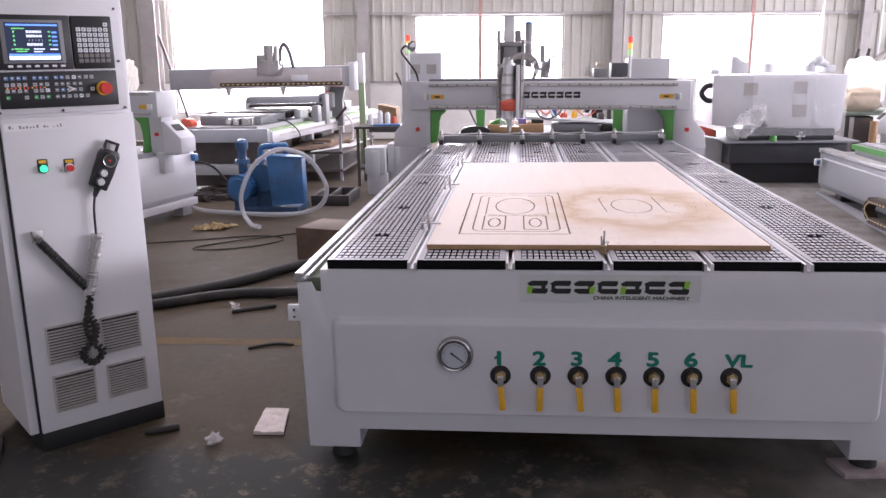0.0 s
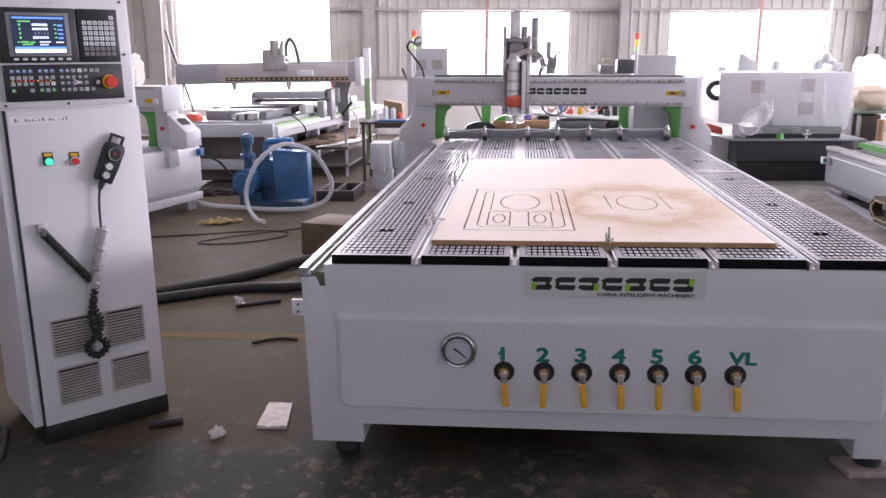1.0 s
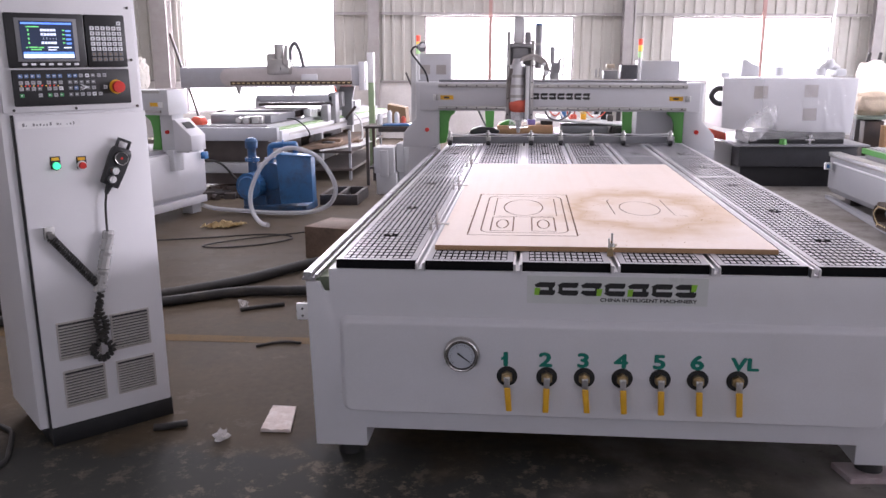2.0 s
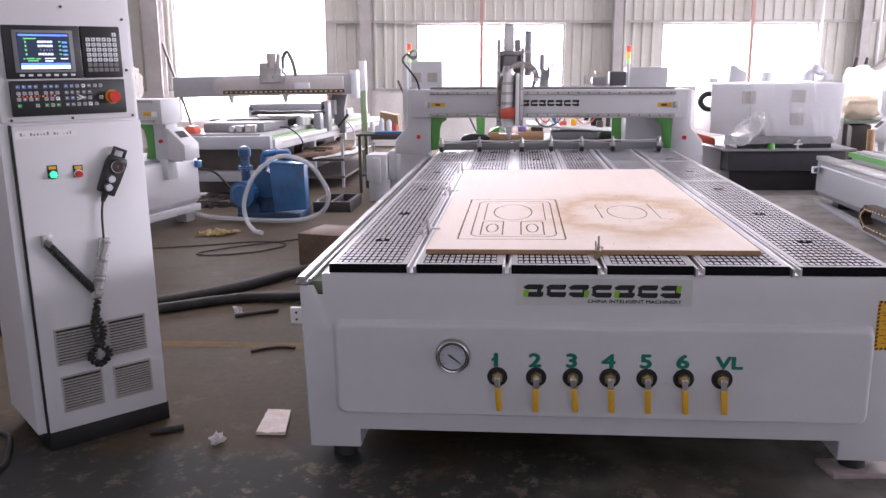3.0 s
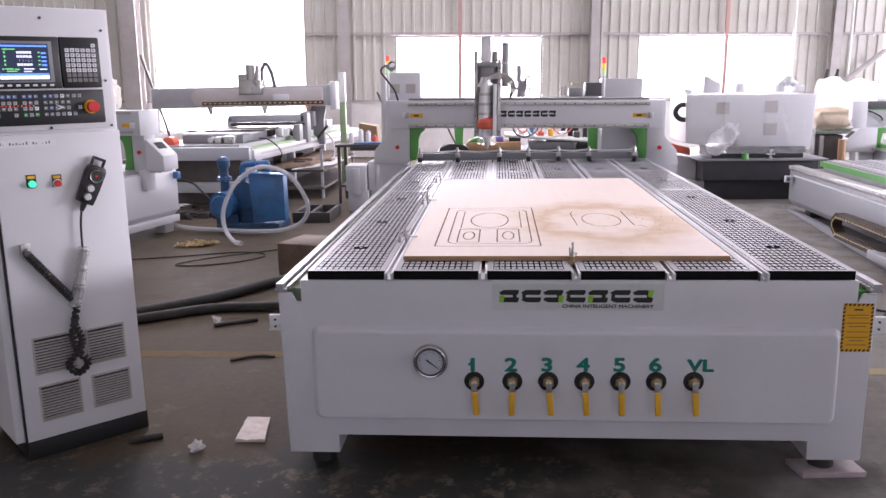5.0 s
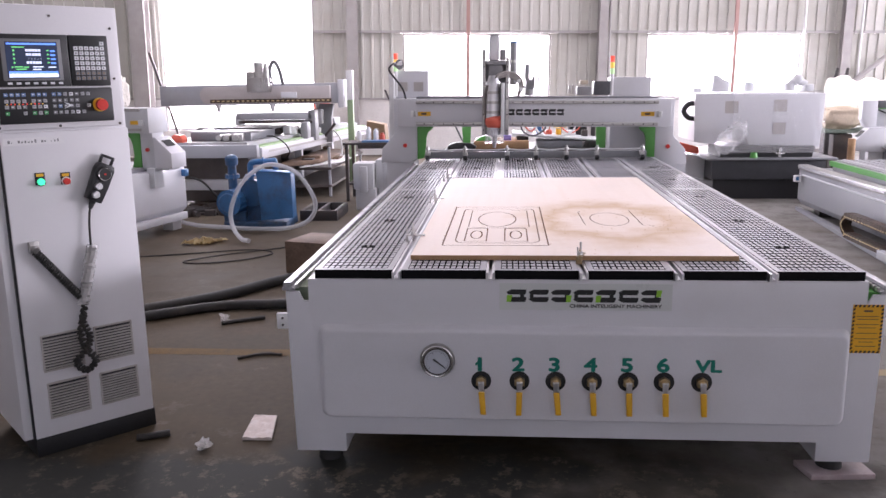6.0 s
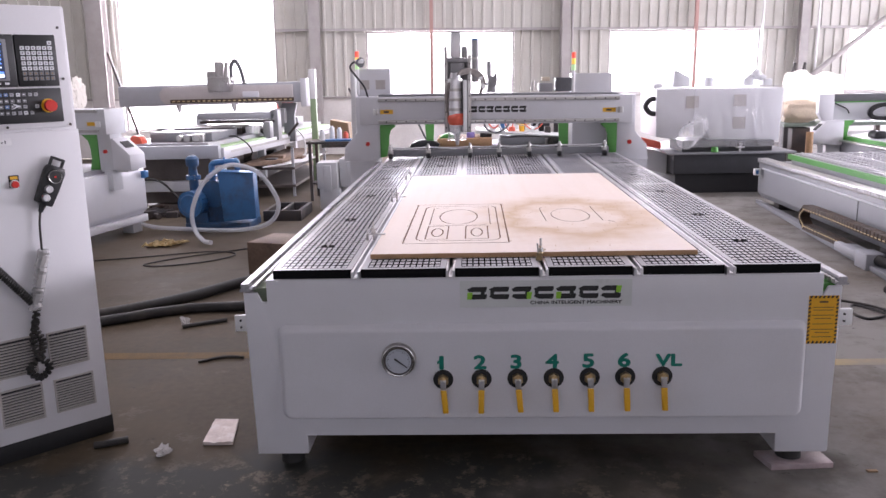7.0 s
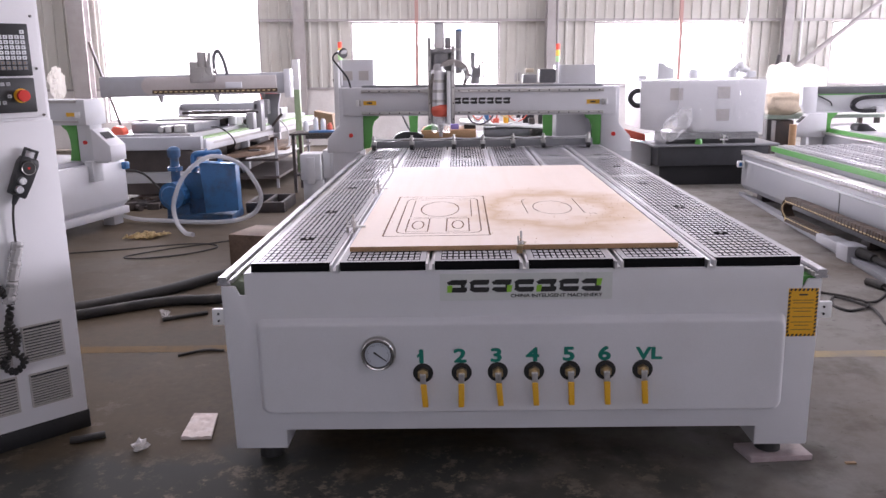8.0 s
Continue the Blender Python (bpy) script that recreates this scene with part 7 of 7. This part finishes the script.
part("carton_shelf", Box(-1.3, -0.8, 8.55, 8.95, 0.5, 0.55), M_DARKSTEEL, bench)
for k, (x0, x1, y0, h) in enumerate(((-0.93, -0.70, 6.2, 0.53), (-0.69, -0.44, 6.3, 0.56))):
    gb = thing("machine_weight", pose(0, 0, 0), "light grey painted steel block standing on floor", "block", "grey blocks")
    part("upper", Box(x0, x1, y0, y0 + 0.3, 0.24, h, bevel=0.01), M_PAINT2, gb)
    part("lower", Box(x0 + 0.02, x1 + 0.02, y0 + 0.02, y0 + 0.3, 0, 0.24, bevel=0.01), M_PAINT2, gb)
    part("rib", Box((x0 + x1) / 2 - 0.04, (x0 + x1) / 2 + 0.05, y0 - 0.025, y0, 0.2, h - 0.03, bevel=0.008), M_PAINT2, gb)
mp = thing("marker_post", pose(-1.37, 8.5, 0), "slim post painted white above green", "post")
part("lower_post", Box(-0.04, 0.04, -0.04, 0.04, 0, 1.18, bevel=0.004), mat("faded_green", (0.28, 0.38, 0.22), 0.6, vary=0.12), mp, "faded green lower post")
part("upper_post", Box(-0.045, 0.045, -0.045, 0.045, 1.18, 1.58, bevel=0.004), M_WHITE, mp)
solid("leaning_rod", Rod((-0.95, 12.6, 0.02), (-1.55, 13.0, 1.25), 0.02, sides=8), M_DARKSTEEL, "thin steel rod leaning on wall", "rod")
solid("leaning_rod", Rod((-5.1, 11.8, 0.1), (-5.9, 12.4, 2.0), 0.025, sides=8), M_DARKSTEEL, "thin steel rod leaning on wall", "rod")

# boards and offcuts lying on the table behind the gantry
solid("stacked_sheet", Prism([(0.85, 0.92), (1.69, 0.862), (1.69, 0.873), (1.3, 0.905), (0.85, 0.942)], 4.86, 5.35, bevel=0.003), M_STICKER, "pale greenish white sheet tilted on a box", "sheet")
solid("sheet_prop", Box(0.89, 1.0, 4.9, 5.3, 0.876, 0.915, bevel=0.006), M_DARKSTEEL, "dark block under tilted sheet", "block")
solid("grey_carton", Box(1.08, 1.50, 4.88, 5.3, 0.80, 0.868, bevel=0.006), M_GREYBED, "grey-green flat box under tilted sheet", "box")
solid("purple_box", Box(0.765, 0.84, 4.86, 4.94, 0.876, 0.925, bevel=0.006), mat("purple_print", (0.25, 0.2, 0.5), 0.5), "small purple packet on timber offcut", "packet")
solid("timber_offcut", Box(0.49, 1.0, 4.8, 5.32, 0.80, 0.876, bevel=0.006), M_PLYEDGE, "brown timber offcut behind gantry", "timber")
solid("offcut_stand", Box(0.22, 1.8, 4.7, 5.6, 0.0, 0.80), M_DARKSTEEL, "dark steel stand behind router", "stand")
solid("green_glove", Prism([(0.50, 0.876), (0.66, 0.876), (0.64, 0.905), (0.60, 0.925), (0.55, 0.91)], 4.82, 4.95, bevel=0.006), M_GREEN, "crumpled green glove on offcut", "glove")

# goods and hoses behind the gantry
rack = thing("storage_rack", pose(0, 0, 0), "dark steel rack with small machine parts behind router", "rack")
for x in (1.32, 1.66):
    part("upright", Box(x, x + 0.04, 5.7, 5.74, 0, 1.12), M_DARKSTEEL, rack)
for z in (0.55, 0.80, 1.08):
    part("shelf", Box(1.3, 1.72, 5.68, 6.0, z, z + 0.02), M_DARKSTEEL, rack)
solid("motor_housing", Box(1.44, 1.62, 5.72, 5.95, 0.82, 1.05, bevel=0.012), M_BLACK, "black motor housing on steel rack", "motor")
for k, (x, w, h, mm) in enumerate(((0.98, 0.07, 0.05, M_WHITE), (1.08, 0.05, 0.08, M_BLUE), (1.17, 0.06, 0.04, M_CORAL), (1.27, 0.05, 0.07, M_YELLOW), (1.38, 0.08, 0.05, M_WHITE), (1.52, 0.06, 0.06, M_DARKSTEEL))):
    solid("small_part", Box(x, x + w, 5.05 + 0.03 * k, 5.13 + 0.03 * k, 0.938 - 0.083 * (x - 0.85), 0.94 - 0.083 * (x - 0.85) + h, bevel=0.008), mm, "small machine part lying on white sheet", "part", "parts on sheet")
for k, pts in enumerate(([(0.92, 4.8, 1.05), (0.95, 4.82, 0.96), (1.04, 4.84, 0.92), (1.14, 4.86, 0.97), (1.17, 4.86, 1.05)], [(1.05, 4.9, 1.05), (1.1, 4.9, 0.94), (1.24, 4.9, 0.90), (1.4, 4.9, 0.95), (1.45, 4.9, 1.05)], [(0.3, 4.85, 1.05), (0.36, 4.86, 0.92), (0.39, 4.86, 0.86), (0.40, 4.86, 0.80)])):
    part("air_line", Tube(smooth_line(pts, 8), 0.009, 8), (M_GREYCABLE, M_WHITE, M_GREYCABLE)[k], router, "thin hanging air line")
bm = bmesh.new()
prism(bm, [(0.24, 0.80), (0.50, 0.80), (0.52, 0.83), (0.46, 0.865), (0.33, 0.87), (0.25, 0.84)], 4.72, 4.82, bevel=0.01)
solid("power_tool", bm, M_BLACK, "black power tool lying behind gantry", "tool")
bm = bmesh.new()
prism(bm, [(1.52, 0.80), (1.72, 0.80), (1.73, 0.83), (1.66, 0.86), (1.54, 0.862)], 4.84, 5.0, bevel=0.012)
rod(bm, (1.58, 4.83, 0.825), (1.58, 4.84, 0.825), 0.02, sides=12)
solid("power_tool", bm, M_RUBBER, "black power tool under tilted sheet", "tool")
for k, (x0, x1, z, mm) in enumerate(((0.95, 1.1, 1.0, M_CORAL), (1.12, 1.22, 0.97, M_CORAL), (1.18, 1.42, 1.02, M_RAG), (1.3, 1.5, 0.98, M_CORAL))):
    part("air_line", Tube(smooth_line([(x0, 5.0, 1.08), (x0 + 0.02, 5.02, z), ((x0 + x1) / 2, 5.03, z - 0.05), (x1 - 0.02, 5.02, z), (x1, 5.0, 1.08)], 8), 0.006, 8), mm, router, "thin coloured air line")
